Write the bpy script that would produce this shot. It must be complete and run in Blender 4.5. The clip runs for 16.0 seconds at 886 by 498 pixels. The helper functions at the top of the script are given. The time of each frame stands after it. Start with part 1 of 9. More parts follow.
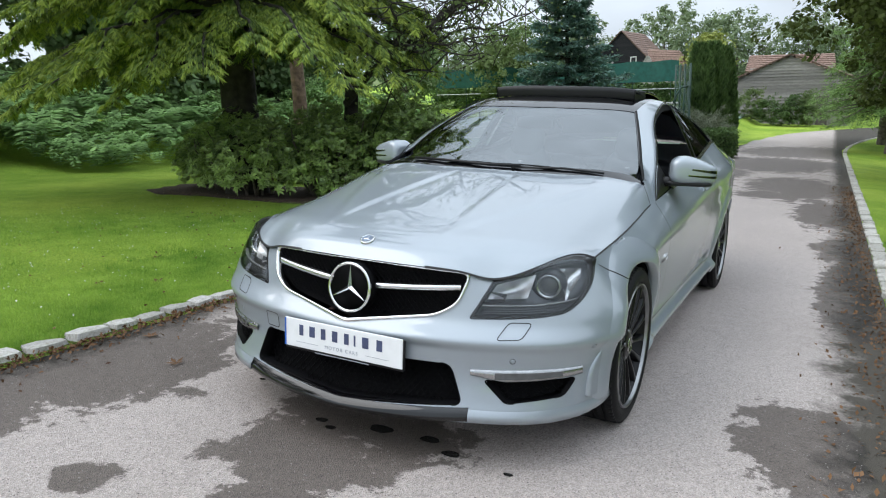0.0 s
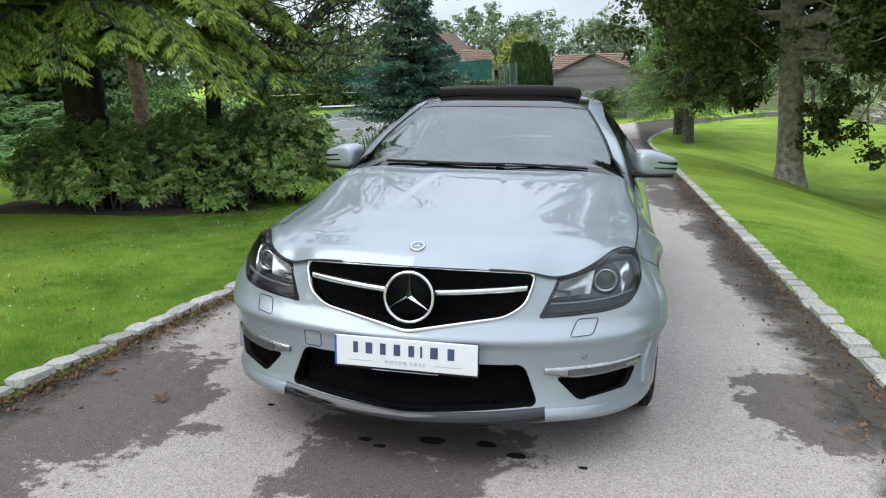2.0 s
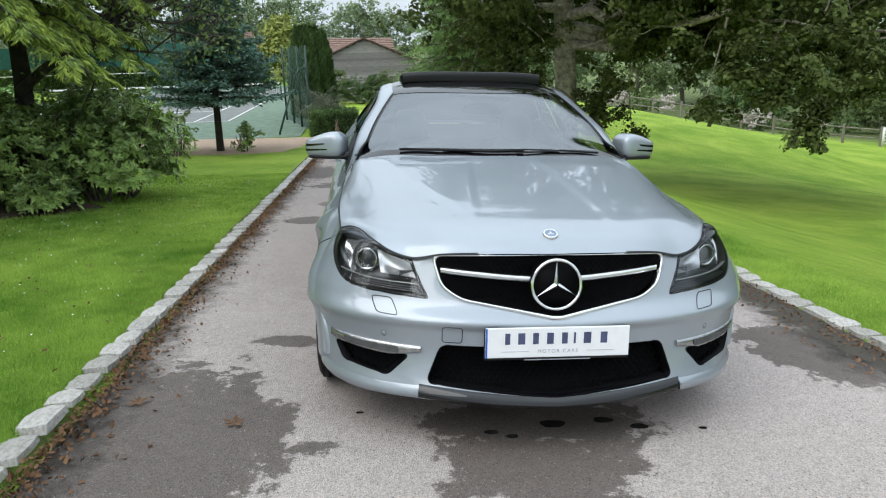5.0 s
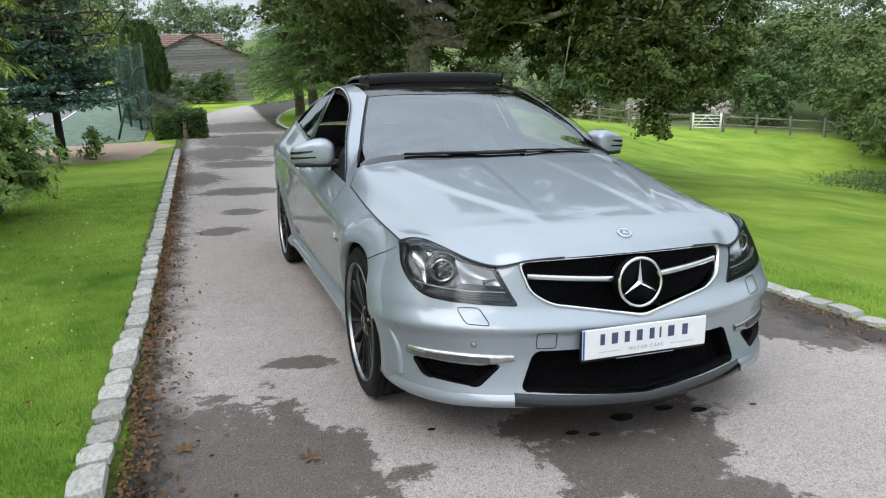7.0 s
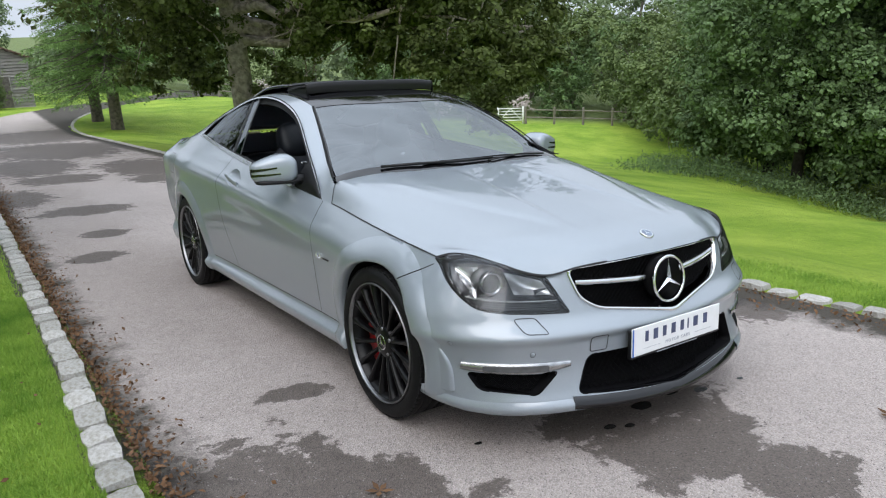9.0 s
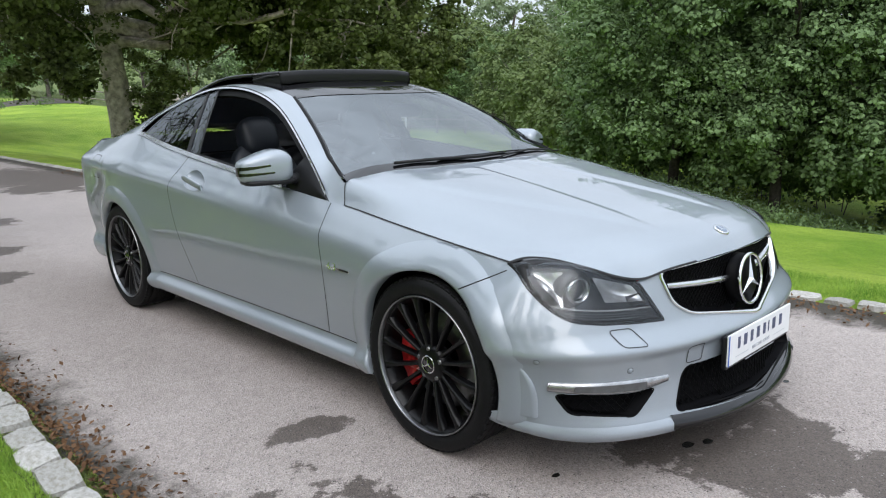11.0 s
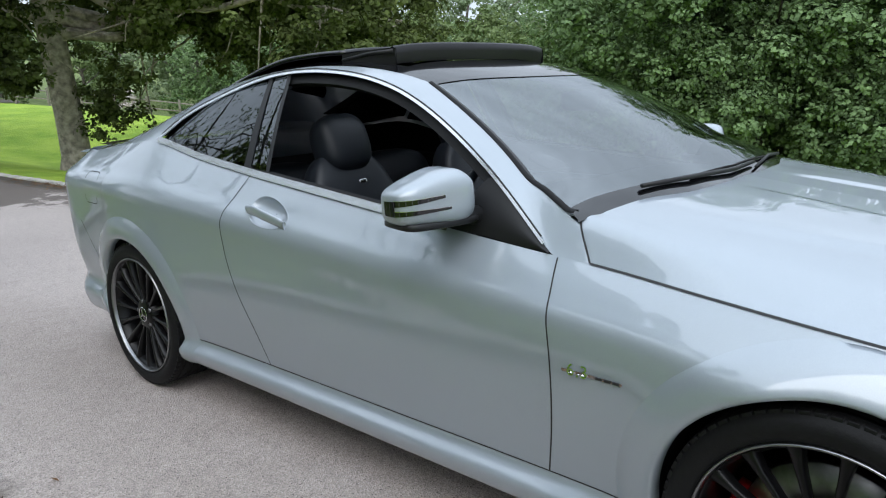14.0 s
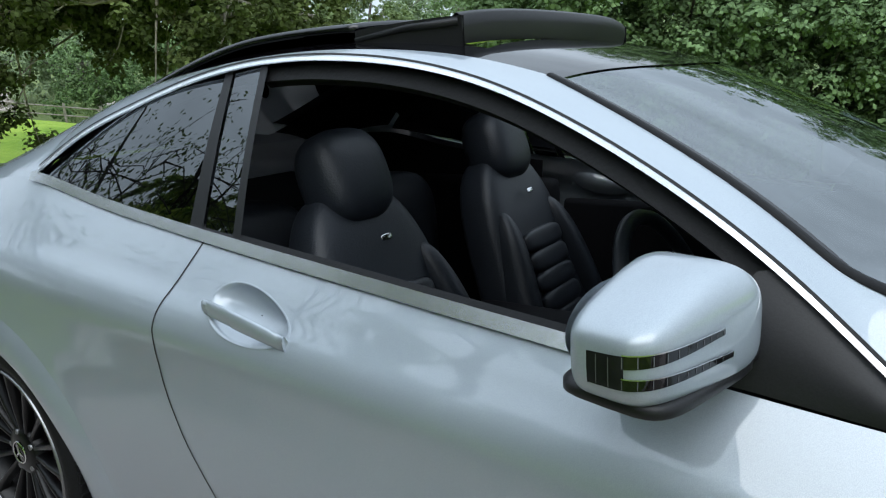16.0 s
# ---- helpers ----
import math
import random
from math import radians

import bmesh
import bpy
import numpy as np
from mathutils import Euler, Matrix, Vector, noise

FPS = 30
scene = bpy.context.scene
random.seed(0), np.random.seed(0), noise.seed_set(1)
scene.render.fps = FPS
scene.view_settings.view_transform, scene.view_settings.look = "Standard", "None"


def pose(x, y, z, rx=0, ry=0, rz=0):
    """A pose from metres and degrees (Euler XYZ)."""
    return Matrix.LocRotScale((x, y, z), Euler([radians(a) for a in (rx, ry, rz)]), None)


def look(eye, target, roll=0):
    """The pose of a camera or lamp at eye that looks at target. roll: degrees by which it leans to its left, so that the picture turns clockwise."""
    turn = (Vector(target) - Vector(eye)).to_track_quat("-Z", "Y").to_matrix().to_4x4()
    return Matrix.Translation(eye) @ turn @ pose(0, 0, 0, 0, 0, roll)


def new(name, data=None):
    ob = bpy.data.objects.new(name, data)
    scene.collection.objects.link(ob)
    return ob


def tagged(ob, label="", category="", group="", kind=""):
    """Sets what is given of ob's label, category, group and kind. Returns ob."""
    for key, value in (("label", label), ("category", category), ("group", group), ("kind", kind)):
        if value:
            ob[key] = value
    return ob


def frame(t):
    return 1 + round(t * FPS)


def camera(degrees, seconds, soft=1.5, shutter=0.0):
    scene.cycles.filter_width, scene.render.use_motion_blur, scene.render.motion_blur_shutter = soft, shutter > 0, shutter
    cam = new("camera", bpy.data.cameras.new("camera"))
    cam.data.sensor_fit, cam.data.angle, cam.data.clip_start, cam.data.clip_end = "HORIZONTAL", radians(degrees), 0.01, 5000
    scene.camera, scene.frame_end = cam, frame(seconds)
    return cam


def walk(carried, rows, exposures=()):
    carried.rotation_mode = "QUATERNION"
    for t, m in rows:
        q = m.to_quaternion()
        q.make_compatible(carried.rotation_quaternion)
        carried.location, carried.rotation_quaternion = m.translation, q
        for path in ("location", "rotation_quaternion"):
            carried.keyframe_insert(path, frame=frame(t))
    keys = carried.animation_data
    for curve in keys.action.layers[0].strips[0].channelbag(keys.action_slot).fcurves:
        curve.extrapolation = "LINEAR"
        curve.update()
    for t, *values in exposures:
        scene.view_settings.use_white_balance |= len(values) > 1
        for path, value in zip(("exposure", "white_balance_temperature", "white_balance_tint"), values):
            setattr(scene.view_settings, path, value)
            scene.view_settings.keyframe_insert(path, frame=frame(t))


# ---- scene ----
cam = camera(62.7, 16.0, 1.15)
# the drive falls away behind the car and a little to its left: the car's own frame, and with it the path, leans by this much
LEAN, DROP = 2.5, 3.7
CAR = pose(0, 0, 0, 0, LEAN, 0) @ pose(0, 0, 0, -DROP, 0, 0)
PATH = [
    (0, (1.489, -2.919, 1.264), (0.587, -1.175, 0.882), 1.8),
    (0.5, (1.298, -2.947, 1.255), (0.486, -1.16, 0.873), 1.7),
    (1, (1.112, -3.002, 1.252), (0.421, -1.163, 0.875), 1.4),
    (1.5, (0.884, -3.109, 1.256), (0.317, -1.228, 0.883), 1.2),
    (2, (0.678, -3.168, 1.251), (0.233, -1.254, 0.879), 0.6),
    (2.5, (0.468, -3.192, 1.249), (0.148, -1.253, 0.876), 0.4),
    (3, (0.283, -3.231, 1.256), (0.067, -1.279, 0.878), 0.2),
    (5.3, (-0.786, -3.226, 1.262), (-0.526, -1.286, 0.851), 0.4),
    (5.5, (-0.865, -3.224, 1.267), (-0.565, -1.29, 0.854), 0.2),
    (6, (-1.064, -3.145, 1.258), (-0.663, -1.23, 0.843), -0.2),
    (6.5, (-1.271, -3.037, 1.278), (-0.756, -1.15, 0.859), -0.5),
    (7, (-1.504, -2.972, 1.29), (-0.875, -1.121, 0.87), -0.7),
    (7.5, (-1.736, -2.892, 1.335), (-0.997, -1.082, 0.911), -0.9),
    (8, (-1.916, -2.782, 1.344), (-1.069, -1.022, 0.916), -1.3),
    (8.5, (-2.083, -2.669, 1.36), (-1.112, -0.975, 0.926), -1.6),
    (9, (-2.256, -2.555, 1.37), (-1.166, -0.937, 0.931), -1.9),
    (9.2, (-2.33, -2.496, 1.386), (-1.198, -0.909, 0.938), -2.1),
    (11.3, (-2.529, -1.679, 1.281), (-1.162, -0.282, 0.858), -1.6),
    (11.5, (-2.525, -1.577, 1.286), (-1.153, -0.186, 0.859), -1.8),
    (12, (-2.506, -1.347, 1.273), (-1.115, 0.026, 0.848), -1.8),
    (12.5, (-2.411, -1.071, 1.263), (-1.01, 0.291, 0.837), -1.8),
    (13, (-2.338, -0.82, 1.276), (-0.931, 0.534, 0.846), -1.9),
    (13.5, (-2.323, -0.565, 1.277), (-0.902, 0.771, 0.836), -2.2),
    (14, (-2.254, -0.308, 1.272), (-0.809, 1.002, 0.828), -2.3),
    (14.5, (-2.118, -0.026, 1.278), (-0.636, 1.24, 0.826), -2.5),
    (15, (-1.998, 0.228, 1.277), (-0.482, 1.449, 0.818), -2.8),
    (15.5, (-1.871, 0.489, 1.277), (-0.315, 1.657, 0.816), -2.9),
    (16, (-1.696, 0.719, 1.281), (-0.097, 1.83, 0.822), -2.9),
]
walk(cam, [(t, CAR @ look(eye, target, roll)) for t, eye, target, roll in PATH], ((0, 0.38, 6500, 11), (5.5, 0.38, 6530, 10), (9, 0.30, 6500, 14), (11.5, 0.42, 6520, 14), (14, 0.46, 6330, 12), (16, 0.44, 6200, 9)))

# ---- world and light: a bright overcast day ----
world = bpy.data.worlds.new("overcast")
scene.world = world
world.use_nodes = True
wn, wl = world.node_tree.nodes, world.node_tree.links
sky = wn.new("ShaderNodeTexSky")
sky.sky_type, sky.sun_disc = "NISHITA", False
SUN_UP, SUN_TURN = radians(42), radians(236)
sky.sun_elevation, sky.sun_rotation = SUN_UP, SUN_TURN
sky.air_density, sky.dust_density, sky.ozone_density = 1.0, 2.0, 1.0
grey = wn.new("ShaderNodeHueSaturation")
grey.inputs["Saturation"].default_value = 0.22
cloud = wn.new("ShaderNodeTexNoise")
cloud.inputs["Scale"].default_value, cloud.inputs["Detail"].default_value, cloud.inputs["Roughness"].default_value = 2.2, 6, 0.55
cmap = wn.new("ShaderNodeMapRange")
for k, v in zip(("From Min", "From Max", "To Min", "To Max"), (0.3, 0.7, 0.80, 1.20)):
    cmap.inputs[k].default_value = v
cmul = wn.new("ShaderNodeMixRGB")
cmul.blend_type = "MULTIPLY"
cmul.inputs[0].default_value = 1.0
stretch = wn.new("ShaderNodeMapping")
stretch.inputs["Scale"].default_value = (1, 1, 3)
wtex = wn.new("ShaderNodeTexCoord")
wl.new(wtex.outputs["Generated"], stretch.inputs["Vector"])
wl.new(stretch.outputs["Vector"], cloud.inputs["Vector"])
wl.new(cloud.outputs["Fac"], cmap.inputs["Value"])
wl.new(sky.outputs["Color"], grey.inputs["Color"])
wl.new(cmap.outputs["Result"], cmul.inputs[2])
# an overcast sky is far brighter overhead than at the horizon
wsep = wn.new("ShaderNodeSeparateXYZ")
wl.new(wtex.outputs["Generated"], wsep.inputs[0])
lift = wn.new("ShaderNodeMapRange")
for k, v in zip(("From Min", "From Max", "To Min", "To Max"), (0.0, 1.0, 0.40, 0.90)):
    lift.inputs[k].default_value = v
zsq = wn.new("ShaderNodeMath")
zsq.operation = "POWER"
zsq.use_clamp = True
zsq.inputs[1].default_value = 1.8
wl.new(wsep.outputs["Z"], zsq.inputs[0])
wl.new(zsq.outputs[0], lift.inputs["Value"])
even = wn.new("ShaderNodeMixRGB")
even.inputs[0].default_value = 0.9
even.inputs[2].default_value = (16.6, 18.9, 21.2, 1)
wl.new(grey.outputs["Color"], even.inputs[1])
wl.new(even.outputs["Color"], cmul.inputs[1])
ctop = wn.new("ShaderNodeMixRGB")
ctop.blend_type = "MULTIPLY"
ctop.inputs[0].default_value = 1.0
wl.new(cmul.outputs["Color"], ctop.inputs[1])
wl.new(lift.outputs["Result"], ctop.inputs[2])
wl.new(ctop.outputs["Color"], wn["Background"].inputs["Color"])
wn["Background"].inputs["Strength"].default_value = 0.101
sun = new("sun", bpy.data.lights.new("sun", "SUN"))
sun.data.energy, sun.data.angle, sun.data.color = 1.55, radians(60), (1.0, 0.975, 0.935)
# the sky's sun_rotation is counted from +y towards +x
sun_way = Vector((math.sin(SUN_TURN) * math.cos(SUN_UP), math.cos(SUN_TURN) * math.cos(SUN_UP), math.sin(SUN_UP)))
sun.matrix_world = look(sun_way * 50, (0, 0, 0))
scene.view_settings.exposure = 0.3


# ---- materials ----
def node_mat(name):
    m = bpy.data.materials.new(name)
    m.use_nodes = True
    return m, m.node_tree.nodes, m.node_tree.links, m.node_tree.nodes["Principled BSDF"]


def noise_fac(n, l, scale, detail=4.0, rough=0.55, lo=0.35, hi=0.65, coord="Object", stretch=None):
    tc = n.new("ShaderNodeTexCoord")
    src = tc.outputs[coord]
    if stretch:
        mp = n.new("ShaderNodeMapping")
        mp.inputs["Scale"].default_value = stretch
        l.new(src, mp.inputs["Vector"])
        src = mp.outputs["Vector"]
    t = n.new("ShaderNodeTexNoise")
    t.inputs["Scale"].default_value, t.inputs["Detail"].default_value, t.inputs["Roughness"].default_value = scale, detail, rough
    l.new(src, t.inputs["Vector"])
    r = n.new("ShaderNodeMapRange")
    r.inputs["From Min"].default_value, r.inputs["From Max"].default_value = lo, hi
    l.new(t.outputs["Fac"], r.inputs["Value"])
    return r.outputs["Result"]


def mixed(n, l, fac, a, b, kind="MIX"):
    m = n.new("ShaderNodeMixRGB")
    m.blend_type = kind
    for slot, v in ((0, fac), (1, a), (2, b)):
        if isinstance(v, (int, float)):
            m.inputs[slot].default_value = v
        elif isinstance(v, tuple):
            m.inputs[slot].default_value = (*v, 1)
        else:
            l.new(v, m.inputs[slot])
    return m.outputs[0]


def bump(n, l, bsdf, height, strength=0.3, distance=0.01):
    b = n.new("ShaderNodeBump")
    b.inputs["Strength"].default_value, b.inputs["Distance"].default_value = strength, distance
    l.new(height, b.inputs["Height"])
    l.new(b.outputs["Normal"], bsdf.inputs["Normal"])


def simple(name, col, rough=0.5, metal=0.0, coat=0.0, vary=0.15, scale=30.0, relief=0.0, spec=0.5):
    m, n, l, b = node_mat(name)
    f = noise_fac(n, l, scale)
    dark = tuple(c * (1 - vary) for c in col)
    lite = tuple(min(1, c * (1 + vary)) for c in col)
    l.new(mixed(n, l, f, dark, lite), b.inputs["Base Color"])
    b.inputs["Roughness"].default_value, b.inputs["Metallic"].default_value = rough, metal
    b.inputs["Coat Weight"].default_value, b.inputs["Coat Roughness"].default_value = coat, 0.03
    b.inputs["Specular IOR Level"].default_value = spec
    if relief:
        bump(n, l, b, f, 0.5, relief)
    return m


def leaf_mat(name, dark, lite, rough=0.6, through_light=0.25, spec=0.12):
    """Leaves: tone varies from clump to clump and a little from leaf to leaf."""
    m, n, l, b = node_mat(name)
    g = n.new("ShaderNodeNewGeometry")
    total = None
    for src, share in ((g.outputs["Random Per Island"], 0.36), (noise_fac(n, l, 0.8, 3), 0.30), (noise_fac(n, l, 3.5, 3), 0.34)):
        k = n.new("ShaderNodeMath")
        k.operation = "MULTIPLY_ADD"
        k.inputs[1].default_value = share
        l.new(src, k.inputs[0])
        if total is not None:
            l.new(total, k.inputs[2])
        else:
            k.inputs[2].default_value = 0.0
        total = k.outputs[0]
    col = mixed(n, l, total, dark, lite)
    l.new(col, b.inputs["Base Color"])
    b.inputs["Roughness"].default_value = rough
    b.inputs["Specular IOR Level"].default_value = spec
    tr = n.new("ShaderNodeBsdfTranslucent")
    l.new(mixed(n, l, 1.0, col, (1.0, 1.0, 0.7), "MULTIPLY"), tr.inputs["Color"])
    mx = n.new("ShaderNodeMixShader")
    mx.inputs[0].default_value = through_light
    l.new(b.outputs[0], mx.inputs[1])
    l.new(tr.outputs[0], mx.inputs[2])
    l.new(mx.outputs[0], n["Material Output"].inputs["Surface"])
    return m


def paint_mat():
    m, n, l, b = node_mat("silver_paint")
    f = noise_fac(n, l, 900.0, 2, 0.5, 0.3, 0.7)
    l.new(mixed(n, l, f, (0.268, 0.304, 0.338), (0.348, 0.392, 0.434)), b.inputs["Base Color"])
    b.inputs["Metallic"].default_value, b.inputs["Roughness"].default_value = 0.4, 0.48
    b.inputs["Coat Weight"].default_value, b.inputs["Coat Roughness"].default_value, b.inputs["Coat IOR"].default_value = 1.0, 0.012, 1.72
    return m


PAINT = paint_mat()
GAP = simple("panel_gap", (0.012, 0.012, 0.013), 0.7)
CHROME = simple("chrome", (0.78, 0.79, 0.80), 0.08, 1.0, vary=0.03)
SATIN = simple("brushed_trim", (0.68, 0.69, 0.70), 0.24, 1.0, vary=0.04)
GLOSS_BLACK = simple("gloss_black", (0.004, 0.004, 0.005), 0.06, 0.0, 0.25, spec=0.5)
BLACK_PLASTIC = simple("black_plastic", (0.011, 0.011, 0.012), 0.42, scale=300, relief=0.0001, spec=0.3)
RUBBER = simple("rubber", (0.006, 0.006, 0.0065), 0.6, scale=120, relief=0.0006, spec=0.2)
RIM_BLACK = simple("black_wheel_paint", (0.0035, 0.0035, 0.004), 0.3, 0.0, 0.0, spec=0.25)
RIM_LIP = simple("machined_rim", (0.27, 0.275, 0.28), 0.28, 1.0, vary=0.08)
DISC = simple("brake_disc", (0.25, 0.25, 0.26), 0.4, 1.0)
CALIPER = simple("red_caliper", (0.55, 0.015, 0.02), 0.3, coat=0.5)
LEATHER = simple("black_leather", (0.013, 0.016, 0.021), 0.45, scale=220, relief=0.0006, spec=0.35)
CABIN = simple("dark_cabin_trim", (0.006, 0.006, 0.0072), 0.75, scale=90, spec=0.10)
PLATE = simple("plate_white", (0.82, 0.83, 0.84), 0.25, vary=0.02)
NAVY = simple("navy_ink", (0.06, 0.075, 0.15), 0.4)
BLUE = simple("plate_blue", (0.02, 0.12, 0.5), 0.3)
PALE_INK = simple("pale_ink", (0.35, 0.37, 0.42), 0.4)
REFLECTOR = simple("lamp_reflector", (0.88, 0.89, 0.90), 0.22, 0.85)
LAMP_DARK = simple("lamp_housing", (0.105, 0.108, 0.114), 0.32, 0.7)
MESH_BLACK = simple("mesh_black", (0.0016, 0.0016, 0.002), 0.5, spec=0.08)
LED_STRIP = simple("led_strip", (0.6, 0.62, 0.63), 0.15, 0.5)
CLEAR_GREY = simple("clear_lamp_grey", (0.085, 0.087, 0.09), 0.15, 0.0, 0.3)
PALE_BLUE = simple("badge_blue", (0.20, 0.25, 0.33), 0.3, 0.5)
TAIL_RED = simple("tail_lamp_red", (0.35, 0.01, 0.012), 0.12, coat=0.8)


def glass_mat(name, tint, rough=0.0, ior=1.55):
    """Thin glass: mostly see-through, with the gloss of its face."""
    m, n, l, b = node_mat(name)
    n.remove(b)
    gl = n.new("ShaderNodeBsdfGlossy")
    gl.inputs["Roughness"].default_value = rough
    gl.inputs["Color"].default_value = (0.92, 0.97, 1.0, 1)
    tr = n.new("ShaderNodeBsdfTransparent")
    tr.inputs["Color"].default_value = (*tint, 1)
    fr = n.new("ShaderNodeFresnel")
    fr.inputs["IOR"].default_value = ior
    mx = n.new("ShaderNodeMixShader")
    l.new(fr.outputs[0], mx.inputs[0])
    l.new(tr.outputs[0], mx.inputs[1])
    l.new(gl.outputs[0], mx.inputs[2])
    l.new(mx.outputs[0], n["Material Output"].inputs["Surface"])
    return m


SCREEN_GLASS = glass_mat("windscreen_glass", (0.24, 0.27, 0.275), ior=2.6)
TINT_GLASS = glass_mat("privacy_glass", (0.07, 0.072, 0.074), ior=1.95)
LENS = glass_mat("lamp_lens", (0.88, 0.89, 0.9))


# ---- mesh helpers ----
def mesh_of(name, verts, faces, mat, smooth=True):
    me = bpy.data.meshes.new(name)
    me.from_pydata([tuple(v) for v in verts], [], [tuple(f) for f in faces])
    me.materials.append(mat)
    if smooth:
        me.polygons.foreach_set("use_smooth", [True] * len(me.polygons))
    me.update()
    return me


def part(name, data, parent, label="", mat=None, smooth=True):
    """One mesh object under a thing or a part. data: a mesh, a bmesh, or (verts, faces)."""
    if isinstance(data, bmesh.types.BMesh):
        me = bpy.data.meshes.new(name)
        data.to_mesh(me)
        data.free()
        me.materials.append(mat)
        if smooth:
            me.polygons.foreach_set("use_smooth", [True] * len(me.polygons))
    elif isinstance(data, tuple):
        me = mesh_of(name, data[0], data[1], mat, smooth)
    else:
        me = data
    ob = new(name, me)
    ob.parent = parent
    if label:
        tagged(ob, label)
    return ob


def thing(name, label, category, m=None, group="", kind="", data=None):
    ob = new(name, data)
    if m is not None:
        ob.matrix_world = m
    return tagged(ob, label, category, group, kind)


def joined(*some):
    """Several (verts, faces) as one."""
    verts, faces = [], []
    for v, f in some:
        k = len(verts)
        verts += [tuple(p) for p in v]
        faces += [tuple(i + k for i in q) for q in f]
    return verts, faces


def box(cx, cy, cz, sx, sy, sz, bevel=0.0, m=None):
    """A box as (verts, faces), its edges bevelled."""
    bm = bmesh.new()
    bmesh.ops.create_cube(bm, size=1.0)
    bmesh.ops.scale(bm, vec=(sx, sy, sz), verts=bm.verts)
    if bevel:
        bmesh.ops.bevel(bm, geom=bm.edges[:], offset=bevel, segments=2, affect="EDGES", profile=0.6)
    bmesh.ops.translate(bm, vec=(cx, cy, cz), verts=bm.verts)
    if m is not None:
        bmesh.ops.transform(bm, matrix=m, verts=bm.verts)
    bm.verts.index_update()
    out = [tuple(v.co) for v in bm.verts], [tuple(v.index for v in f.verts) for f in bm.faces]
    bm.free()
    return out


def tube(points, radii, sides=8, caps=True):
    """A tapered tube along points, as (verts, faces)."""
    pts = [Vector(p) for p in points]
    if not hasattr(radii, "__len__"):
        radii = [radii] * len(pts)
    verts, faces = [], []
    ref = Vector((0.31, 0.17, 0.93))
    for i, p in enumerate(pts):
        d = (pts[min(i + 1, len(pts) - 1)] - pts[max(i - 1, 0)]).normalized()
        a = d.cross(ref)
        if a.length < 0.05:
            a = d.cross(Vector((1, 0, 0)))
        a.normalize()
        b = d.cross(a)
        for k in range(sides):
            w = 2 * math.pi * k / sides
            verts.append(p + (a * math.cos(w) + b * math.sin(w)) * radii[i])
    for i in range(len(pts) - 1):
        for k in range(sides):
            j = (k + 1) % sides
            faces.append((i * sides + k, i * sides + j, (i + 1) * sides + j, (i + 1) * sides + k))
    if caps:
        faces.append(tuple(range(sides))[::-1])
        faces.append(tuple((len(pts) - 1) * sides + k for k in range(sides)))
    return verts, faces


def lathe(profile, segs=48, axis="x", close=False):
    """A profile of (radius, along) turned round an axis."""
    verts, faces = [], []
    for r, h in profile:
        for k in range(segs):
            w = 2 * math.pi * k / segs
            c, s = r * math.cos(w), r * math.sin(w)
            verts.append({"x": (h, c, s), "y": (c, h, s), "z": (c, s, h)}[axis])
    m = len(profile)
    for i in range(m if close else m - 1):
        i2 = (i + 1) % m
        for k in range(segs):
            j = (k + 1) % segs
            faces.append((i * segs + k, i * segs + j, i2 * segs + j, i2 * segs + k))
    return verts, faces


def curve_fn(pts):
    """A smooth line through points, by the first coordinate: f(s) gives the other coordinates."""
    p = np.array(pts, float)
    s, v = p[:, 0], p[:, 1:]
    d = np.diff(v, axis=0) / np.diff(s)[:, None]
    m = np.empty_like(v)
    m[0], m[-1] = d[0], d[-1]
    h = np.diff(s)[:, None]
    m[1:-1] = (d[:-1] * h[1:] + d[1:] * h[:-1]) / (h[1:] + h[:-1])

    def f(x):
        x = np.clip(np.asarray(x, float), s[0], s[-1])
        i = np.clip(np.searchsorted(s, x, side="right") - 1, 0, len(s) - 2)
        w = (s[i + 1] - s[i])
        t = ((x - s[i]) / w)[..., None]
        w = w[..., None]
        return (2 * t**3 - 3 * t**2 + 1) * v[i] + (t**3 - 2 * t**2 + t) * w * m[i] + (-2 * t**3 + 3 * t**2) * v[i + 1] + (t**3 - t**2) * w * m[i + 1]

    return f


def fair_fn(pts, soft=0.05):
    """As curve_fn, but faired: small kinks between the points are smoothed away."""
    f = curve_fn(pts)
    a, b = pts[0][0], pts[-1][0]
    n = 1200
    y = np.linspace(a, b, n)
    v = f(y)
    w = max(1, int(3 * soft / (b - a) * n))
    k = np.exp(-0.5 * (np.arange(-w, w + 1) / (w / 3)) ** 2)
    k /= k.sum()
    ends = np.concatenate([2 * v[:1] - v[w:0:-1], v, 2 * v[-1:] - v[-2:-w - 2:-1]])
    v = np.stack([np.convolve(ends[:, c], k, "valid") for c in range(v.shape[1])], -1)

    def g(x):
        x = np.clip(np.asarray(x, float), a, b)
        return np.stack([np.interp(x, y, v[:, c]) for c in range(v.shape[1])], -1)

    return g


def smooth01(x, a, b):
    t = np.clip((np.asarray(x, float) - a) / (b - a), 0, 1)
    return t * t * (3 - 2 * t)


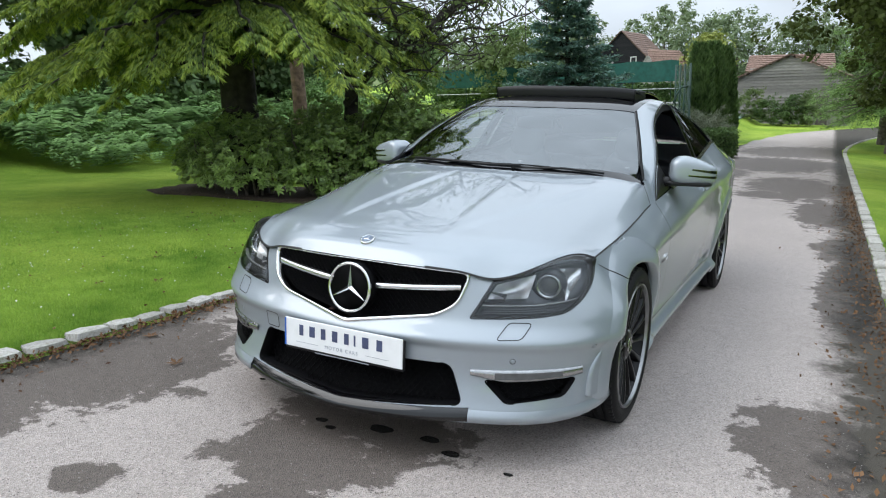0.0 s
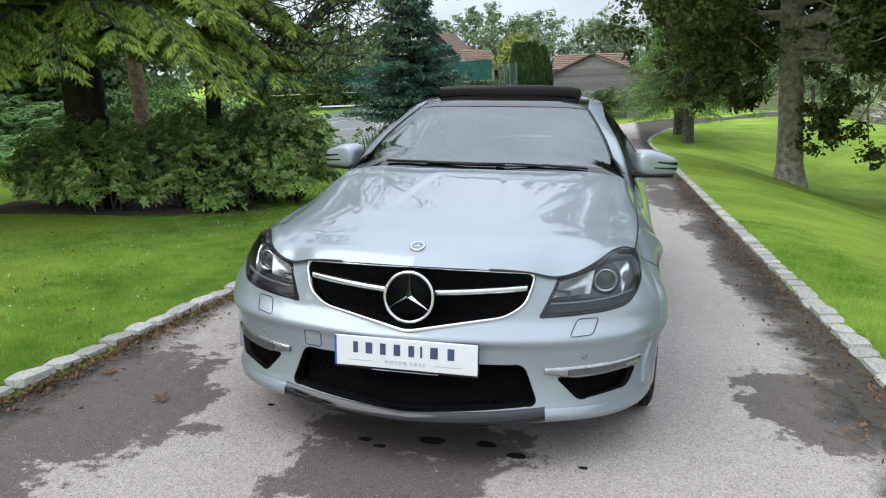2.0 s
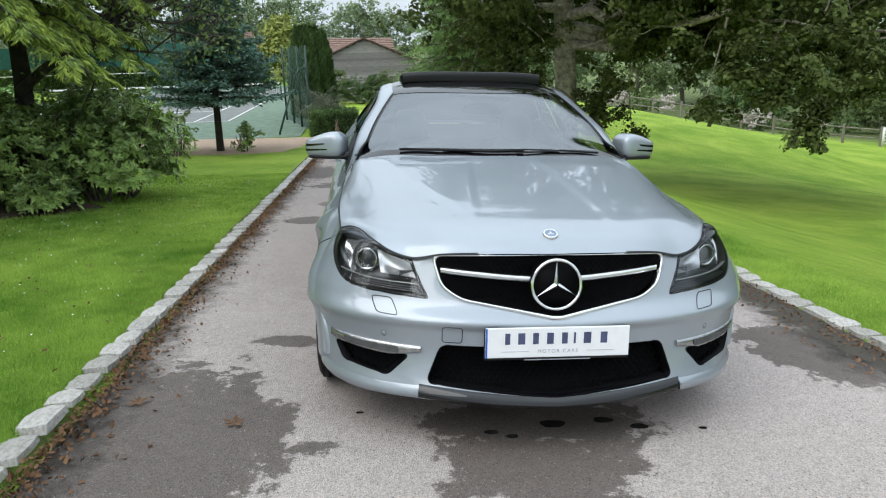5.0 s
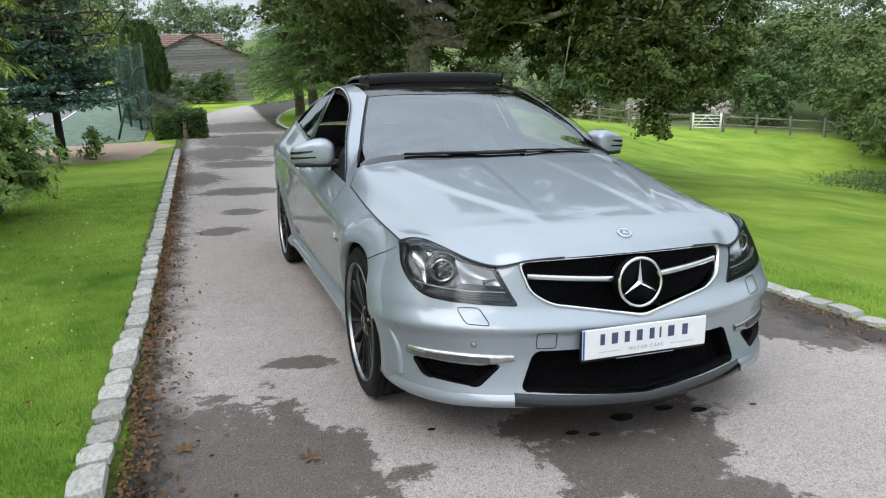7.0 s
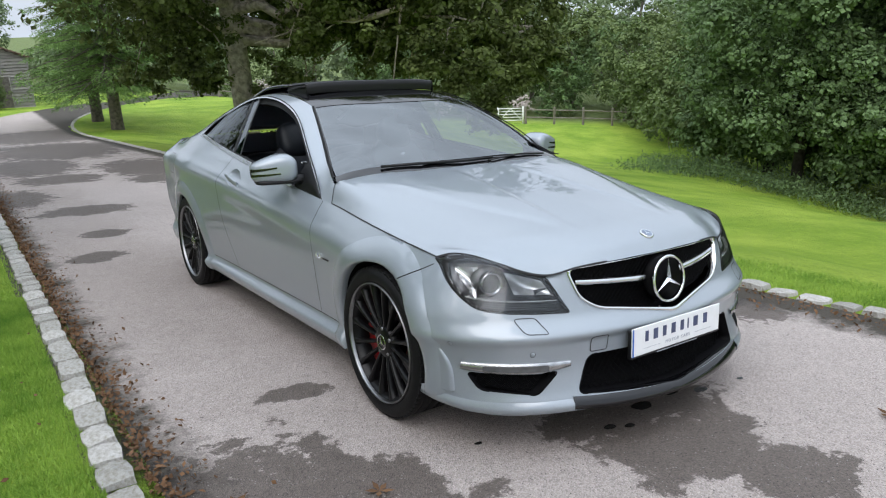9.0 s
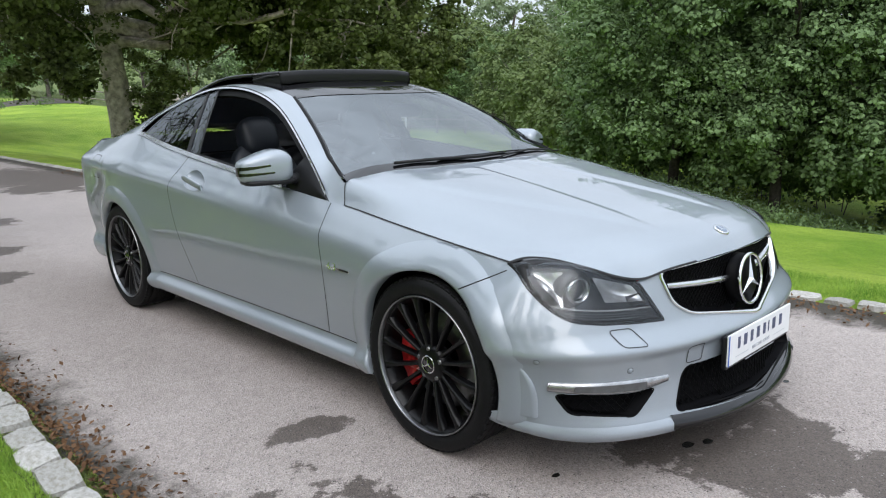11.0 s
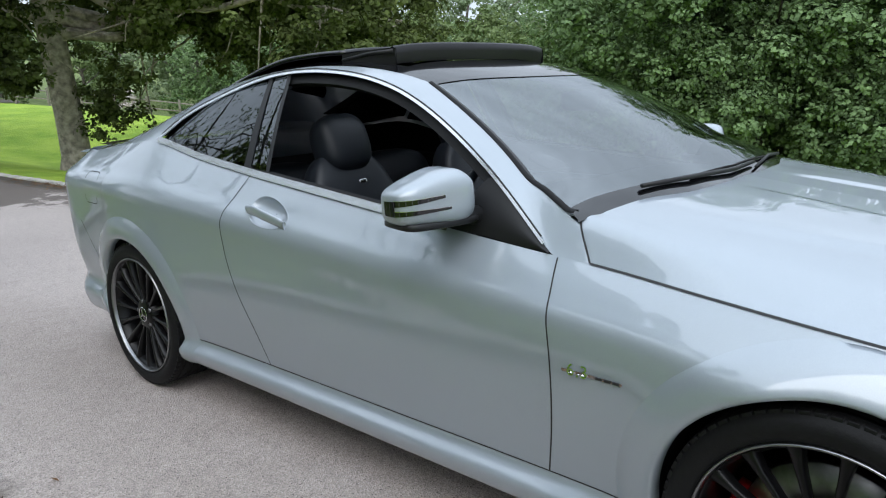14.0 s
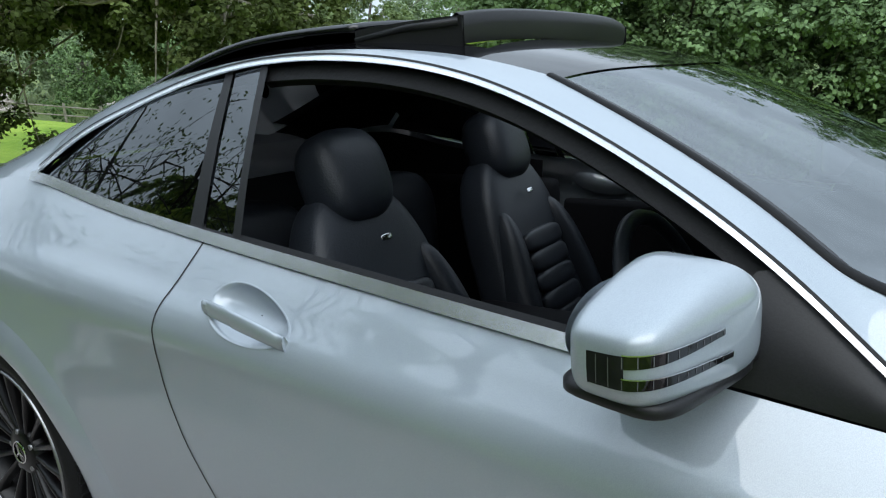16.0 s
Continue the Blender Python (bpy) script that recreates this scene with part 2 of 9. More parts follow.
def outward(verts, faces, mid=(0, 1.4, 0.55), reach=1.3):
    """The faces of a shell, turned so that they look away from a body's middle line."""
    v, f = np.asarray(verts, float), np.asarray(faces)
    p = v[f]
    n = np.cross(p[:, 2] - p[:, 0], p[:, 3] - p[:, 1])
    c = p.mean(1)
    m = np.array([[mid[0], 0, mid[2]]]) + np.array([[0, 1, 0]]) * np.clip(c[:, 1], mid[1] - reach, mid[1] + reach)[:, None]
    return f[:, ::-1] if ((c - m) * n).sum() < 0 else f


def grid_faces(nu, nv, flip=False):
    i = np.arange(nu - 1)[:, None] * nv + np.arange(nv - 1)[None, :]
    q = np.stack([i, i + nv, i + nv + 1, i + 1], -1).reshape(-1, 4)
    return q[:, ::-1] if flip else q


def quick_mesh(name, verts, quads, mat, smooth=False):
    """A mesh from arrays, for the many small leaves."""
    me = bpy.data.meshes.new(name)
    verts, quads = np.asarray(verts, np.float32), np.asarray(quads, np.int32)
    k = quads.shape[1]
    me.vertices.add(len(verts))
    me.vertices.foreach_set("co", verts.ravel())
    me.loops.add(quads.size)
    me.loops.foreach_set("vertex_index", quads.ravel())
    me.polygons.add(len(quads))
    me.polygons.foreach_set("loop_start", np.arange(0, quads.size, k, dtype=np.int32))
    me.polygons.foreach_set("loop_total", np.full(len(quads), k, np.int32))
    if smooth:
        me.polygons.foreach_set("use_smooth", np.ones(len(quads), bool))
    me.materials.append(mat)
    me.update(calc_edges=True)
    return me

# ---- the ground ----
FALL, SLOPE = math.tan(radians(LEAN)), math.tan(radians(DROP))
ROAD_L, ROAD_R = -2.0, 1.97
COURT_Z = -1.30


def road_mid(y):
    """The middle line of the drive: straight, then bending away past the fir trees."""
    return 0.04 + 16.0 * smooth01(np.asarray(y, float), 27, 60) ** 1.5


def lie(x, y):
    """The height of the ground."""
    x, y = np.asarray(x, float), np.asarray(y, float)
    d = np.maximum(x - 2.05, 0)
    e = np.maximum(-x - 2.0, 0)
    along = -SLOPE * (np.clip(y, -9, 48) + 0.0 * y) + 0.95 * smooth01(y, 26, 47)
    near = -FALL * np.clip(x, -2, 2.05) + along
    right = -1.2 * smooth01(d, 0, 6.5) * (1 - smooth01(y, 22, 33) * 0.9) - 0.05 * np.minimum(d, 45) * (1 - 0.9 * smooth01(y, 22, 36) * (1 - smooth01(d, 8, 25)))
    right = right - 1.6 * smooth01(d, 8, 22) * smooth01(-y, -16, -2)
    right = right - 1.5 * smooth01(d, 7, 26)
    left = 0.02 * np.minimum(e, 12) + 0.9 * smooth01(e, 9, 16) * smooth01(-y, -20, -12)
    z = near + right + left
    flat = smooth01(e, 0.1, 1.2) * smooth01(y, 19.5, 21.5)
    z = z * (1 - flat) + (COURT_Z - 0.03) * flat
    r = np.hypot(x, y - 5)
    return z + 2.0 * smooth01(r, 75, 160) + 7.0 * smooth01(r, 200, 1000)


def at_ground(x, y, up=0.0):
    return Vector((x, y, float(lie(x, y)) + up))


def grass_mat():
    m, n, l, b = node_mat("lawn")
    f1 = noise_fac(n, l, 0.45, 6, 0.65, 0.35, 0.65)
    f2 = noise_fac(n, l, 7.0, 7, 0.7, 0.35, 0.65)
    f3 = noise_fac(n, l, 160.0, 3, 0.6, 0.25, 0.75)
    c = mixed(n, l, f1, (0.270, 0.450, 0.048), (0.540, 0.690, 0.105))
    f4 = noise_fac(n, l, 42.0, 5, 0.65, 0.40, 0.60)
    c = mixed(n, l, mixed(n, l, 0.55, mixed(n, l, 0.5, f2, f3), f4), c, mixed(n, l, 1.0, c, (0.46, 0.54, 0.42), "MULTIPLY"))
    # the mown lawn ends at the rail fence; beyond it grows rough meadow grass
    tc = n.new("ShaderNodeTexCoord")
    sp = n.new("ShaderNodeVectorMath")
    sp.operation = "DOT_PRODUCT"
    sp.inputs[1].default_value = (0.65, 0.76, 0.0)
    l.new(tc.outputs["Object"], sp.inputs[0])
    rough_on = n.new("ShaderNodeMapRange")
    rough_on.inputs["From Min"].default_value, rough_on.inputs["From Max"].default_value = 47.0, 50.5
    l.new(sp.outputs["Value"], rough_on.inputs["Value"])
    c = mixed(n, l, rough_on.outputs[0], c, mixed(n, l, f2, (0.085, 0.125, 0.040), (0.190, 0.235, 0.085)))
    l.new(c, b.inputs["Base Color"])
    b.inputs["Roughness"].default_value = 0.8
    b.inputs["Specular IOR Level"].default_value = 0.15
    bump(n, l, b, f3, 0.8, 0.03)
    return m


LAWN = grass_mat()


def spread(limit, near, steps):
    """Ever wider steps outward from 0."""
    k = np.linspace(0, 1, steps)
    return limit * (near * k + (1 - near) * k**4)


def steps(parts):
    """Coordinates over stretches (from, to, step)."""
    return np.unique(np.concatenate([np.arange(a, b, c) for a, b, c in parts]).round(4))


gx = steps([(-1500, -300, 150), (-300, -60, 20), (-60, -14, 2), (-14, -2.4, 0.35), (-2.4, 2.4, 0.15), (2.4, 12, 0.4), (12, 60, 1.5), (60, 300, 20), (300, 1501, 150)])
gy = steps([(-1500, -300, 150), (-300, -40, 20), (-40, -8, 2), (-8, 30, 0.5), (30, 64, 1.0), (64, 300, 16), (300, 1501, 150)])
GX, GY = np.meshgrid(gx, gy, indexing="ij")
GZ = lie(GX, GY)
# the sheet dips under the drive
off = np.abs(GX - road_mid(GY))
GZ = np.where((off < 1.80) & (GY > -28) & (GY < 60), GZ - 0.06, GZ)
# unevenness of the turf, away from the drive
wob = np.array([[noise.noise(Vector((a * 0.6, b * 0.6, 0.0))) for b in gy[(gy > -9) & (gy < 64)]] for a in gx[(gx > -60) & (gx < 60)]])
ix, iy = np.where((gx > -60) & (gx < 60))[0], np.where((gy > -9) & (gy < 64))[0]
GZ[np.ix_(ix, iy)] += 0.03 * wob * smooth01(off[np.ix_(ix, iy)], 2.4, 4.0)
ground = thing("ground", "mown green lawn and rough grass falling away to the woods", "grass", kind="structure",
               data=quick_mesh("ground", np.stack([GX, GY, GZ], -1).reshape(-1, 3), grid_faces(len(gx), len(gy)), LAWN, True))


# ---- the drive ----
# near ellipses are wet tarmac; the wide far ones only darken the drive
WET_AND_DARK = [(0.9, 12.5, 0.8, 2.2), (-0.7, 15.0, 0.7, 1.8), (0.4, 20.0, 1.5, 3.2), (1.2, 27.5, 2.2, 3.6), (-1.58, -0.70, 0.58, 0.85), (-1.22, -0.50, 0.27, 0.30), (-1.60, -1.5, 0.45, 0.6), (-1.07, 0.45, 0.17, 0.09), (-0.06, -0.93, 0.34, 0.28), (0.02, -0.60, 0.50, 0.19), (0.05, -1.32, 0.22, 0.20), (-0.60, -1.44, 0.13, 0.11),
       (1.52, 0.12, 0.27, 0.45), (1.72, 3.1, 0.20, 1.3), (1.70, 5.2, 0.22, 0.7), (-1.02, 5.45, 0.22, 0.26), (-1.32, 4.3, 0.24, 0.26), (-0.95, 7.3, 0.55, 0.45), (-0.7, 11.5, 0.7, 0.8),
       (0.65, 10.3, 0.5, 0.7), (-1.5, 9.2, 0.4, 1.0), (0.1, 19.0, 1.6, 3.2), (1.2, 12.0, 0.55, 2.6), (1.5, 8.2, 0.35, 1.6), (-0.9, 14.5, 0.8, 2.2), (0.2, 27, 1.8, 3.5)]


def tarmac_mat():
    m, n, l, b = node_mat("tarmac")
    tc = n.new("ShaderNodeTexCoord")
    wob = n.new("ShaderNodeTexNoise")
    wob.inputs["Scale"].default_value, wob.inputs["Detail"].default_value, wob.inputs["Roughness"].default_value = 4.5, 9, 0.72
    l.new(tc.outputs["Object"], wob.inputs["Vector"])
    last = None
    for cx_, cy_, rx, ry in WET_AND_DARK:
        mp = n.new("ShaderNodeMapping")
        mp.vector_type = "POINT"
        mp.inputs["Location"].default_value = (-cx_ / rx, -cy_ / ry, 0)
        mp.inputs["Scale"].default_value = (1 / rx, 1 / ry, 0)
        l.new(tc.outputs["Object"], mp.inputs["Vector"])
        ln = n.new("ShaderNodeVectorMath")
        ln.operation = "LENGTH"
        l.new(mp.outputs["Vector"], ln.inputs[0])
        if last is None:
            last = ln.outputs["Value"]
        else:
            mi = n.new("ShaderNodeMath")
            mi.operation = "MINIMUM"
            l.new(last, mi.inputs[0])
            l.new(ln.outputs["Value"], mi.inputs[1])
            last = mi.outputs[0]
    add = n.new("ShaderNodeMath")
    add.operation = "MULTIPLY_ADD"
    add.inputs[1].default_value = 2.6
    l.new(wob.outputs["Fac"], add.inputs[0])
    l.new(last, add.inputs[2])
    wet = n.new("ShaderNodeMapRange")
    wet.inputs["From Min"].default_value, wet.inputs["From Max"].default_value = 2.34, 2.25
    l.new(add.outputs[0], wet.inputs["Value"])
    # damp, dirty margins
    sep = n.new("ShaderNodeSeparateXYZ")
    l.new(tc.outputs["Object"], sep.inputs[0])
    ab = n.new("ShaderNodeMath")
    ab.operation = "ABSOLUTE"
    l.new(sep.outputs["X"], ab.inputs[0])
    dirt = n.new("ShaderNodeMath")
    dirt.operation = "MULTIPLY_ADD"
    dirt.inputs[1].default_value = 0.7
    l.new(wob.outputs["Fac"], dirt.inputs[0])
    l.new(ab.outputs[0], dirt.inputs[2])
    edge = n.new("ShaderNodeMapRange")
    edge.inputs["From Min"].default_value, edge.inputs["From Max"].default_value = 1.93, 2.12
    l.new(dirt.outputs[0], edge.inputs["Value"])
    grain = n.new("ShaderNodeTexVoronoi")
    grain.inputs["Scale"].default_value = 190
    l.new(tc.outputs["Object"], grain.inputs["Vector"])
    fine = noise_fac(n, l, 210, 4, 0.75, 0.28, 0.72)
    big = noise_fac(n, l, 0.8, 4, 0.6, 0.25, 0.75)
    dry = mixed(n, l, fine, (0.205, 0.183, 0.171), (0.700, 0.620, 0.575))
    dry = mixed(n, l, big, mixed(n, l, 1.0, dry, (0.74, 0.73, 0.72), "MULTIPLY"), dry)
    dry = mixed(n, l, noise_fac(n, l, 16, 5, 0.7, 0.3, 0.7), mixed(n, l, 1.0, dry, (0.80, 0.79, 0.78), "MULTIPLY"), dry)
    stone = n.new("ShaderNodeMapRange")
    stone.inputs["From Min"].default_value, stone.inputs["From Max"].default_value = 0.0, 0.8
    l.new(grain.outputs["Color"], stone.inputs["Value"])
    dry = mixed(n, l, 0.42, dry, mixed(n, l, stone.outputs[0], (0.16, 0.142, 0.134), (0.76, 0.668, 0.618)))
    fleck = n.new("ShaderNodeTexVoronoi")
    fleck.inputs["Scale"].default_value = 115
    l.new(tc.outputs["Object"], fleck.inputs["Vector"])
    near = n.new("ShaderNodeMapRange")
    near.inputs["From Min"].default_value, near.inputs["From Max"].default_value = 0.34, 0.26
    l.new(fleck.outputs["Distance"], near.inputs["Value"])
    pick = n.new("ShaderNodeSeparateColor")
    l.new(fleck.outputs["Color"], pick.inputs[0])
    for chan, lim, tone in (("Red", (0.86, 0.88), (0.62, 0.57, 0.53)), ("Green", (0.92, 0.94), (0.060, 0.053, 0.048))):
        on = n.new("ShaderNodeMapRange")
        on.inputs["From Min"].default_value, on.inputs["From Max"].default_value = lim
        l.new(pick.outputs[chan], on.inputs["Value"])
        both_on = n.new("ShaderNodeMath")
        both_on.operation = "MULTIPLY"
        l.new(on.outputs[0], both_on.inputs[0])
        l.new(near.outputs[0], both_on.inputs[1])
        dry = mixed(n, l, both_on.outputs[0], dry, tone)
    # the left lane's darker look at a low angle is put into its colour
    lane = n.new("ShaderNodeMapping")
    lane.inputs["Location"].default_value = (1.30 / 0.62, -7.5 / 7.5, 0)
    lane.inputs["Scale"].default_value = (1 / 0.62, 1 / 7.5, 0)
    l.new(tc.outputs["Object"], lane.inputs["Vector"])
    far = n.new("ShaderNodeVectorMath")
    far.operation = "LENGTH"
    l.new(lane.outputs["Vector"], far.inputs[0])
    rag = n.new("ShaderNodeMath")
    rag.operation = "MULTIPLY_ADD"
    rag.inputs[1].default_value = 1.6
    l.new(wob.outputs["Fac"], rag.inputs[0])
    l.new(far.outputs["Value"], rag.inputs[2])
    lane_shade = n.new("ShaderNodeMapRange")
    lane_shade.inputs["From Min"].default_value, lane_shade.inputs["From Max"].default_value = 2.0, 1.45
    l.new(rag.outputs[0], lane_shade.inputs["Value"])
    dry = mixed(n, l, lane_shade.outputs[0], dry, mixed(n, l, 1.0, dry, (0.86, 0.85, 0.84), "MULTIPLY"))
    dry = mixed(n, l, edge.outputs[0], dry, mixed(n, l, fine, (0.045, 0.04, 0.033), (0.10, 0.088, 0.07)))
    spots = n.new("ShaderNodeMapRange")
    spots.inputs["From Min"].default_value, spots.inputs["From Max"].default_value = 0.90, 0.97
    l.new(pick.outputs["Blue"], spots.inputs["Value"])
    dots = n.new("ShaderNodeMath")
    dots.operation = "MULTIPLY"
    l.new(spots.outputs[0], dots.inputs[0])
    l.new(near.outputs[0], dots.inputs[1])
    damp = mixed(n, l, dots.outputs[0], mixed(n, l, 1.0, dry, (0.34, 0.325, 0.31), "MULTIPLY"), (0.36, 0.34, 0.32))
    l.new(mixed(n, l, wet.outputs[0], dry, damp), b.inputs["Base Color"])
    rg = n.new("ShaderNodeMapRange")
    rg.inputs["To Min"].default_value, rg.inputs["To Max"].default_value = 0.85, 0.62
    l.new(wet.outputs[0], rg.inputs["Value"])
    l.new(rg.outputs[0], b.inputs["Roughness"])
    b.inputs["Specular IOR Level"].default_value = 0.3
    bump(n, l, b, grain.outputs["Distance"], 0.8, 0.006)
    return m


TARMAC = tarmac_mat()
ry_ = np.concatenate([np.arange(-28, -6, 2.0), np.arange(-6, 30, 0.25), np.arange(30, 60.1, 0.5)])
rt = np.linspace(0, 1, 25)
RX = road_mid(ry_)[:, None] - 0.04 + ROAD_L + (ROAD_R - ROAD_L) * rt[None, :]
RY = np.repeat(ry_[:, None], 25, 1)
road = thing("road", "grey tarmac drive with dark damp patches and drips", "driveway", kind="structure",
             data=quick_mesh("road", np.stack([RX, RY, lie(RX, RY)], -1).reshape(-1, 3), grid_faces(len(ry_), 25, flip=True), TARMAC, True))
# round drips of water under the nose
DRIP = simple("wet_spot", (0.028, 0.027, 0.026), 0.25, scale=60)
for x, y, r in ((0.386, -0.665, 0.036), (-0.128, -0.712, 0.024), (-0.20, -0.672, 0.028), (-0.704, -0.456, 0.017), (0.63, -0.70, 0.018), (0.05, -0.62, 0.05), (0.26, -0.60, 0.04)):
    k = 18
    ring = [(x + r * (1 + 0.12 * math.sin(3 * w + x * 9)) * math.cos(w), y + 0.72 * r * (1 + 0.1 * math.cos(2 * w)) * math.sin(w)) for w in np.linspace(0, 2 * math.pi, k + 1)[:-1]]
    thing("drip", "dark wet spot on the tarmac", "stain", group="drips under the car", data=mesh_of("drip", [(a, b_, float(lie(a, b_)) + 0.0015) for a, b_ in ring], [tuple(range(k))], DRIP))

# ---- the car ----
# Its own frame: the front axle's middle on the ground is the origin, y runs to the tail, x to its left side.
from mathutils.bvhtree import BVHTree

car = thing("car", "silver metallic two-door coupe with black wheels and open sunroof", "car", CAR)
BASE, REAR_AXLE, HUB_Z, TYRE_R, ARCH_R = 2.765, 2.765, 0.322, 0.325, 0.352

# the shoulder line, from the headlamp's outer tip along bonnet gap, belt and boot edge: y -> x, z
SHOULDER = fair_fn([(-0.316, 0.775, 0.735), (0.0, 0.792, 0.775), (0.3, 0.790, 0.811), (0.557, 0.782, 0.841), (0.66, 0.786, 0.850), (1.0, 0.792, 0.886),
                     (1.5, 0.783, 0.937), (1.99, 0.760, 0.985), (2.35, 0.748, 1.030), (2.64, 0.752, 1.085), (2.9, 0.742, 1.066), (3.2, 0.715, 1.035), (3.5, 0.680, 1.005), (3.75, 0.600, 0.985)])
# the upper edge of the side glass: y -> x, z
UPPER = fair_fn([(0.66, 0.786, 0.848), (0.70, 0.771, 0.873), (0.76, 0.755, 0.926), (0.86, 0.734, 1.010), (0.98, 0.702, 1.088), (1.1, 0.664, 1.150), (1.22, 0.628, 1.203), (1.35, 0.604, 1.254), (1.48, 0.594, 1.290), (1.6, 0.584, 1.311), (1.72, 0.577, 1.323), (1.85, 0.572, 1.329), (2.1, 0.580, 1.311), (2.35, 0.622, 1.246), (2.52, 0.690, 1.174), (2.64, 0.752, 1.085)])
ROOF = fair_fn([(0.40, 0.925), (0.50, 0.972), (0.66, 1.050), (0.90, 1.163), (1.20, 1.290), (1.32, 1.325), (1.45, 1.352), (1.7, 1.380), (2.0, 1.388), (2.3, 1.372), (2.55, 1.325), (2.9, 1.205), (3.2, 1.100), (3.32, 1.072), (3.6, 1.045), (3.86, 1.020)])

# levels of the lower body, from lip to shoulder
LEVEL_Z_FRONT = (0.182, 0.222, 0.262, 0.36, 0.432, 0.470, 0.535, 0.62, 0.70)
LEVEL_NOSE = (-0.845, -0.838, -0.822, -0.802, -0.804, -0.820, -0.760, -0.738, -0.722)
LEVEL_W_FRONT = (0.822, 0.856, 0.854, 0.857, 0.866, 0.886, 0.882, 0.866, 0.79)
LEVEL_Z_SIDE = (0.165, 0.188, 0.240, 0.288, 0.42, 0.56, 0.70, 0.80, 0.88)
LEVEL_W_SIDE = (0.775, 0.848, 0.868, 0.834, 0.856, 0.872, 0.881, 0.858, 0.79)
LEVEL_Z_REAR = (0.20, 0.25, 0.33, 0.40, 0.50, 0.62, 0.78, 0.90, 0.98)
LEVEL_TAIL = (3.80, 3.845, 3.865, 3.875, 3.88, 3.875, 3.865, 3.855, 3.84)
CREASE = curve_fn([(-0.3, 0.64), (0.6, 0.705), (1.3, 0.763), (2.01, 0.817), (2.64, 0.862), (3.4, 0.895)])


def side_lines(y):
    """For places y along the flank: x and z of every level."""
    y = np.asarray(y, float)[:, None]
    f = smooth01(y, -0.30, 0.55)
    r = smooth01(y, 2.45, 3.35)
    z = (1 - f) * np.array(LEVEL_Z_FRONT) + f * np.array(LEVEL_Z_SIDE)
    z = (1 - r) * z + r * np.array(LEVEL_Z_REAR)
    x = (1 - f) * np.array(LEVEL_W_FRONT) + f * np.array(LEVEL_W_SIDE)
    x = x * (1 - 0.03 * r)
    cz = CREASE(y[:, 0])[:, :1]
    z[:, 6:7] = f * cz + (1 - f) * z[:, 6:7]
    top = SHOULDER(y[:, 0])
    z[:, 8:9], x[:, 8:9] = top[:, 1:2], top[:, 0:1]
    z[:, 7:8] = 0.5 * z[:, 6:7] + 0.5 * z[:, 8:9]
    x[:, 7:8] = 0.45 * x[:, 6:7] + 0.55 * x[:, 8:9] + 0.014
    # the wings swell over the wheels
    mids = np.array([0, 0.35, 0.6, 0.8, 1, 1, 0.9, 0.5, 0.0])
    x = x + 0.017 * np.exp(-((y - 0.02) / 0.42) ** 2) * mids + 0.030 * np.exp(-((y - BASE) / 0.42) ** 2) * mids
    return x, z


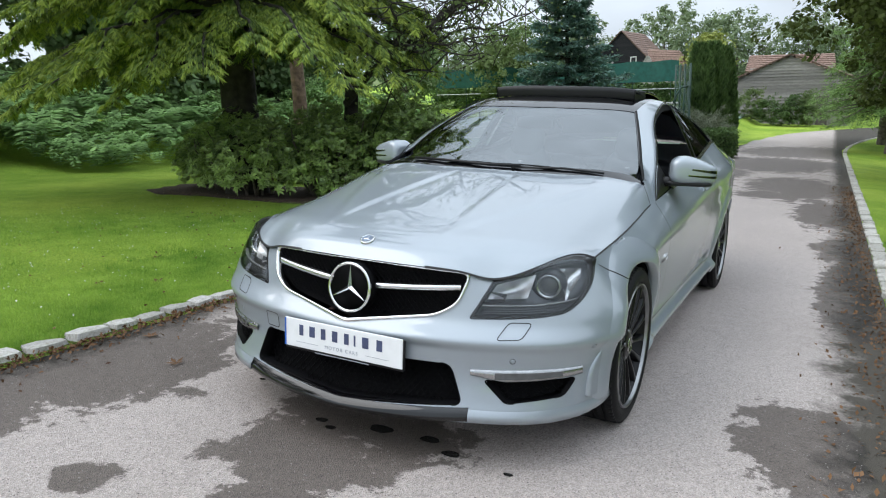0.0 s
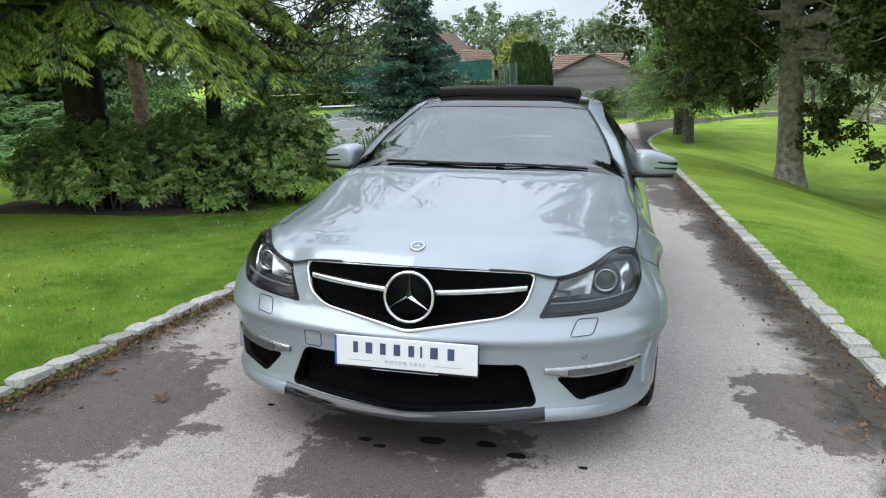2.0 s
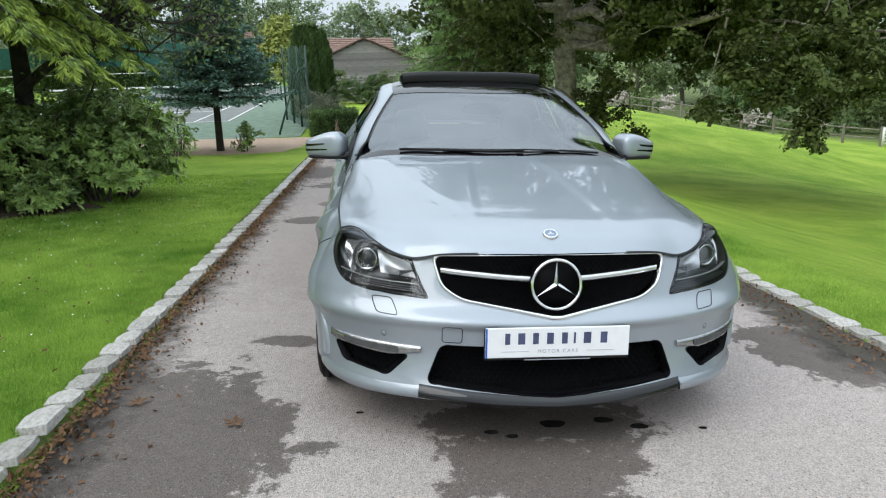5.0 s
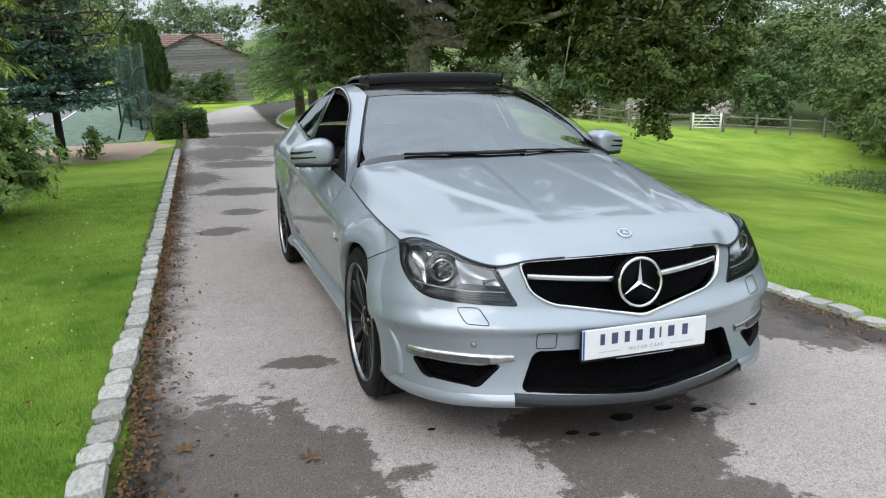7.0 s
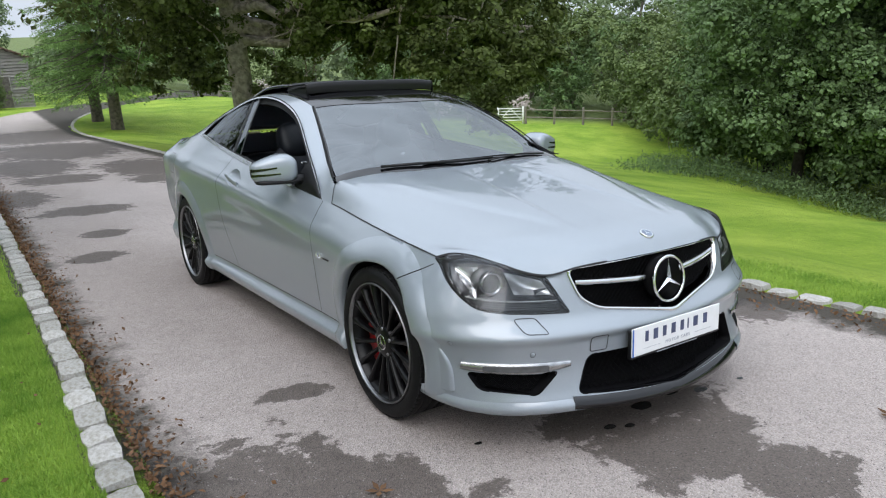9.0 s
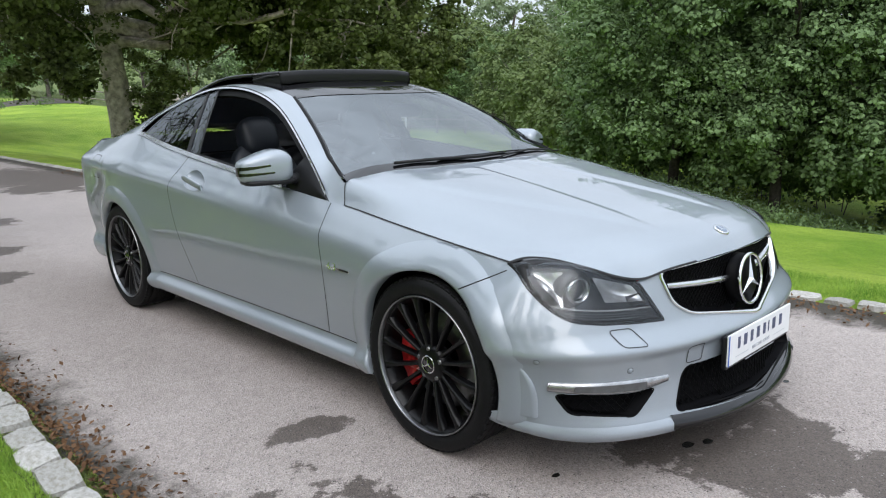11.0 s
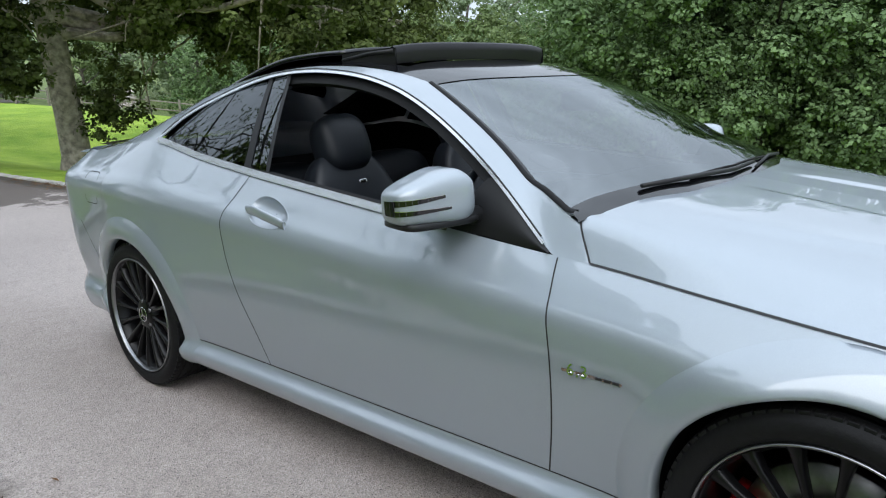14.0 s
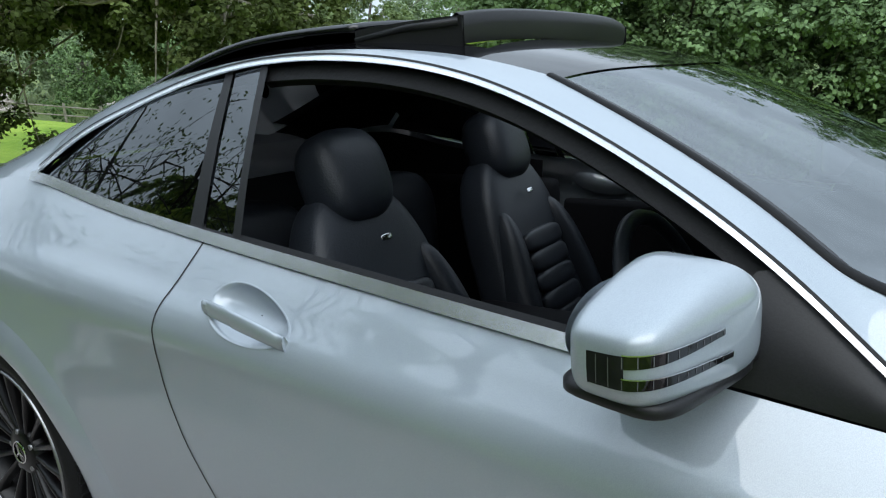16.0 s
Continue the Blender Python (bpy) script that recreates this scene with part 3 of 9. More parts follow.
def wrap_grid():
    """The lower body of one side (x > 0), nose to tail, as a grid of stations by levels."""
    th = np.linspace(0, math.pi / 2, 120)
    m = np.array([2.1, 2.1, 2.1, 2.1, 2.15, 2.1, 2.05, 2.0, 2.0])
    y0 = -0.30
    sx, sz = side_lines([y0])
    sy = np.full(9, y0)
    sy[8] = -0.316
    s, c = np.sin(th)[:, None], np.cos(th)[:, None]
    fx = sx[0] * s ** (2 / m)
    fy = sy - (sy - np.array(LEVEL_NOSE)) * np.maximum(c, 1e-9) ** (2 / m)
    fz = np.repeat(np.array(LEVEL_Z_FRONT)[None], len(th), 0)
    w = smooth01(fx[:, 8] / sx[0, 8], 0.50, 1.0)
    fz[:, 8] = curve_fn([(0, 0.70), (0.30, 0.70), (0.42, 0.692), (0.508, 0.672), (0.585, 0.690), (0.645, 0.714), (0.70, 0.728), (0.776, 0.735)])(fx[:, 8])[:, 0]
    fz[:, 7] += 0.02 * w
    # the bumper's lower edge drops to a point in the middle of the car and lifts to the wheels
    fz[:, 0] += 0.018 * smooth01(fx[:, 0], 0.55, 0.85)
    ys = np.linspace(y0, 3.35, 320)[1:]
    qx, qz = side_lines(ys)
    qy = np.repeat(ys[:, None], 9, 1)
    tr = np.linspace(0, math.pi / 2, 70)[1:]
    bx, bz = qx[-1], qz[-1]
    n = 2.15
    rx = bx * np.maximum(np.cos(tr)[:, None], 0) ** (2 / n)
    ry = 3.35 + (np.array(LEVEL_TAIL) - 3.35) * np.sin(tr)[:, None] ** (2 / n)
    rz = np.repeat(bz[None], len(tr), 0)
    rz[:, 8] = bz[8] + (1.005 - bz[8]) * smooth01(1 - rx[:, 8] / bx[8], 0, 1)
    X, Y, Z = (np.concatenate(q) for q in ((fx, qx, rx), (fy, qy, ry), (fz, qz, rz)))
    # in between the levels: shape-preserving cubics
    lv = np.arange(9.0)
    fine = np.concatenate([np.linspace(k, k + 1, 9)[:-1] for k in range(8)] + [[8.0]])

    def between(A):
        d = np.diff(A, axis=1)
        g = np.zeros_like(A)
        prod = d[:, :-1] * d[:, 1:]
        g[:, 1:-1] = np.where(prod > 0, 2 * prod / (d[:, :-1] + d[:, 1:] + 1e-12 * np.sign(d[:, :-1] + d[:, 1:] + 1e-15)), 0)
        g[:, 0], g[:, -1] = d[:, 0], d[:, -1]
        i = np.minimum(fine.astype(int), 7)
        t = fine - i
        return (2 * t**3 - 3 * t**2 + 1) * A[:, i] + (t**3 - 2 * t**2 + t) * g[:, i] + (-2 * t**3 + 3 * t**2) * A[:, i + 1] + (t**3 - t**2) * g[:, i + 1]

    return np.stack([between(X), between(Y), between(Z)], -1)


WRAP = wrap_grid()
# fair the flank between sill and shoulder
mid_u, mid_v = np.where((WRAP[:, 30, 1] > -0.25) & (WRAP[:, 30, 1] < 3.3))[0], np.arange(26, WRAP.shape[1] - 2)
for _ in range(14):
    X = WRAP[..., 0]
    X[np.ix_(mid_u, mid_v)] = 0.5 * X[np.ix_(mid_u, mid_v)] + 0.25 * (X[np.ix_(mid_u, mid_v - 1)] + X[np.ix_(mid_u, mid_v + 1)])
    X[np.ix_(mid_u, mid_v)] = 0.5 * X[np.ix_(mid_u, mid_v)] + 0.25 * (X[np.ix_(mid_u - 1, mid_v)] + X[np.ix_(mid_u + 1, mid_v)])
tail_u = np.where(WRAP[:, 30, 1] > 2.95)[0]
tail_u, tail_v = tail_u[tail_u < WRAP.shape[0] - 6], np.arange(10, WRAP.shape[1] - 2)
for _ in range(12):
    for c in range(3):
        X = WRAP[..., c]
        X[np.ix_(tail_u, tail_v)] = 0.5 * X[np.ix_(tail_u, tail_v)] + 0.125 * (X[np.ix_(tail_u, tail_v - 1)] + X[np.ix_(tail_u, tail_v + 1)] + X[np.ix_(tail_u - 1, tail_v)] + X[np.ix_(tail_u + 1, tail_v)])
# the arches stand proud of the wings
for axle, proud in ((0.0, 0.005), (BASE, 0.006)):
    from_hub = np.hypot(WRAP[..., 1] - axle, WRAP[..., 2] - HUB_Z)
    WRAP[..., 0] += proud * (1 - smooth01(from_hub, 0.395, 0.480)) * (np.abs(WRAP[..., 0]) > 0.6) * smooth01(WRAP[..., 2], 0.2, 0.28)
# a fold along the flank: the panel turns in below it
below = CREASE(WRAP[..., 1])[..., 0] - WRAP[..., 2]
WRAP[..., 0] += 0.008 * np.clip(1 - np.abs(below) / 0.085, 0, 1) * smooth01(WRAP[..., 1], 0.5, 1.5) * (1 - smooth01(WRAP[..., 1], 3.0, 3.4))
NU, NV = WRAP.shape[:2]
WRAP_FACES = grid_faces(NU, NV)


# the front edge of the bonnet: over the grille, dipping at the lamp's inner corner, arching over the lamp
BONNET_RIM = curve_fn([(0, 0, -0.728, 0.709), (0.30, 0.235, -0.711, 0.707), (0.52, 0.405, -0.674, 0.697), (0.65, 0.508, -0.632, 0.678), (0.75, 0.585, -0.588, 0.696), (0.83, 0.645, -0.520, 0.724), (0.90, 0.700, -0.410, 0.747), (0.95, 0.735, -0.350, 0.747), (1.0, 0.775, -0.316, 0.735)])


def bonnet_grid(nu=110, nv=170):
    """Half of the bonnet: crowned, with a long fold that nears the middle towards the nose."""
    u, v = np.linspace(0, 1, nu)[:, None], np.linspace(0, 1, nv)[None, :]
    front = BONNET_RIM(u[:, 0])
    back = curve_fn([(0, 0, 0.50, 0.968), (0.4, 0.32, 0.52, 0.966), (0.75, 0.59, 0.575, 0.957), (0.85, 0.672, 0.598, 0.944), (0.92, 0.724, 0.615, 0.930), (1.0, 0.782, 0.557, 0.841)])(u[:, 0])
    t = v[..., None]
    G = front[:, None] * (1 - t) + back[:, None] * t
    # the side edge follows the wing's gap
    ye = G[-1, :, 1]
    edge = SHOULDER(ye)
    G[..., 0] += (edge[None, :, 0] - G[-1:, :, 0]) * u**2
    # centre line, rising fast behind the nose
    cl = curve_fn([(-0.728, 0.712), (-0.69, 0.750), (-0.62, 0.782), (-0.45, 0.822), (-0.15, 0.874), (0.2, 0.926), (0.5, 0.968)])(G[0, :, 1])[:, 0]
    s = np.abs(G[..., 0]) / edge[None, :, 0]
    ez = edge[None, :, 1]
    g = 0.30 * s**2 + 0.70 * s**4.5
    crown = cl[None] + (ez - cl[None]) * g
    # ahead of the side edge the rim falls to the front line
    w = smooth01(t[..., 0], 0.0, 0.16) ** 0.7
    zl = front[:, None, 2] * (1 - t[..., 0]) + back[:, None, 2] * t[..., 0]
    rim = front[:, 2][:, None] + (crown[:, :] - crown[:, :1])
    Z = rim * (1 - w) + crown * w
    # the rear edge lies on the foot of the screen
    Z = Z + (back[:, 2] - Z[:, -1])[:, None] * smooth01(t[..., 0], 0.30, 1.0)
    # a raised dome on each side: its inner edge runs nearly straight, its outer edge narrows to the nose
    yy, a = G[..., 1], np.abs(G[..., 0])
    inner = 0.210 - 0.090 * yy
    outer = curve_fn([(-0.75, 0.262), (-0.6, 0.275), (-0.404, 0.335), (-0.15, 0.435), (0.119, 0.535), (0.45, 0.60), (0.62, 0.62)])(yy)[..., 0]
    dome = smooth01(a - inner, -0.034, 0.016) * (1 - smooth01(a - outer, -0.050, 0.014))
    Z = Z + 0.0060 * dome * smooth01(yy, -0.70, -0.25) * (1 - smooth01(yy, 0.25, 0.47))
    G[..., 2] = Z
    return G


BONNET = bonnet_grid()


def top_z(x, y):
    """Greenhouse, roof and boot: height over the plan."""
    x, y = np.asarray(x, float), np.asarray(y, float)
    inside = (y > 0.66) & (y < 2.64)
    up, sh = UPPER(y), SHOULDER(y)
    ex = np.where(inside, up[..., 0], sh[..., 0])
    ez = np.where(inside, up[..., 1], sh[..., 1])
    s = np.clip(np.abs(x) / ex, 0, 1)
    zc = ROOF(y)[..., 0]
    soft = smooth01(y, 2.5, 3.1)
    q = 0.26 + 0.05 * soft + 0.26 * (1 - smooth01(y, 1.0, 1.5))
    g = q * s**2 + (1 - q) * s**5
    return zc + (ez - zc) * g, ex


def top_patch(y0, y1, edge0, edge1, ny, nx):
    """A piece of the top between two lines x = edge0(y) and x = edge1(y), x running outward."""
    y = np.linspace(y0, y1, ny)[:, None]
    a, b = edge0(y), edge1(y)
    x = a + (b - a) * np.linspace(0, 1, nx)[None, :]
    yy = np.repeat(y, nx, 1)
    z, _ = top_z(x, yy)
    return np.stack([x, yy, z], -1)


def mirrored(verts, faces):
    """Both sides of a half (verts, faces)."""
    v = np.asarray(verts, float)
    f = np.asarray(faces)
    k = len(v)
    return np.concatenate([v, v * (-1, 1, 1)]), np.concatenate([f, f[:, ::-1] + k])


BOTH = mirrored(WRAP.reshape(-1, 3), WRAP_FACES)
# the strip between the nose and the bonnet's front edge, where the lamps reach up
rim_u = np.linspace(0.60, 1.0, 40)
rim_p = BONNET_RIM(rim_u)
top_line = WRAP[:121, -1]
order = np.argsort(top_line[:, 0])
low_p = np.stack([rim_p[:, 0], np.interp(rim_p[:, 0], top_line[order, 0], top_line[order, 1]), np.interp(rim_p[:, 0], top_line[order, 0], top_line[order, 2])], -1)
strip_g = np.stack([low_p * (1 - k) + rim_p * k + np.array([0, 0, 0.006]) * math.sin(math.pi * k) for k in np.linspace(0, 1, 6)], 1)
STRIP = mirrored(strip_g.reshape(-1, 3), grid_faces(40, 6))
NOSE = np.concatenate([BOTH[0], STRIP[0]]), np.concatenate([BOTH[1], STRIP[1] + len(BOTH[0])])
NOSE_TREE = BVHTree.FromPolygons([tuple(p) for p in NOSE[0]], [tuple(int(i) for i in f) for f in NOSE[1]])
WRAP_TREE = BVHTree.FromPolygons([tuple(p) for p in BOTH[0]], [tuple(int(i) for i in f) for f in BOTH[1]])


def on_front(x, z, lift=0.0):
    """The place on nose or bumper seen straight from the front."""
    p, n, _, _ = NOSE_TREE.ray_cast(Vector((x, -3, z)), Vector((0, 1, 0)))
    if p is None or p.y > -0.15:
        p, n, _, _ = NOSE_TREE.find_nearest(Vector((x, -0.72 + 0.66 * abs(x) ** 2, z)))
    if n.y > 0:
        n = -n
    return p + n * lift, n


def on_side(y, z, side=-1, lift=0.0):
    """The place on the flank seen straight from the side."""
    p, n, _, _ = WRAP_TREE.ray_cast(Vector((3 * side, y, z)), Vector((-side, 0, 0)))
    if p is None:
        p, n, _, _ = WRAP_TREE.find_nearest(Vector((0.9 * side, y, z)))
    if n.x * side < 0:
        n = -n
    return p + n * lift, n


def inside_poly(px, py, poly):
    """Which points lie inside a closed outline."""
    inside = np.zeros(px.shape, bool)
    k = len(poly)
    for i in range(k):
        (x1, y1), (x2, y2) = poly[i], poly[(i + 1) % k]
        if y1 == y2:
            continue
        cross = ((y1 > py) != (y2 > py)) & (px < (x2 - x1) * (py - y1) / (y2 - y1) + x1)
        inside ^= cross
    return inside


def near_poly(px, py, poly):
    """The nearest place on a closed outline."""
    best = np.full(px.shape, 1e9)
    bx, by = px.copy(), py.copy()
    k = len(poly)
    for i in range(k):
        (x1, y1), (x2, y2) = poly[i], poly[(i + 1) % k]
        dx, dy = x2 - x1, y2 - y1
        t = np.clip(((px - x1) * dx + (py - y1) * dy) / (dx * dx + dy * dy + 1e-12), 0, 1)
        qx, qy = x1 + t * dx, y1 + t * dy
        d = np.hypot(px - qx, py - qy)
        hit = d < best
        best, bx, by = np.where(hit, d, best), np.where(hit, qx, bx), np.where(hit, qy, by)
    return best, bx, by


def rounded(poly, r=0.02, k=5):
    """An outline with its corners rounded."""
    out = []
    p = [Vector(q) for q in poly]
    for i, c in enumerate(p):
        a, b = p[i - 1], p[(i + 1) % len(p)]
        ra = min(r, (a - c).length * 0.45, (b - c).length * 0.45)
        s, e = c + (a - c).normalized() * ra, c + (b - c).normalized() * ra
        for j in range(k + 1):
            t = j / k
            out.append(tuple(s * (1 - t) ** 2 + c * 2 * t * (1 - t) + e * t * t))
    return out


# outlines of the openings in the nose, seen from the front (x, z), for the side x > 0 or across the middle
GRILLE = rounded([(-0.428, 0.690), (-0.2, 0.700), (0.2, 0.700), (0.428, 0.690), (0.400, 0.590), (0.335, 0.548), (0.0, 0.493), (-0.335, 0.548), (-0.400, 0.590)], 0.03)
LAMP = rounded([(0.449, 0.541), (0.476, 0.596), (0.506, 0.672), (0.545, 0.682), (0.585, 0.693), (0.645, 0.725), (0.700, 0.749), (0.735, 0.750), (0.777, 0.737), (0.794, 0.697), (0.801, 0.665), (0.795, 0.632), (0.783, 0.606), (0.763, 0.581), (0.736, 0.567), (0.669, 0.556), (0.569, 0.548)], 0.015)
INTAKE = rounded([(-0.408, 0.385), (0.408, 0.385), (0.462, 0.243), (0.0, 0.205), (-0.462, 0.243)], 0.03)
VENT = rounded([(0.520, 0.335), (0.795, 0.340), (0.765, 0.272), (0.600, 0.252)], 0.02)


def dish_at(r, w):
    """The dish behind a door handle: its outline at r = 1, as y and z."""
    y, z = 0.108 * r * math.cos(w), 0.043 * r * math.sin(w) * (1 + 0.18 * math.cos(w))
    return 1.757 + y, 0.866 + z + 0.15 * y


DISH = [dish_at(1.0, w) for w in np.linspace(0, 2 * math.pi, 49)[:-1]]


def cut_wrap():
    """The lower body with its openings, and each face's panel."""
    v = BOTH[0].copy()
    f = BOTH[1]
    keep = np.ones(len(f), bool)
    cen = v[f].mean(1)

    def hole(poly, a, b, near):
        sel = inside_poly(cen[:, a], cen[:, b], poly) & near(cen)
        keep[sel] = False
        gone, left = np.unique(f[sel]), np.unique(f[keep & near(cen)])
        rim = np.intersect1d(gone, left)
        _, qx, qy = near_poly(v[rim, a], v[rim, b], poly)
        v[rim, a], v[rim, b] = qx, qy
        if a == 0:
            for i in rim:
                v[i, 1] = on_front(float(v[i, 0]), float(v[i, 2]))[0].y
        else:
            for i in rim:
                v[i, 0] = on_side(float(v[i, 1]), float(v[i, 2]), math.copysign(1, v[i, 0]))[0].x

    front = lambda c: c[:, 1] < -0.25
    mir = lambda poly: [(-x, z) for x, z in poly]
    hole(GRILLE, 0, 2, front)
    hole(INTAKE, 0, 2, front)
    for poly in (LAMP, VENT):
        hole(poly, 0, 2, front)
        hole(mir(poly), 0, 2, front)
    for side in (1, -1):
        for y in (0.0, REAR_AXLE):
            ring = [(y + ARCH_R * math.cos(a), HUB_Z + 0.004 + ARCH_R * math.sin(a)) for a in np.linspace(0, 2 * math.pi, 65)[:-1]]
            hole(ring, 1, 2, lambda c: (c[:, 0] * side > 0.5) & (c[:, 1] > -0.6))
        hole(DISH, 1, 2, lambda c: c[:, 0] * side > 0.5)
    return v, f[keep]


CUT_V, CUT_F = cut_wrap()


def door_front(z):
    return curve_fn([(0.2, 0.655), (0.28, 0.642), (0.45, 0.616), (0.60, 0.610), (0.75, 0.624), (0.85, 0.645), (1.0, 0.66)])(z)[..., 0]


def door_rear(z):
    z = np.asarray(z, float)
    return 1.872 + curve_fn([(0.28, -0.03), (0.34, -0.01), (0.45, 0.035), (0.60, 0.105), (0.72, 0.137), (0.85, 0.130), (0.93, 0.105), (1.0, 0.085)])(z)[..., 0]


def bumper_rear_edge(z):
    """Where the front bumper meets the wing, as y."""
    return -0.235 - 0.02 * np.asarray(z)


cen = CUT_V[CUT_F].mean(1)
cy, cz, cx = cen[:, 1], cen[:, 2], cen[:, 0]
is_bumper = (cy < -0.28) & (cz < 0.60 + 0.0 * cy) | (cy < -0.30) | (cy < 0) & (cz < 0.60)
is_sill = (cz < 0.292) & (cy > 0.2) & (cy < 2.5)
is_door = (cy > door_front(cz)) & (cy < door_rear(cz)) & ~is_sill
is_rear = (cy > 3.0) & (cz < 0.70) | (cy > 3.78)
is_wing = (cy < 1.2) & ~is_door & ~is_sill & ~is_bumper


def panel(name, mask, label=""):
    used, inv = np.unique(CUT_F[mask], return_inverse=True)
    me = quick_mesh(name, CUT_V[used], outward(CUT_V[used], inv.reshape(-1, 4)), PAINT, True)
    return part(name, me, car, label)


front_bumper = panel("front_bumper", is_bumper)
rear_bumper = panel("rear_bumper", is_rear)
door_panels = {}
for side in (-1, 1):
    s = cx * side > 0
    panel("front_wing", is_wing & s)
    door_panels[side] = panel("door", is_door & s)
    panel("side_sill", is_sill & s & ~is_rear)
    panel("rear_wing", s & ~is_wing & ~is_door & ~is_sill & ~is_bumper & ~is_rear)
bv, bf = mirrored(BONNET.reshape(-1, 3), grid_faces(*BONNET.shape[:2], flip=True))
bonnet = part("bonnet", quick_mesh("bonnet", bv, outward(bv, bf), PAINT, True), car)



def screen_side(y):
    """Height of the lower side edge of the windscreen."""
    return 0.930 + (np.asarray(y, float) - 0.615) * 0.49


def screen_grid(lift=0.0, n=40, u0=0.0, u1=1.0, v0=0.0, v1=1.0):
    """Half of the windscreen, or a part of it."""
    u, v = np.linspace(u0, u1, n)[:, None], np.linspace(v0, v1, n)[None, :]
    x = u * (0.738 - 0.225 * v)
    ylo, yhi = 0.46 + 0.155 * u**2.2, 1.205 + 0.095 * u**2.2
    y = ylo + (yhi - ylo) * v
    z, _ = top_z(x, y)
    low = ROOF(y)[..., 0] - (ROOF(y)[..., 0] - screen_side(y)) * (x / 0.738) ** 3
    k = smooth01(y, 0.58, 0.80)
    z = low * (1 - k) + z * k
    return np.stack([x, y, z + lift], -1)


# ---- the car's parts ----
def both(name, grid, mat, flip=False, parent=None, label=""):
    """A half grid and its mirror image as one part."""
    v, f = mirrored(grid.reshape(-1, 3), grid_faces(*grid.shape[:2], flip=flip))
    return part(name, quick_mesh(name, v, outward(v, f), mat, True), parent or car, label)


def one_side(name, grid, side, mat, parent=None, label="", flip=False):
    v = grid.reshape(-1, 3) * (side, 1, 1)
    return part(name, quick_mesh(name, v, outward(v, grid_faces(*grid.shape[:2], flip=flip)), mat, True), parent or car, label)


def ribbon(pts, normals, width, lift=0.0008, taper=False):
    """A thin strip along a line on a surface."""
    p = [Vector(q) for q in pts]
    verts, faces = [], []
    for i, q in enumerate(p):
        d = (p[min(i + 1, len(p) - 1)] - p[max(i - 1, 0)]).normalized()
        a = d.cross(normals[i]).normalized() * width / 2
        up = Vector(normals[i]) * lift
        verts += [q + a + up, q - a + up]
    for i in range(len(p) - 1):
        faces.append((2 * i, 2 * i + 1, 2 * i + 3, 2 * i + 2))
    return verts, faces


def super_blob(center, radii, e1=0.5, e2=0.5, nu=28, nv=20, m=None, shape=None):
    """A rounded block (superellipsoid) as (verts, faces); shape may bend its unit form."""
    u = np.linspace(-math.pi, math.pi, nu, endpoint=False)[:, None]
    v = np.linspace(-math.pi / 2, math.pi / 2, nv)[None, :]
    pw = lambda a, e: np.sign(a) * np.abs(a) ** e
    P = np.stack(np.broadcast_arrays(pw(np.cos(v), e1) * pw(np.cos(u), e2), pw(np.cos(v), e1) * pw(np.sin(u), e2), pw(np.sin(v), e1) + 0 * u), -1)
    if shape:
        P = shape(P)
    P = P * np.array(radii)
    verts = [Vector(q) for q in P.reshape(-1, 3)]
    if m is not None:
        verts = [m @ q for q in verts]
    verts = [q + Vector(center) for q in verts]
    faces = [(i * nv + j, ((i + 1) % nu) * nv + j, ((i + 1) % nu) * nv + j + 1, i * nv + j + 1) for i in range(nu) for j in range(nv - 1)]
    return verts, faces


def ring_outline(poly, to3d, inner, outer, lift, depth=0.0):
    """A frame along a closed outline (a, b): from `inner` inside to `outer` outside it, raised by lift, with a rounded face."""
    k = len(poly)
    area = sum(poly[i][0] * poly[(i + 1) % k][1] - poly[(i + 1) % k][0] * poly[i][1] for i in range(k))
    sgn = 1 if area > 0 else -1
    rows = []
    for off, up in ((-inner, -depth), (-inner, lift * 0.6), (-inner * 0.5 + outer * 0.5 - 0.0, lift), (outer, lift * 0.6), (outer, -depth)):
        row = []
        for i in range(k):
            a, b = Vector(poly[i - 1]), Vector(poly[(i + 1) % k])
            t = (b - a).normalized()
            nx, ny = t.y * sgn, -t.x * sgn
            row.append(to3d(poly[i][0] + nx * off, poly[i][1] + ny * off, up))
        rows.append(row)
    verts = [q for row in rows for q in row]
    faces = [(r * k + i, r * k + (i + 1) % k, (r + 1) * k + (i + 1) % k, (r + 1) * k + i) for r in range(4) for i in range(k)]
    return verts, faces


front3 = lambda x, z, up=0.0: on_front(x, z, up)[0]

# greenhouse: pillars, roof sides, glass roof
rail_in = lambda y: np.where(y < 1.30, 0.736 - 0.328 * (y - 0.615), np.where(y < 2.5, 0.511, 0.511 + 0.06 * smooth01(y, 2.5, 3.2)))
rail_out = lambda y: UPPER(y)[..., 0]
roof_side = top_patch(0.66, 2.64, rail_in, rail_out, 150, 14)
lean_in = roof_side[:, :1, 1]
roof_side[..., 2] += (screen_side(lean_in) - roof_side[:, :1, 2]) * (1 - smooth01(lean_in, 0.74, 0.86)) * (1 - np.linspace(0, 1, 14)[None, :]) ** 1.3
foot = np.zeros((8, 14, 3))
for j, s in enumerate(np.linspace(0, 1, 14)):
    a = Vector([float(np.interp(100 + 9 * s, np.arange(100, 110), BONNET[100:, -1, c])) for c in range(3)])
    b = Vector(roof_side[0, j])
    for i in range(8):
        foot[i, j] = a.lerp(b, i / 7)
# its foot runs on under the bonnet
tuck = foot[:1] + np.array([-0.016, -0.045, -0.022])
side_frame = np.concatenate([tuck, foot[:-1], roof_side])
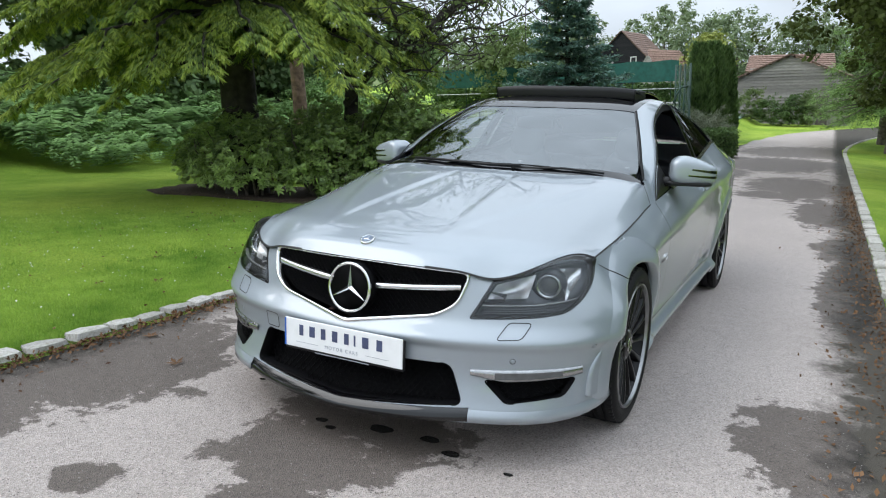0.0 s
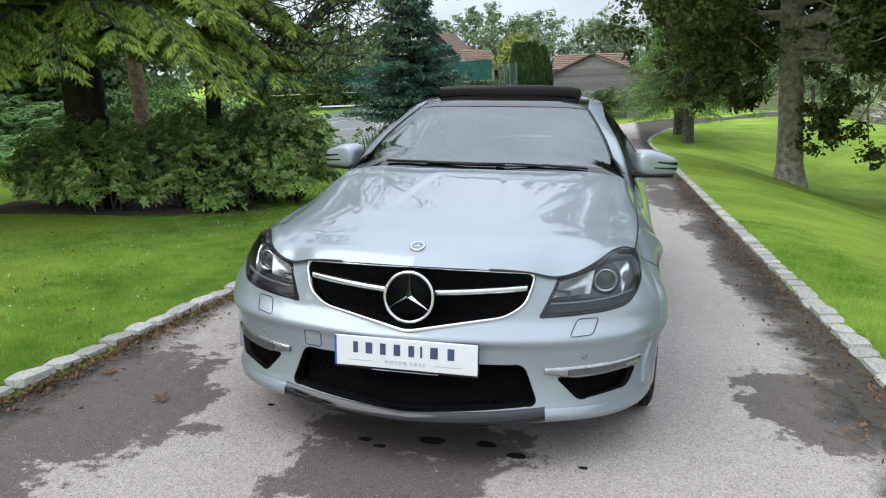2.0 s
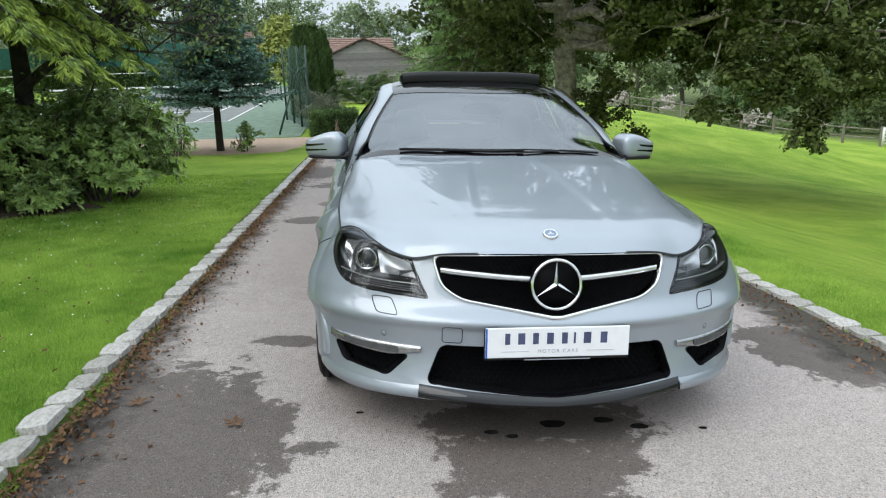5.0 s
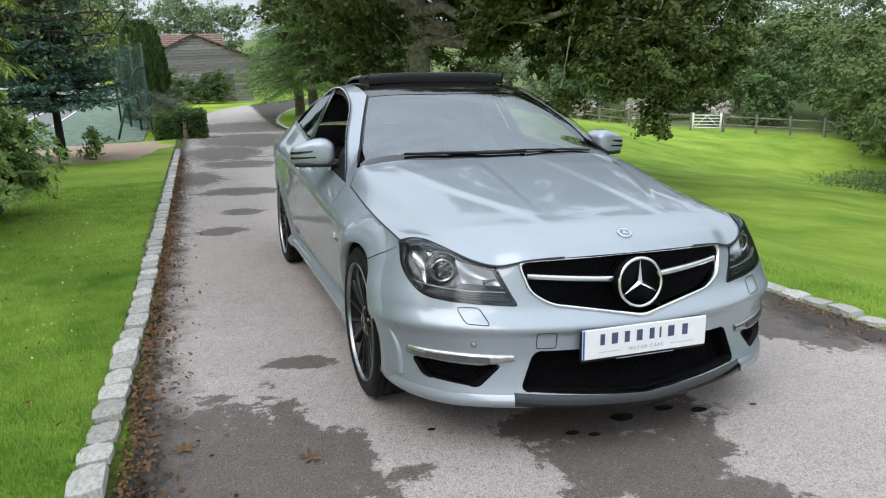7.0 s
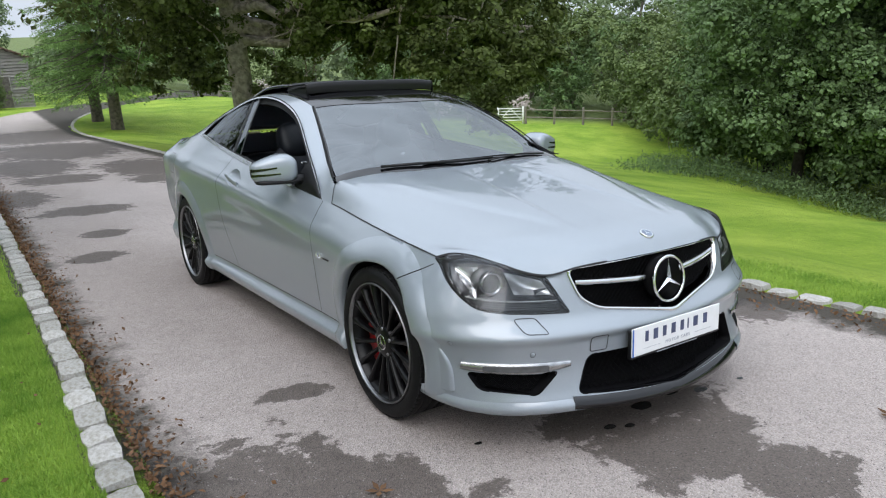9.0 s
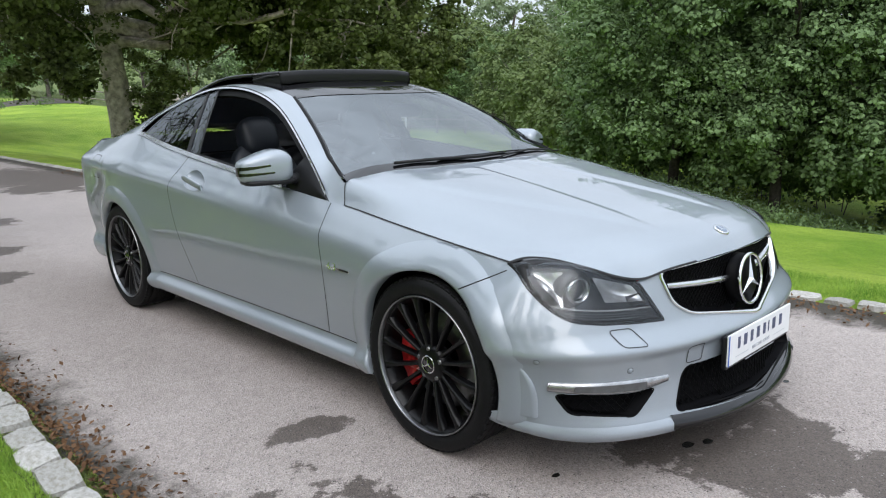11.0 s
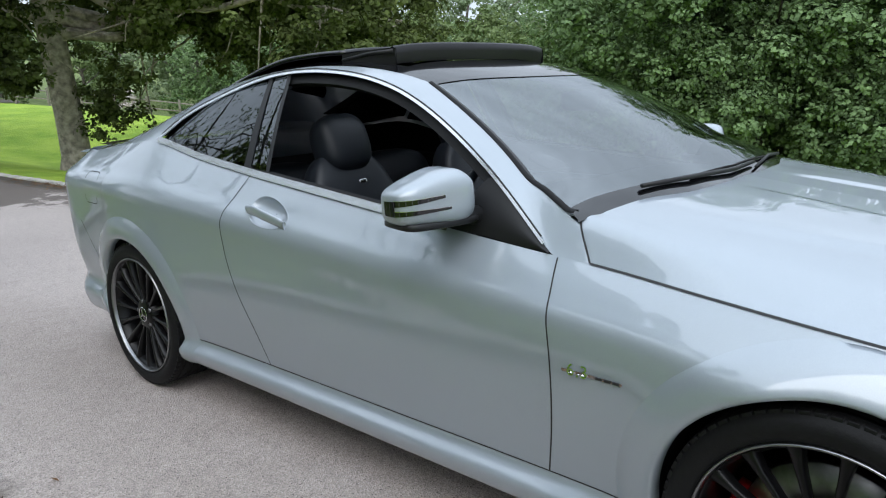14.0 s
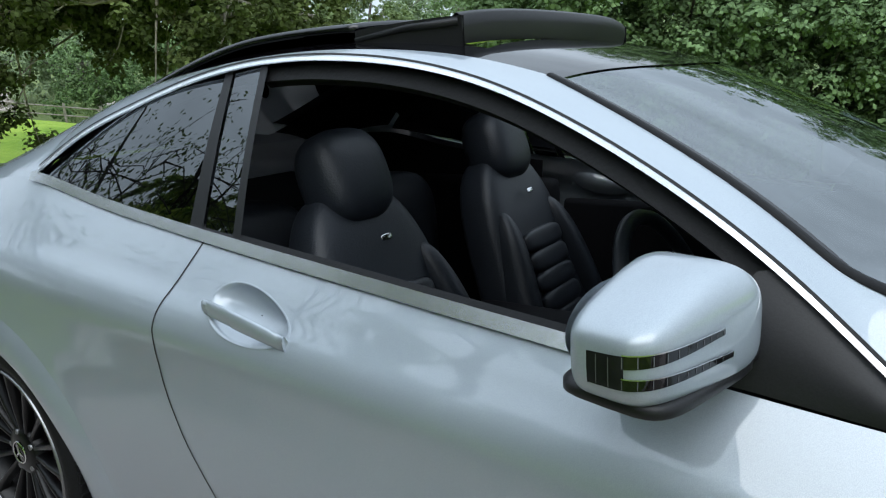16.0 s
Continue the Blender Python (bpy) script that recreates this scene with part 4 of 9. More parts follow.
for side in (-1, 1):
    one_side("roof_pillar", side_frame, side, PAINT)
c_rear = top_patch(2.64, 3.22, rail_in, lambda y: SHOULDER(y)[..., 0], 50, 14)
for side in (-1, 1):
    one_side("rear_pillar", c_rear, side, PAINT)
both("boot_lid", top_patch(3.215, 3.84, lambda y: 0 * y, lambda y: SHOULDER(y)[..., 0], 60, 40), PAINT)
both("rear_window", top_patch(2.50, 3.215, lambda y: 0 * y, lambda y: rail_in(y) + 0.004, 30, 24), TINT_GLASS)
lip = top_patch(3.74, 3.85, lambda y: 0 * y, lambda y: SHOULDER(y)[..., 0] - 0.12, 8, 20)
lip[..., 2] += 0.003 + 0.10 * (lip[..., 1] - 3.74)
both("boot_spoiler", lip, GLOSS_BLACK, label="gloss black lip")
sg = screen_grid()
both("windscreen", sg, SCREEN_GLASS, flip=True, label="clear windscreen reflecting the sky")
# the dark border round the glass
rims = [screen_grid(0.0025, 24, 0, 1, 0.0, 0.085), screen_grid(0.0025, 24, 0.976, 1, 0.083, 0.967), screen_grid(0.0025, 24, 0, 1, 0.965, 1.0)]
v, f = joined(*[(g.reshape(-1, 3), grid_faces(24, 24, flip=True).tolist()) for g in rims])
v, f = mirrored(np.array(v), np.array(f))
part("screen_border", quick_mesh("screen_border", v, f, GLOSS_BLACK, True), car, "black printed border")
# black rubber strip between glass and pillar
edge_line = screen_grid(0.0, 60, 0.97, 1.0, 0.02, 1.0)
for side in (-1, 1):
    v = []
    for k in range(60):
        a, b = Vector(edge_line[0, k]), Vector(edge_line[-1, k])
        o = (b - a).normalized()
        b.z = max(b.z, float(np.interp(b.y, roof_side[:, 0, 1], roof_side[:, 0, 2])))
        for d, up in ((-0.012, -0.004), (-0.010, 0.0022), (-0.004, 0.0036), (0.002, 0.0032), (0.004, -0.002)):
            p = b + o * d + Vector((0, -0.3, 0.95)).normalized() * up
            v.append((side * p.x, p.y, p.z))
    f = [(k * 5 + q, k * 5 + q + 1, k * 5 + q + 6, k * 5 + q + 5) for k in range(59) for q in range(4)]
    part("screen_seal", (v, f), car, "black rubber screen edge", RUBBER)
sens_box = screen_grid(-0.006, 12, 0, 0.16, 0.86, 1.0)
both("mirror_sensor", sens_box, BLACK_PLASTIC, flip=True)


def roof_piece(y0, y1, x0, x1, lift, ny=24, nx=16):
    g = top_patch(0, 1, lambda y: 0 * y, lambda y: 0 * y + 1, ny, nx)
    t, u = np.linspace(0, 1, ny)[:, None], np.linspace(0, 1, nx)[None, :]
    x = x0 + (x1 - x0) * u + 0 * t
    ya = y0(x) if callable(y0) else y0 + 0 * x
    y = ya + (y1 - ya) * t
    z, _ = top_z(x, y)
    lf = lift(y) if callable(lift) else lift
    return np.stack([x, y, z + lf], -1)


top_edge = lambda x: 1.207 + 0.095 * (np.abs(x) / 0.513) ** 2.2
both("roof_glass", roof_piece(top_edge, 1.46, 0, 0.513, 0.0), GLOSS_BLACK, label="black glass roof front")
for side in (-1, 1):
    one_side("roof_channel", roof_piece(1.46, 2.5, 0.435, 0.513, -0.002), side, GLOSS_BLACK)
both("roof_glass", roof_piece(1.98, 2.5, 0, 0.436, -0.002), GLOSS_BLACK, label="black glass roof rear")
pan_lift = lambda y: 0.036 - 0.029 * smooth01(y, 2.1, 2.62)
top_g, bot_g = roof_piece(1.80, 2.62, 0, 0.43, pan_lift), roof_piece(1.80, 2.62, 0, 0.43, lambda y: pan_lift(y) - 0.018)
pv = np.concatenate([top_g.reshape(-1, 3), bot_g.reshape(-1, 3)])
k = top_g.shape[0] * top_g.shape[1]
pf = np.concatenate([grid_faces(24, 16), grid_faces(24, 16, flip=True) + k])
rimf = []
for i in range(23):
    a, b = i * 16 + 15, (i + 1) * 16 + 15
    rimf.append((a, b, b + k, a + k))
for j in range(15):
    rimf += [(j, j + 1, j + 1 + k, j + k), (23 * 16 + j, 23 * 16 + j + 1, 23 * 16 + j + 1 + k, 23 * 16 + j + k)]
v, f = mirrored(pv, np.concatenate([pf, np.array(rimf)]))
part("sunroof_panel", quick_mesh("sunroof_panel", v, f, GLOSS_BLACK, False), car, "black glass panel slid back and raised")
# wind deflector: an upright strip with a rounded top bar and two arms
xs = np.linspace(-0.445, 0.445, 41)
bow = lambda x: 1.47 + 0.055 * (x / 0.445) ** 2
rows = []
for dy, up in ((0.0, 0.0), (-0.008, 0.034), (-0.006, 0.056), (0.004, 0.062), (0.014, 0.056), (0.010, 0.038), (0.012, 0.0)):
    rows.append([(x, bow(x) + dy, float(top_z(x, bow(x))[0]) + up) for x in xs])
v = [q for r in rows for q in r]
f = [(i * 41 + j, i * 41 + j + 1, (i + 1) * 41 + j + 1, (i + 1) * 41 + j) for i in range(6) for j in range(40)]
defl = part("wind_deflector", (v, f), car, "raised black wind deflector", BLACK_PLASTIC)
for side in (-1, 1):
    z0, z1 = float(top_z(0.44, 1.525)[0]) + 0.044, float(top_z(0.44, 1.78)[0]) + 0.004
    part("arm", tube([(side * 0.444, 1.525, z0), (side * 0.444, 1.65, (z0 + z1) / 2 + 0.006), (side * 0.444, 1.79, z1)], [0.009, 0.008, 0.006], 6), defl, "", BLACK_PLASTIC)

    # solid cheek under the arm
    cy = np.linspace(1.515, 1.79, 12)
    lo = [float(top_z(0.44, y)[0]) - 0.004 for y in cy]
    hi = [l_ + 0.060 * (1 - 0.55 * k / 11) for k, l_ in enumerate(lo)]
    v = [(side * (0.440 + d), y, z) for d in (0.0, 0.006) for zs in (lo, hi) for y, z in zip(cy, zs)]
    f = [(k, k + 1, 12 + k + 1, 12 + k) for k in range(11)] + [(24 + k, 36 + k, 36 + k + 1, 24 + k + 1) for k in range(11)] + [(12 + k, 12 + k + 1, 36 + k + 1, 36 + k) for k in range(11)]
    part("cheek", (v, f), defl, "black folding side cheek", BLACK_PLASTIC, False)

# panel gaps
gaps = []


def side_line(fn, zs, side):
    pts, ns = [], []
    for z in zs:
        p, n = on_side(float(fn(z)), float(z), side)
        pts.append(p), ns.append(n)
    return pts, ns


for side in (-1, 1):
    gaps.append(ribbon(*side_line(door_front, np.linspace(0.297, 0.846, 40), side), 0.0042))
    gaps.append(ribbon(*side_line(door_rear, np.linspace(0.297, 0.975, 60), side), 0.0045))
    pts, ns = zip(*[on_side(y, z, side) for y, z in zip(np.linspace(-0.318, -0.175, 14), np.linspace(0.712, 0.640, 14))])
    gaps.append(ribbon(pts, ns, 0.0045))
    pts, ns = zip(*[on_side(y, 0.2955, side) for y in np.linspace(0.37, 2.42, 60)])
    gaps.append(ribbon(pts, ns, 0.004))
    ys = np.linspace(-0.316, 0.557, 50)
    sh = SHOULDER(ys)
    gaps.append(ribbon([(side * a, y, b) for y, (a, b) in zip(ys, sh)], [Vector((side * 0.5, -0.1, 0.85)).normalized()] * 50, 0.007, 0.0016))
    gaps.append(ribbon([Vector((side * p[0], p[1], p[2])) for p in BONNET[100:, -1]], [Vector((side * 0.8, -0.1, 0.6)).normalized()] * 10, 0.005, 0.003))
    # rear bumper joint: up from the arch, then back
    pts, ns = zip(*[on_side(y, z, side) for y, z in zip(np.linspace(3.13, 3.30, 14), np.linspace(0.50, 0.70, 14))])
    gaps.append(ribbon(pts, ns, 0.0035))
flap = rounded([(3.03, 0.80), (3.185, 0.80), (3.185, 0.94), (3.03, 0.94)], 0.03, 6)
pts, ns = zip(*[on_side(y, z, -1) for y, z in flap + flap[:1]])
part("fuel_flap", ribbon(pts, ns, 0.004), car, "round-cornered fuel flap outline", GAP)
fr = BONNET[:, 0]
for side in (-1, 1):
    gaps.append(ribbon([(p[0] * side, p[1] - 0.001, p[2] + 0.001) for p in fr[38:]], [Vector((side * 0.3, -0.75, 0.6)).normalized()] * len(fr[38:]), 0.008, 0.002))
for gap in gaps:
    part("shut_line", gap, car, "", GAP)

# nose: grille
grille = part("grille", ring_outline(GRILLE, front3, 0.001, 0.0095, 0.010, 0.02), car, "black mesh grille in a chrome frame", CHROME)
bars = []
inner = [(x, z) for x, z in GRILLE]
for i, z0 in enumerate(np.linspace(0.498, 0.692, 16)):
    for j, x0 in enumerate(np.linspace(-0.415, 0.415, 40)):
        x = x0 + (0.0106 if i % 2 else 0)
        for dx, dz in ((0.0106, 0.0129), (-0.0106, 0.0129)):
            a, b = (x, z0), (x + dx, z0 + dz)
            if inside_poly(np.array([a[0], b[0]]), np.array([a[1], b[1]]), inner).all():
                ya = -0.70 - 0.035 * (1 - (a[0] / 0.43) ** 2) + 0.020 + 0.022 * (a[0] / 0.43) ** 2
                bars.append(tube([(a[0], ya, a[1]), (b[0], ya, b[1])], 0.0026, 4, False))
part("mesh", joined(*bars), grille, "black honeycomb mesh", MESH_BLACK)
back = [(x * 0.995, -0.655 - 0.045 * (1 - (x / 0.43) ** 2), 0.6 + (z - 0.6) * (1.3 if z < 0.6 else 1.0)) for x, z in GRILLE]
part("backing", (back, [tuple(range(len(back)))]), grille, "", CABIN, False)
for side in (-1, 1):
    xs = np.linspace(0.075, 0.405, 16)
    v, f = [], []
    for x in xs:
        zc = 0.612 + 0.028 * (x / 0.4) ** 1.3
        y = front3(side * x, zc).y + 0.004 + 0.004 * (x / 0.4)
        for dy, dz in ((0.015, 0.013), (-0.004, 0.0105), (-0.008, 0.002), (-0.003, -0.010), (0.015, -0.013)):
            v.append((side * x, y + dy, zc + dz))
    for i in range(15):
        for q in range(4):
            f.append((i * 5 + q, i * 5 + q + 1, i * 5 + q + 6, i * 5 + q + 5))
    part("bar", (v, f), grille, "chrome louvre", SATIN)
STAR_Y, STAR_Z, STAR_R = -0.776, 0.607, 0.088


def star_mesh(r, depth, waist=0.13):
    """A three-pointed star, ridged along its arms."""
    v, f = [(0, -depth, 0)], []
    for k in range(6):
        a = math.pi / 2 + k * math.pi / 3
        rr = r if k % 2 == 0 else r * waist
        v.append((rr * math.cos(a), -depth * 0.2 if k % 2 == 0 else 0.0, rr * math.sin(a)))
    for k in range(6):
        f.append((0, 1 + k, 1 + (k + 1) % 6))
    return v, f


emblem = part("emblem", lathe([(STAR_R + 0.006 * math.cos(a), 0.006 * math.sin(a)) for a in np.linspace(0, 2 * math.pi, 13)[:-1]], 64, "y", True), grille, "chrome ring with three-armed star", CHROME)
emblem.matrix_local = pose(0, STAR_Y, STAR_Z, -6, 0, 0)
st = part("star", star_mesh(STAR_R - 0.003, 0.012), emblem, "", CHROME, False)
dish = part("dish", lathe([(0.001, 0.012), (STAR_R, 0.014), (STAR_R + 0.003, 0.05)], 48, "y"), emblem, "black dish behind the star", MESH_BLACK)
# small round badge on the bonnet
bp = Vector((0, -0.664, 0.7725))
badge = part("bonnet_badge", lathe([(0.0005, 0.0022), (0.022, 0.0022), (0.025, 0.0034), (0.0282, 0.002), (0.029, -0.006)], 40, "z"), car, "small round badge", SATIN)
badge.matrix_local = Matrix.Translation(bp + Vector((0, 0.004, -0.002))) @ pose(0, 0, 0, 25, 0, 0)
part("inlay", lathe([(0.0006, 0.0027), (0.0215, 0.0027)], 32, "z"), badge, "pale blue inlay", PALE_BLUE)
sm = part("star", [(lambda q: ([(x, z, 0.0028 - y * 0.2) for x, y, z in q[0]], q[1]))(star_mesh(0.02, 0.004))][0], badge, "", CHROME, False)

# lower intake, splitter and vents
intake = part("lower_intake", ring_outline(INTAKE, front3, 0.003, 0.002, 0.001, 0.06), car, "wide black mesh air intake", MESH_BLACK)


def honeycomb(poly, x0, x1, z0, z1, step, depth, thick):
    bars = []
    rows = int((z1 - z0) / (step * 0.62)) + 1
    for i in range(rows):
        for j in range(int((x1 - x0) / step) + 1):
            x, z = x0 + j * step + (step / 2 if i % 2 else 0), z0 + i * step * 0.62
            for dx in (step / 2, -step / 2):
                a, b = (x, z), (x + dx, z + step * 0.62)
                if inside_poly(np.array([a[0], b[0]]), np.array([a[1], b[1]]), poly).all():
                    bars.append(tube([front3(*a) + Vector((0, depth, 0)), front3(*b) + Vector((0, depth, 0))], thick, 4, False))
    return joined(*bars)


part("mesh", honeycomb(INTAKE, -0.46, 0.46, 0.205, 0.385, 0.026, 0.05, 0.0026), intake, "black mesh", MESH_BLACK)
back = [front3(x, z) + Vector((0, 0.075, 0)) for x, z in INTAKE]
k = len(back)
duct = [front3(x, z) + Vector((0, 0.004, 0)) for x, z in INTAKE]
part("backing", (duct + back, [tuple(range(k, 2 * k))] + [(i, (i + 1) % k, k + (i + 1) % k, k + i) for i in range(k)]), intake, "", CABIN, False)
for side in (-1, 1):
    poly = [(side * x, z) for x, z in VENT]
    vent = part("side_vent", ring_outline(poly, front3, 0.003, 0.002, 0.001, 0.05), car, "black mesh side vent", MESH_BLACK)
    part("mesh", honeycomb(poly, side * 0.66 - 0.15, side * 0.66 + 0.15, 0.25, 0.345, 0.024, 0.03, 0.0024), vent, "black mesh", MESH_BLACK)
    back = [front3(x, z) + Vector((0, 0.06, 0)) for x, z in poly]
    k = len(back)
    duct = [front3(x, z) + Vector((0, 0.004, 0)) for x, z in poly]
    part("backing", (duct + back, [tuple(range(k, 2 * k))] + [(i, (i + 1) % k, k + (i + 1) % k, k + i) for i in range(k)]), vent, "", CABIN, False)
    # daytime lamp above the vent
    v, f = [], []
    for i, t in enumerate(np.linspace(0, 1, 24)):
        x = 0.478 + (0.806 - 0.478) * t
        zt, zb = 0.371 + 0.007 * t, 0.352 - 0.020 * min(1.0, t * 3.0) + 0.020 * t**3
        for z, up in ((zt + 0.002, 0.0), (zt, 0.007), ((zt + zb) / 2, 0.009), (zb, 0.007), (zb - 0.003, 0.0)):
            v.append(front3(side * x, z, up))
    f = [(i * 5 + q, i * 5 + q + 1, i * 5 + q + 6, i * 5 + q + 5) for i in range(23) for q in range(4)]
    drl = part("daytime_lamp", (v, f), car, "slim clear lamp in bright trim", simple("lamp_trim", (0.40, 0.405, 0.41), 0.25, 0.9))
    v = []
    for t in np.linspace(0.24, 0.84, 20):
        x = 0.478 + (0.806 - 0.478) * t
        zt, zb = 0.364 + 0.007 * t, 0.3400 + 0.018 * t**3
        v += [front3(side * x, zt, 0.0106), front3(side * x, zb, 0.0106)]
    part("lens", (v, [(2 * i, 2 * i + 1, 2 * i + 3, 2 * i + 2) for i in range(19)]), drl, "clear grey lens", CLEAR_GREY)
    # small round parking sensors, towing and washer covers
    for x, z in ((0.612, 0.408), (0.842, 0.452)):
        p, n = on_front(side * x, z)
        q = n.to_track_quat("Z", "Y").to_matrix().to_4x4()
        sv, sf = lathe([(0.0005, 0.0016), (0.0085, 0.0016), (0.0092, 0.0)], 20, "z")
        s_ob = part("parking_sensor", (sv, sf), car, "", PAINT)
        s_ob.matrix_local = Matrix.Translation(p) @ q
        gv, gf = lathe([(0.0092, 0.0008), (0.0108, 0.0008)], 20, "z")
        part("surround", (gv, gf), s_ob, "", GAP)
    wash = [(side * x, z) for x, z in rounded([(0.560, 0.484), (0.583, 0.537), (0.656, 0.538), (0.638, 0.488)], 0.014, 4)]
    pts, ns = zip(*[on_front(x, z) for x, z in wash + wash[:1]])
    part("washer_cover", ribbon(pts, ns, 0.0035), car, "outline of the headlamp washer cover", GAP)
    y0 = on_front(side * 0.842, 0.452)[0].y
    v = []
    for z in np.linspace(0.258, 0.428, 16):
        up = (z - 0.258) / 0.17
        ya, yb = y0 + 0.135 - 0.02 * up, y0 + 0.012 + 0.045 * up**3
        for q in np.linspace(0, 1, 9):
            v.append(on_side(ya + (yb - ya) * float(q), float(z), side, 0.0008 + 0.011 * float(q) ** 1.6 * (1 - up**4))[0])
        v.append(on_side(yb - 0.004, float(z), side, -0.002)[0])
    f = [(i * 10 + q, i * 10 + q + 1, i * 10 + q + 11, i * 10 + q + 10) for i in range(15) for q in range(9)]
    part("bumper_fin", (v, outward(np.array([tuple(p) for p in v]), np.array(f), (0, 0.6, 0.4), 0.5).tolist()), car, "raised fin on the corner of the bumper", PAINT)
tow = rounded([(-0.405, 0.455), (-0.335, 0.455), (-0.335, 0.395), (-0.405, 0.395)], 0.012, 4)
pts, ns = zip(*[on_front(x, z) for x, z in tow + tow[:1]])
part("tow_cover", ribbon(pts, ns, 0.0035), car, "square towing-eye cover outline", GAP)
# splitter lip under the intake, silver with a dark middle
v, f = [], []
xs = np.linspace(-0.486, 0.486, 60)
for x in xs:
    zt = 0.236 - 0.030 * (1 - abs(x) / 0.486)
    p0, p1 = front3(x, zt, 0.004), front3(x, 0.186, 0.010)
    p1.z = 0.180 + 0.012 * (abs(x) / 0.486) ** 2 - 0.008 * (1 - abs(x) / 0.486)
    v += [p0 + Vector((0, 0.035, 0.004)), p0, p0 * 0.3 + p1 * 0.7 + Vector((0, -0.008, 0)), p1 + Vector((0, -0.004, 0)), p1 + Vector((0, 0.05, 0.004))]
f = [(i * 5 + q, i * 5 + q + 1, i * 5 + q + 6, i * 5 + q + 5) for i in range(59) for q in range(4)]
part("front_splitter", (v, f), car, "gloss splitter lip", GLOSS_BLACK)
for side in (-1, 1):
    # the blade that ends the corner of the bumper
    v, f = [], []
    ys = np.linspace(0, 1, 40)
    for t in ys:
        x = 0.486 + (0.862 - 0.486) * math.sin(t * math.pi / 2)
        zt = 0.232 - 0.012 * math.sin(t * math.pi) + 0.02 * t
        a, b = front3(side * x, zt, 0.001), front3(side * x, zt - 0.016, 0.014 * (1 - 0.6 * t))
        c = b + Vector((0, 0, -0.022 - 0.004 * (1 - t)))
        d = c + Vector((-side * 0.01, 0.05, 0.002))
        v += [a, b, c, d]
    f = [(i * 4 + q, i * 4 + q + 1, i * 4 + q + 5, i * 4 + q + 4) for i in range(39) for q in range(3)]
    part("bumper_blade", (v, f), car, "", PAINT)

# name plate
PL_Y = -0.828
plate = part("name_plate", box(0, PL_Y + 0.004, 0.411, 0.520, 0.008, 0.111, 0.004), car, "white dealer plate with navy letters", PLATE, False)
part("plate_holder", box(0, PL_Y + 0.014, 0.402, 0.524, 0.018, 0.114, 0.005), plate, "black plate holder", BLACK_PLASTIC, False)
part("plate_foot", box(0, -0.80, 0.395, 0.40, 0.05, 0.09, 0.006), plate, "", BLACK_PLASTIC, False)
part("blue_band", box(-0.2560, PL_Y - 0.0006, 0.411, 0.007, 0.001, 0.108), plate, "blue band", BLUE, False)
# the trader's name as plain bars, one for each letter
for i in range(8):
    w = (0.030, 0.042, 0.034, 0.040, 0.034, 0.012, 0.045, 0.040)[i]
    cx_ = (-0.181, -0.131, -0.080, -0.028, 0.024, 0.060, 0.106, 0.166)[i]
    part("letter_bar", box(cx_, PL_Y - 0.0007, 0.426, w * 0.60, 0.001, 0.041), plate, "", NAVY, False)


def lettering(text, size, at, mat, parent, name="lettering", turn=(90, 0, 0), spacing=1.0, extrude=0.0006):
    cu = bpy.data.curves.new(name, "FONT")
    cu.body, cu.size, cu.align_x, cu.align_y, cu.extrude, cu.space_character = text, size, "CENTER", "CENTER", extrude, spacing
    tmp = bpy.data.objects.new(name, cu)
    me = bpy.data.meshes.new_from_object(tmp)
    bpy.data.objects.remove(tmp)
    me.materials.clear()
    me.materials.append(mat)
    ob = part(name, me, parent)
    ob.matrix_local = pose(*at, *turn)
    return ob


lettering("MOTOR CARS", 0.0185, (0.0, PL_Y - 0.0006, 0.3785), PALE_INK, plate, "small_lettering", spacing=1.35)
for sx in (-0.155, 0.155):
    part("rule", box(sx, PL_Y - 0.0006, 0.379, 0.10, 0.001, 0.0012), plate, "", PALE_INK, False)
part("small_print", box(0, PL_Y + 0.0013, 0.3475, 0.24, 0.001, 0.003), plate, "", PALE_INK, False)

# headlamps: a dark pan with reflectors behind a clear cover
def lamp_surface(poly, side, n=26, sink=0.0, push=0.0):
    """A patch that fills an outline on the nose: rays from its middle to its rim, on the body's surface."""
    pts = [Vector((side * x, z)) for x, z in poly]
    c = sum(pts, Vector((0, 0))) / len(pts)
    verts, k = [], len(pts)
    for r in np.linspace(0, 1, n):
        for q in pts:
            w = c.lerp(q, max(float(r), 0.001))
            p, nn = on_front(w.x, w.y)
            deep = sink * (1 - float(r) ** 6)
            verts.append(p + nn * push + Vector((0, deep, 0)))
    faces = [(i * k + j, i * k + (j + 1) % k, (i + 1) * k + (j + 1) % k, (i + 1) * k + j) for i in range(n - 1) for j in range(k)]
    return verts, faces


def pan_grid(side, corners, n=14, m=10, sink=0.03, dish=0.0):
    """A dished patch behind the cover between four corners (x, z)."""
    v = []
    for i in range(n):
        for j in range(m):
            s, t = i / (n - 1), j / (m - 1)
            a = Vector(corners[0]).lerp(Vector(corners[1]), s)
            b = Vector(corners[3]).lerp(Vector(corners[2]), s)
            q = a.lerp(b, t)
            p, nn = on_front(side * q.x, q.y)
            v.append(p - nn * (sink + dish * math.sin(math.pi * s) * math.sin(math.pi * t)))
    return v, [(i * m + j, i * m + j + 1, i * m + m + j + 1, i * m + m + j) for i in range(n - 1) for j in range(m - 1)]


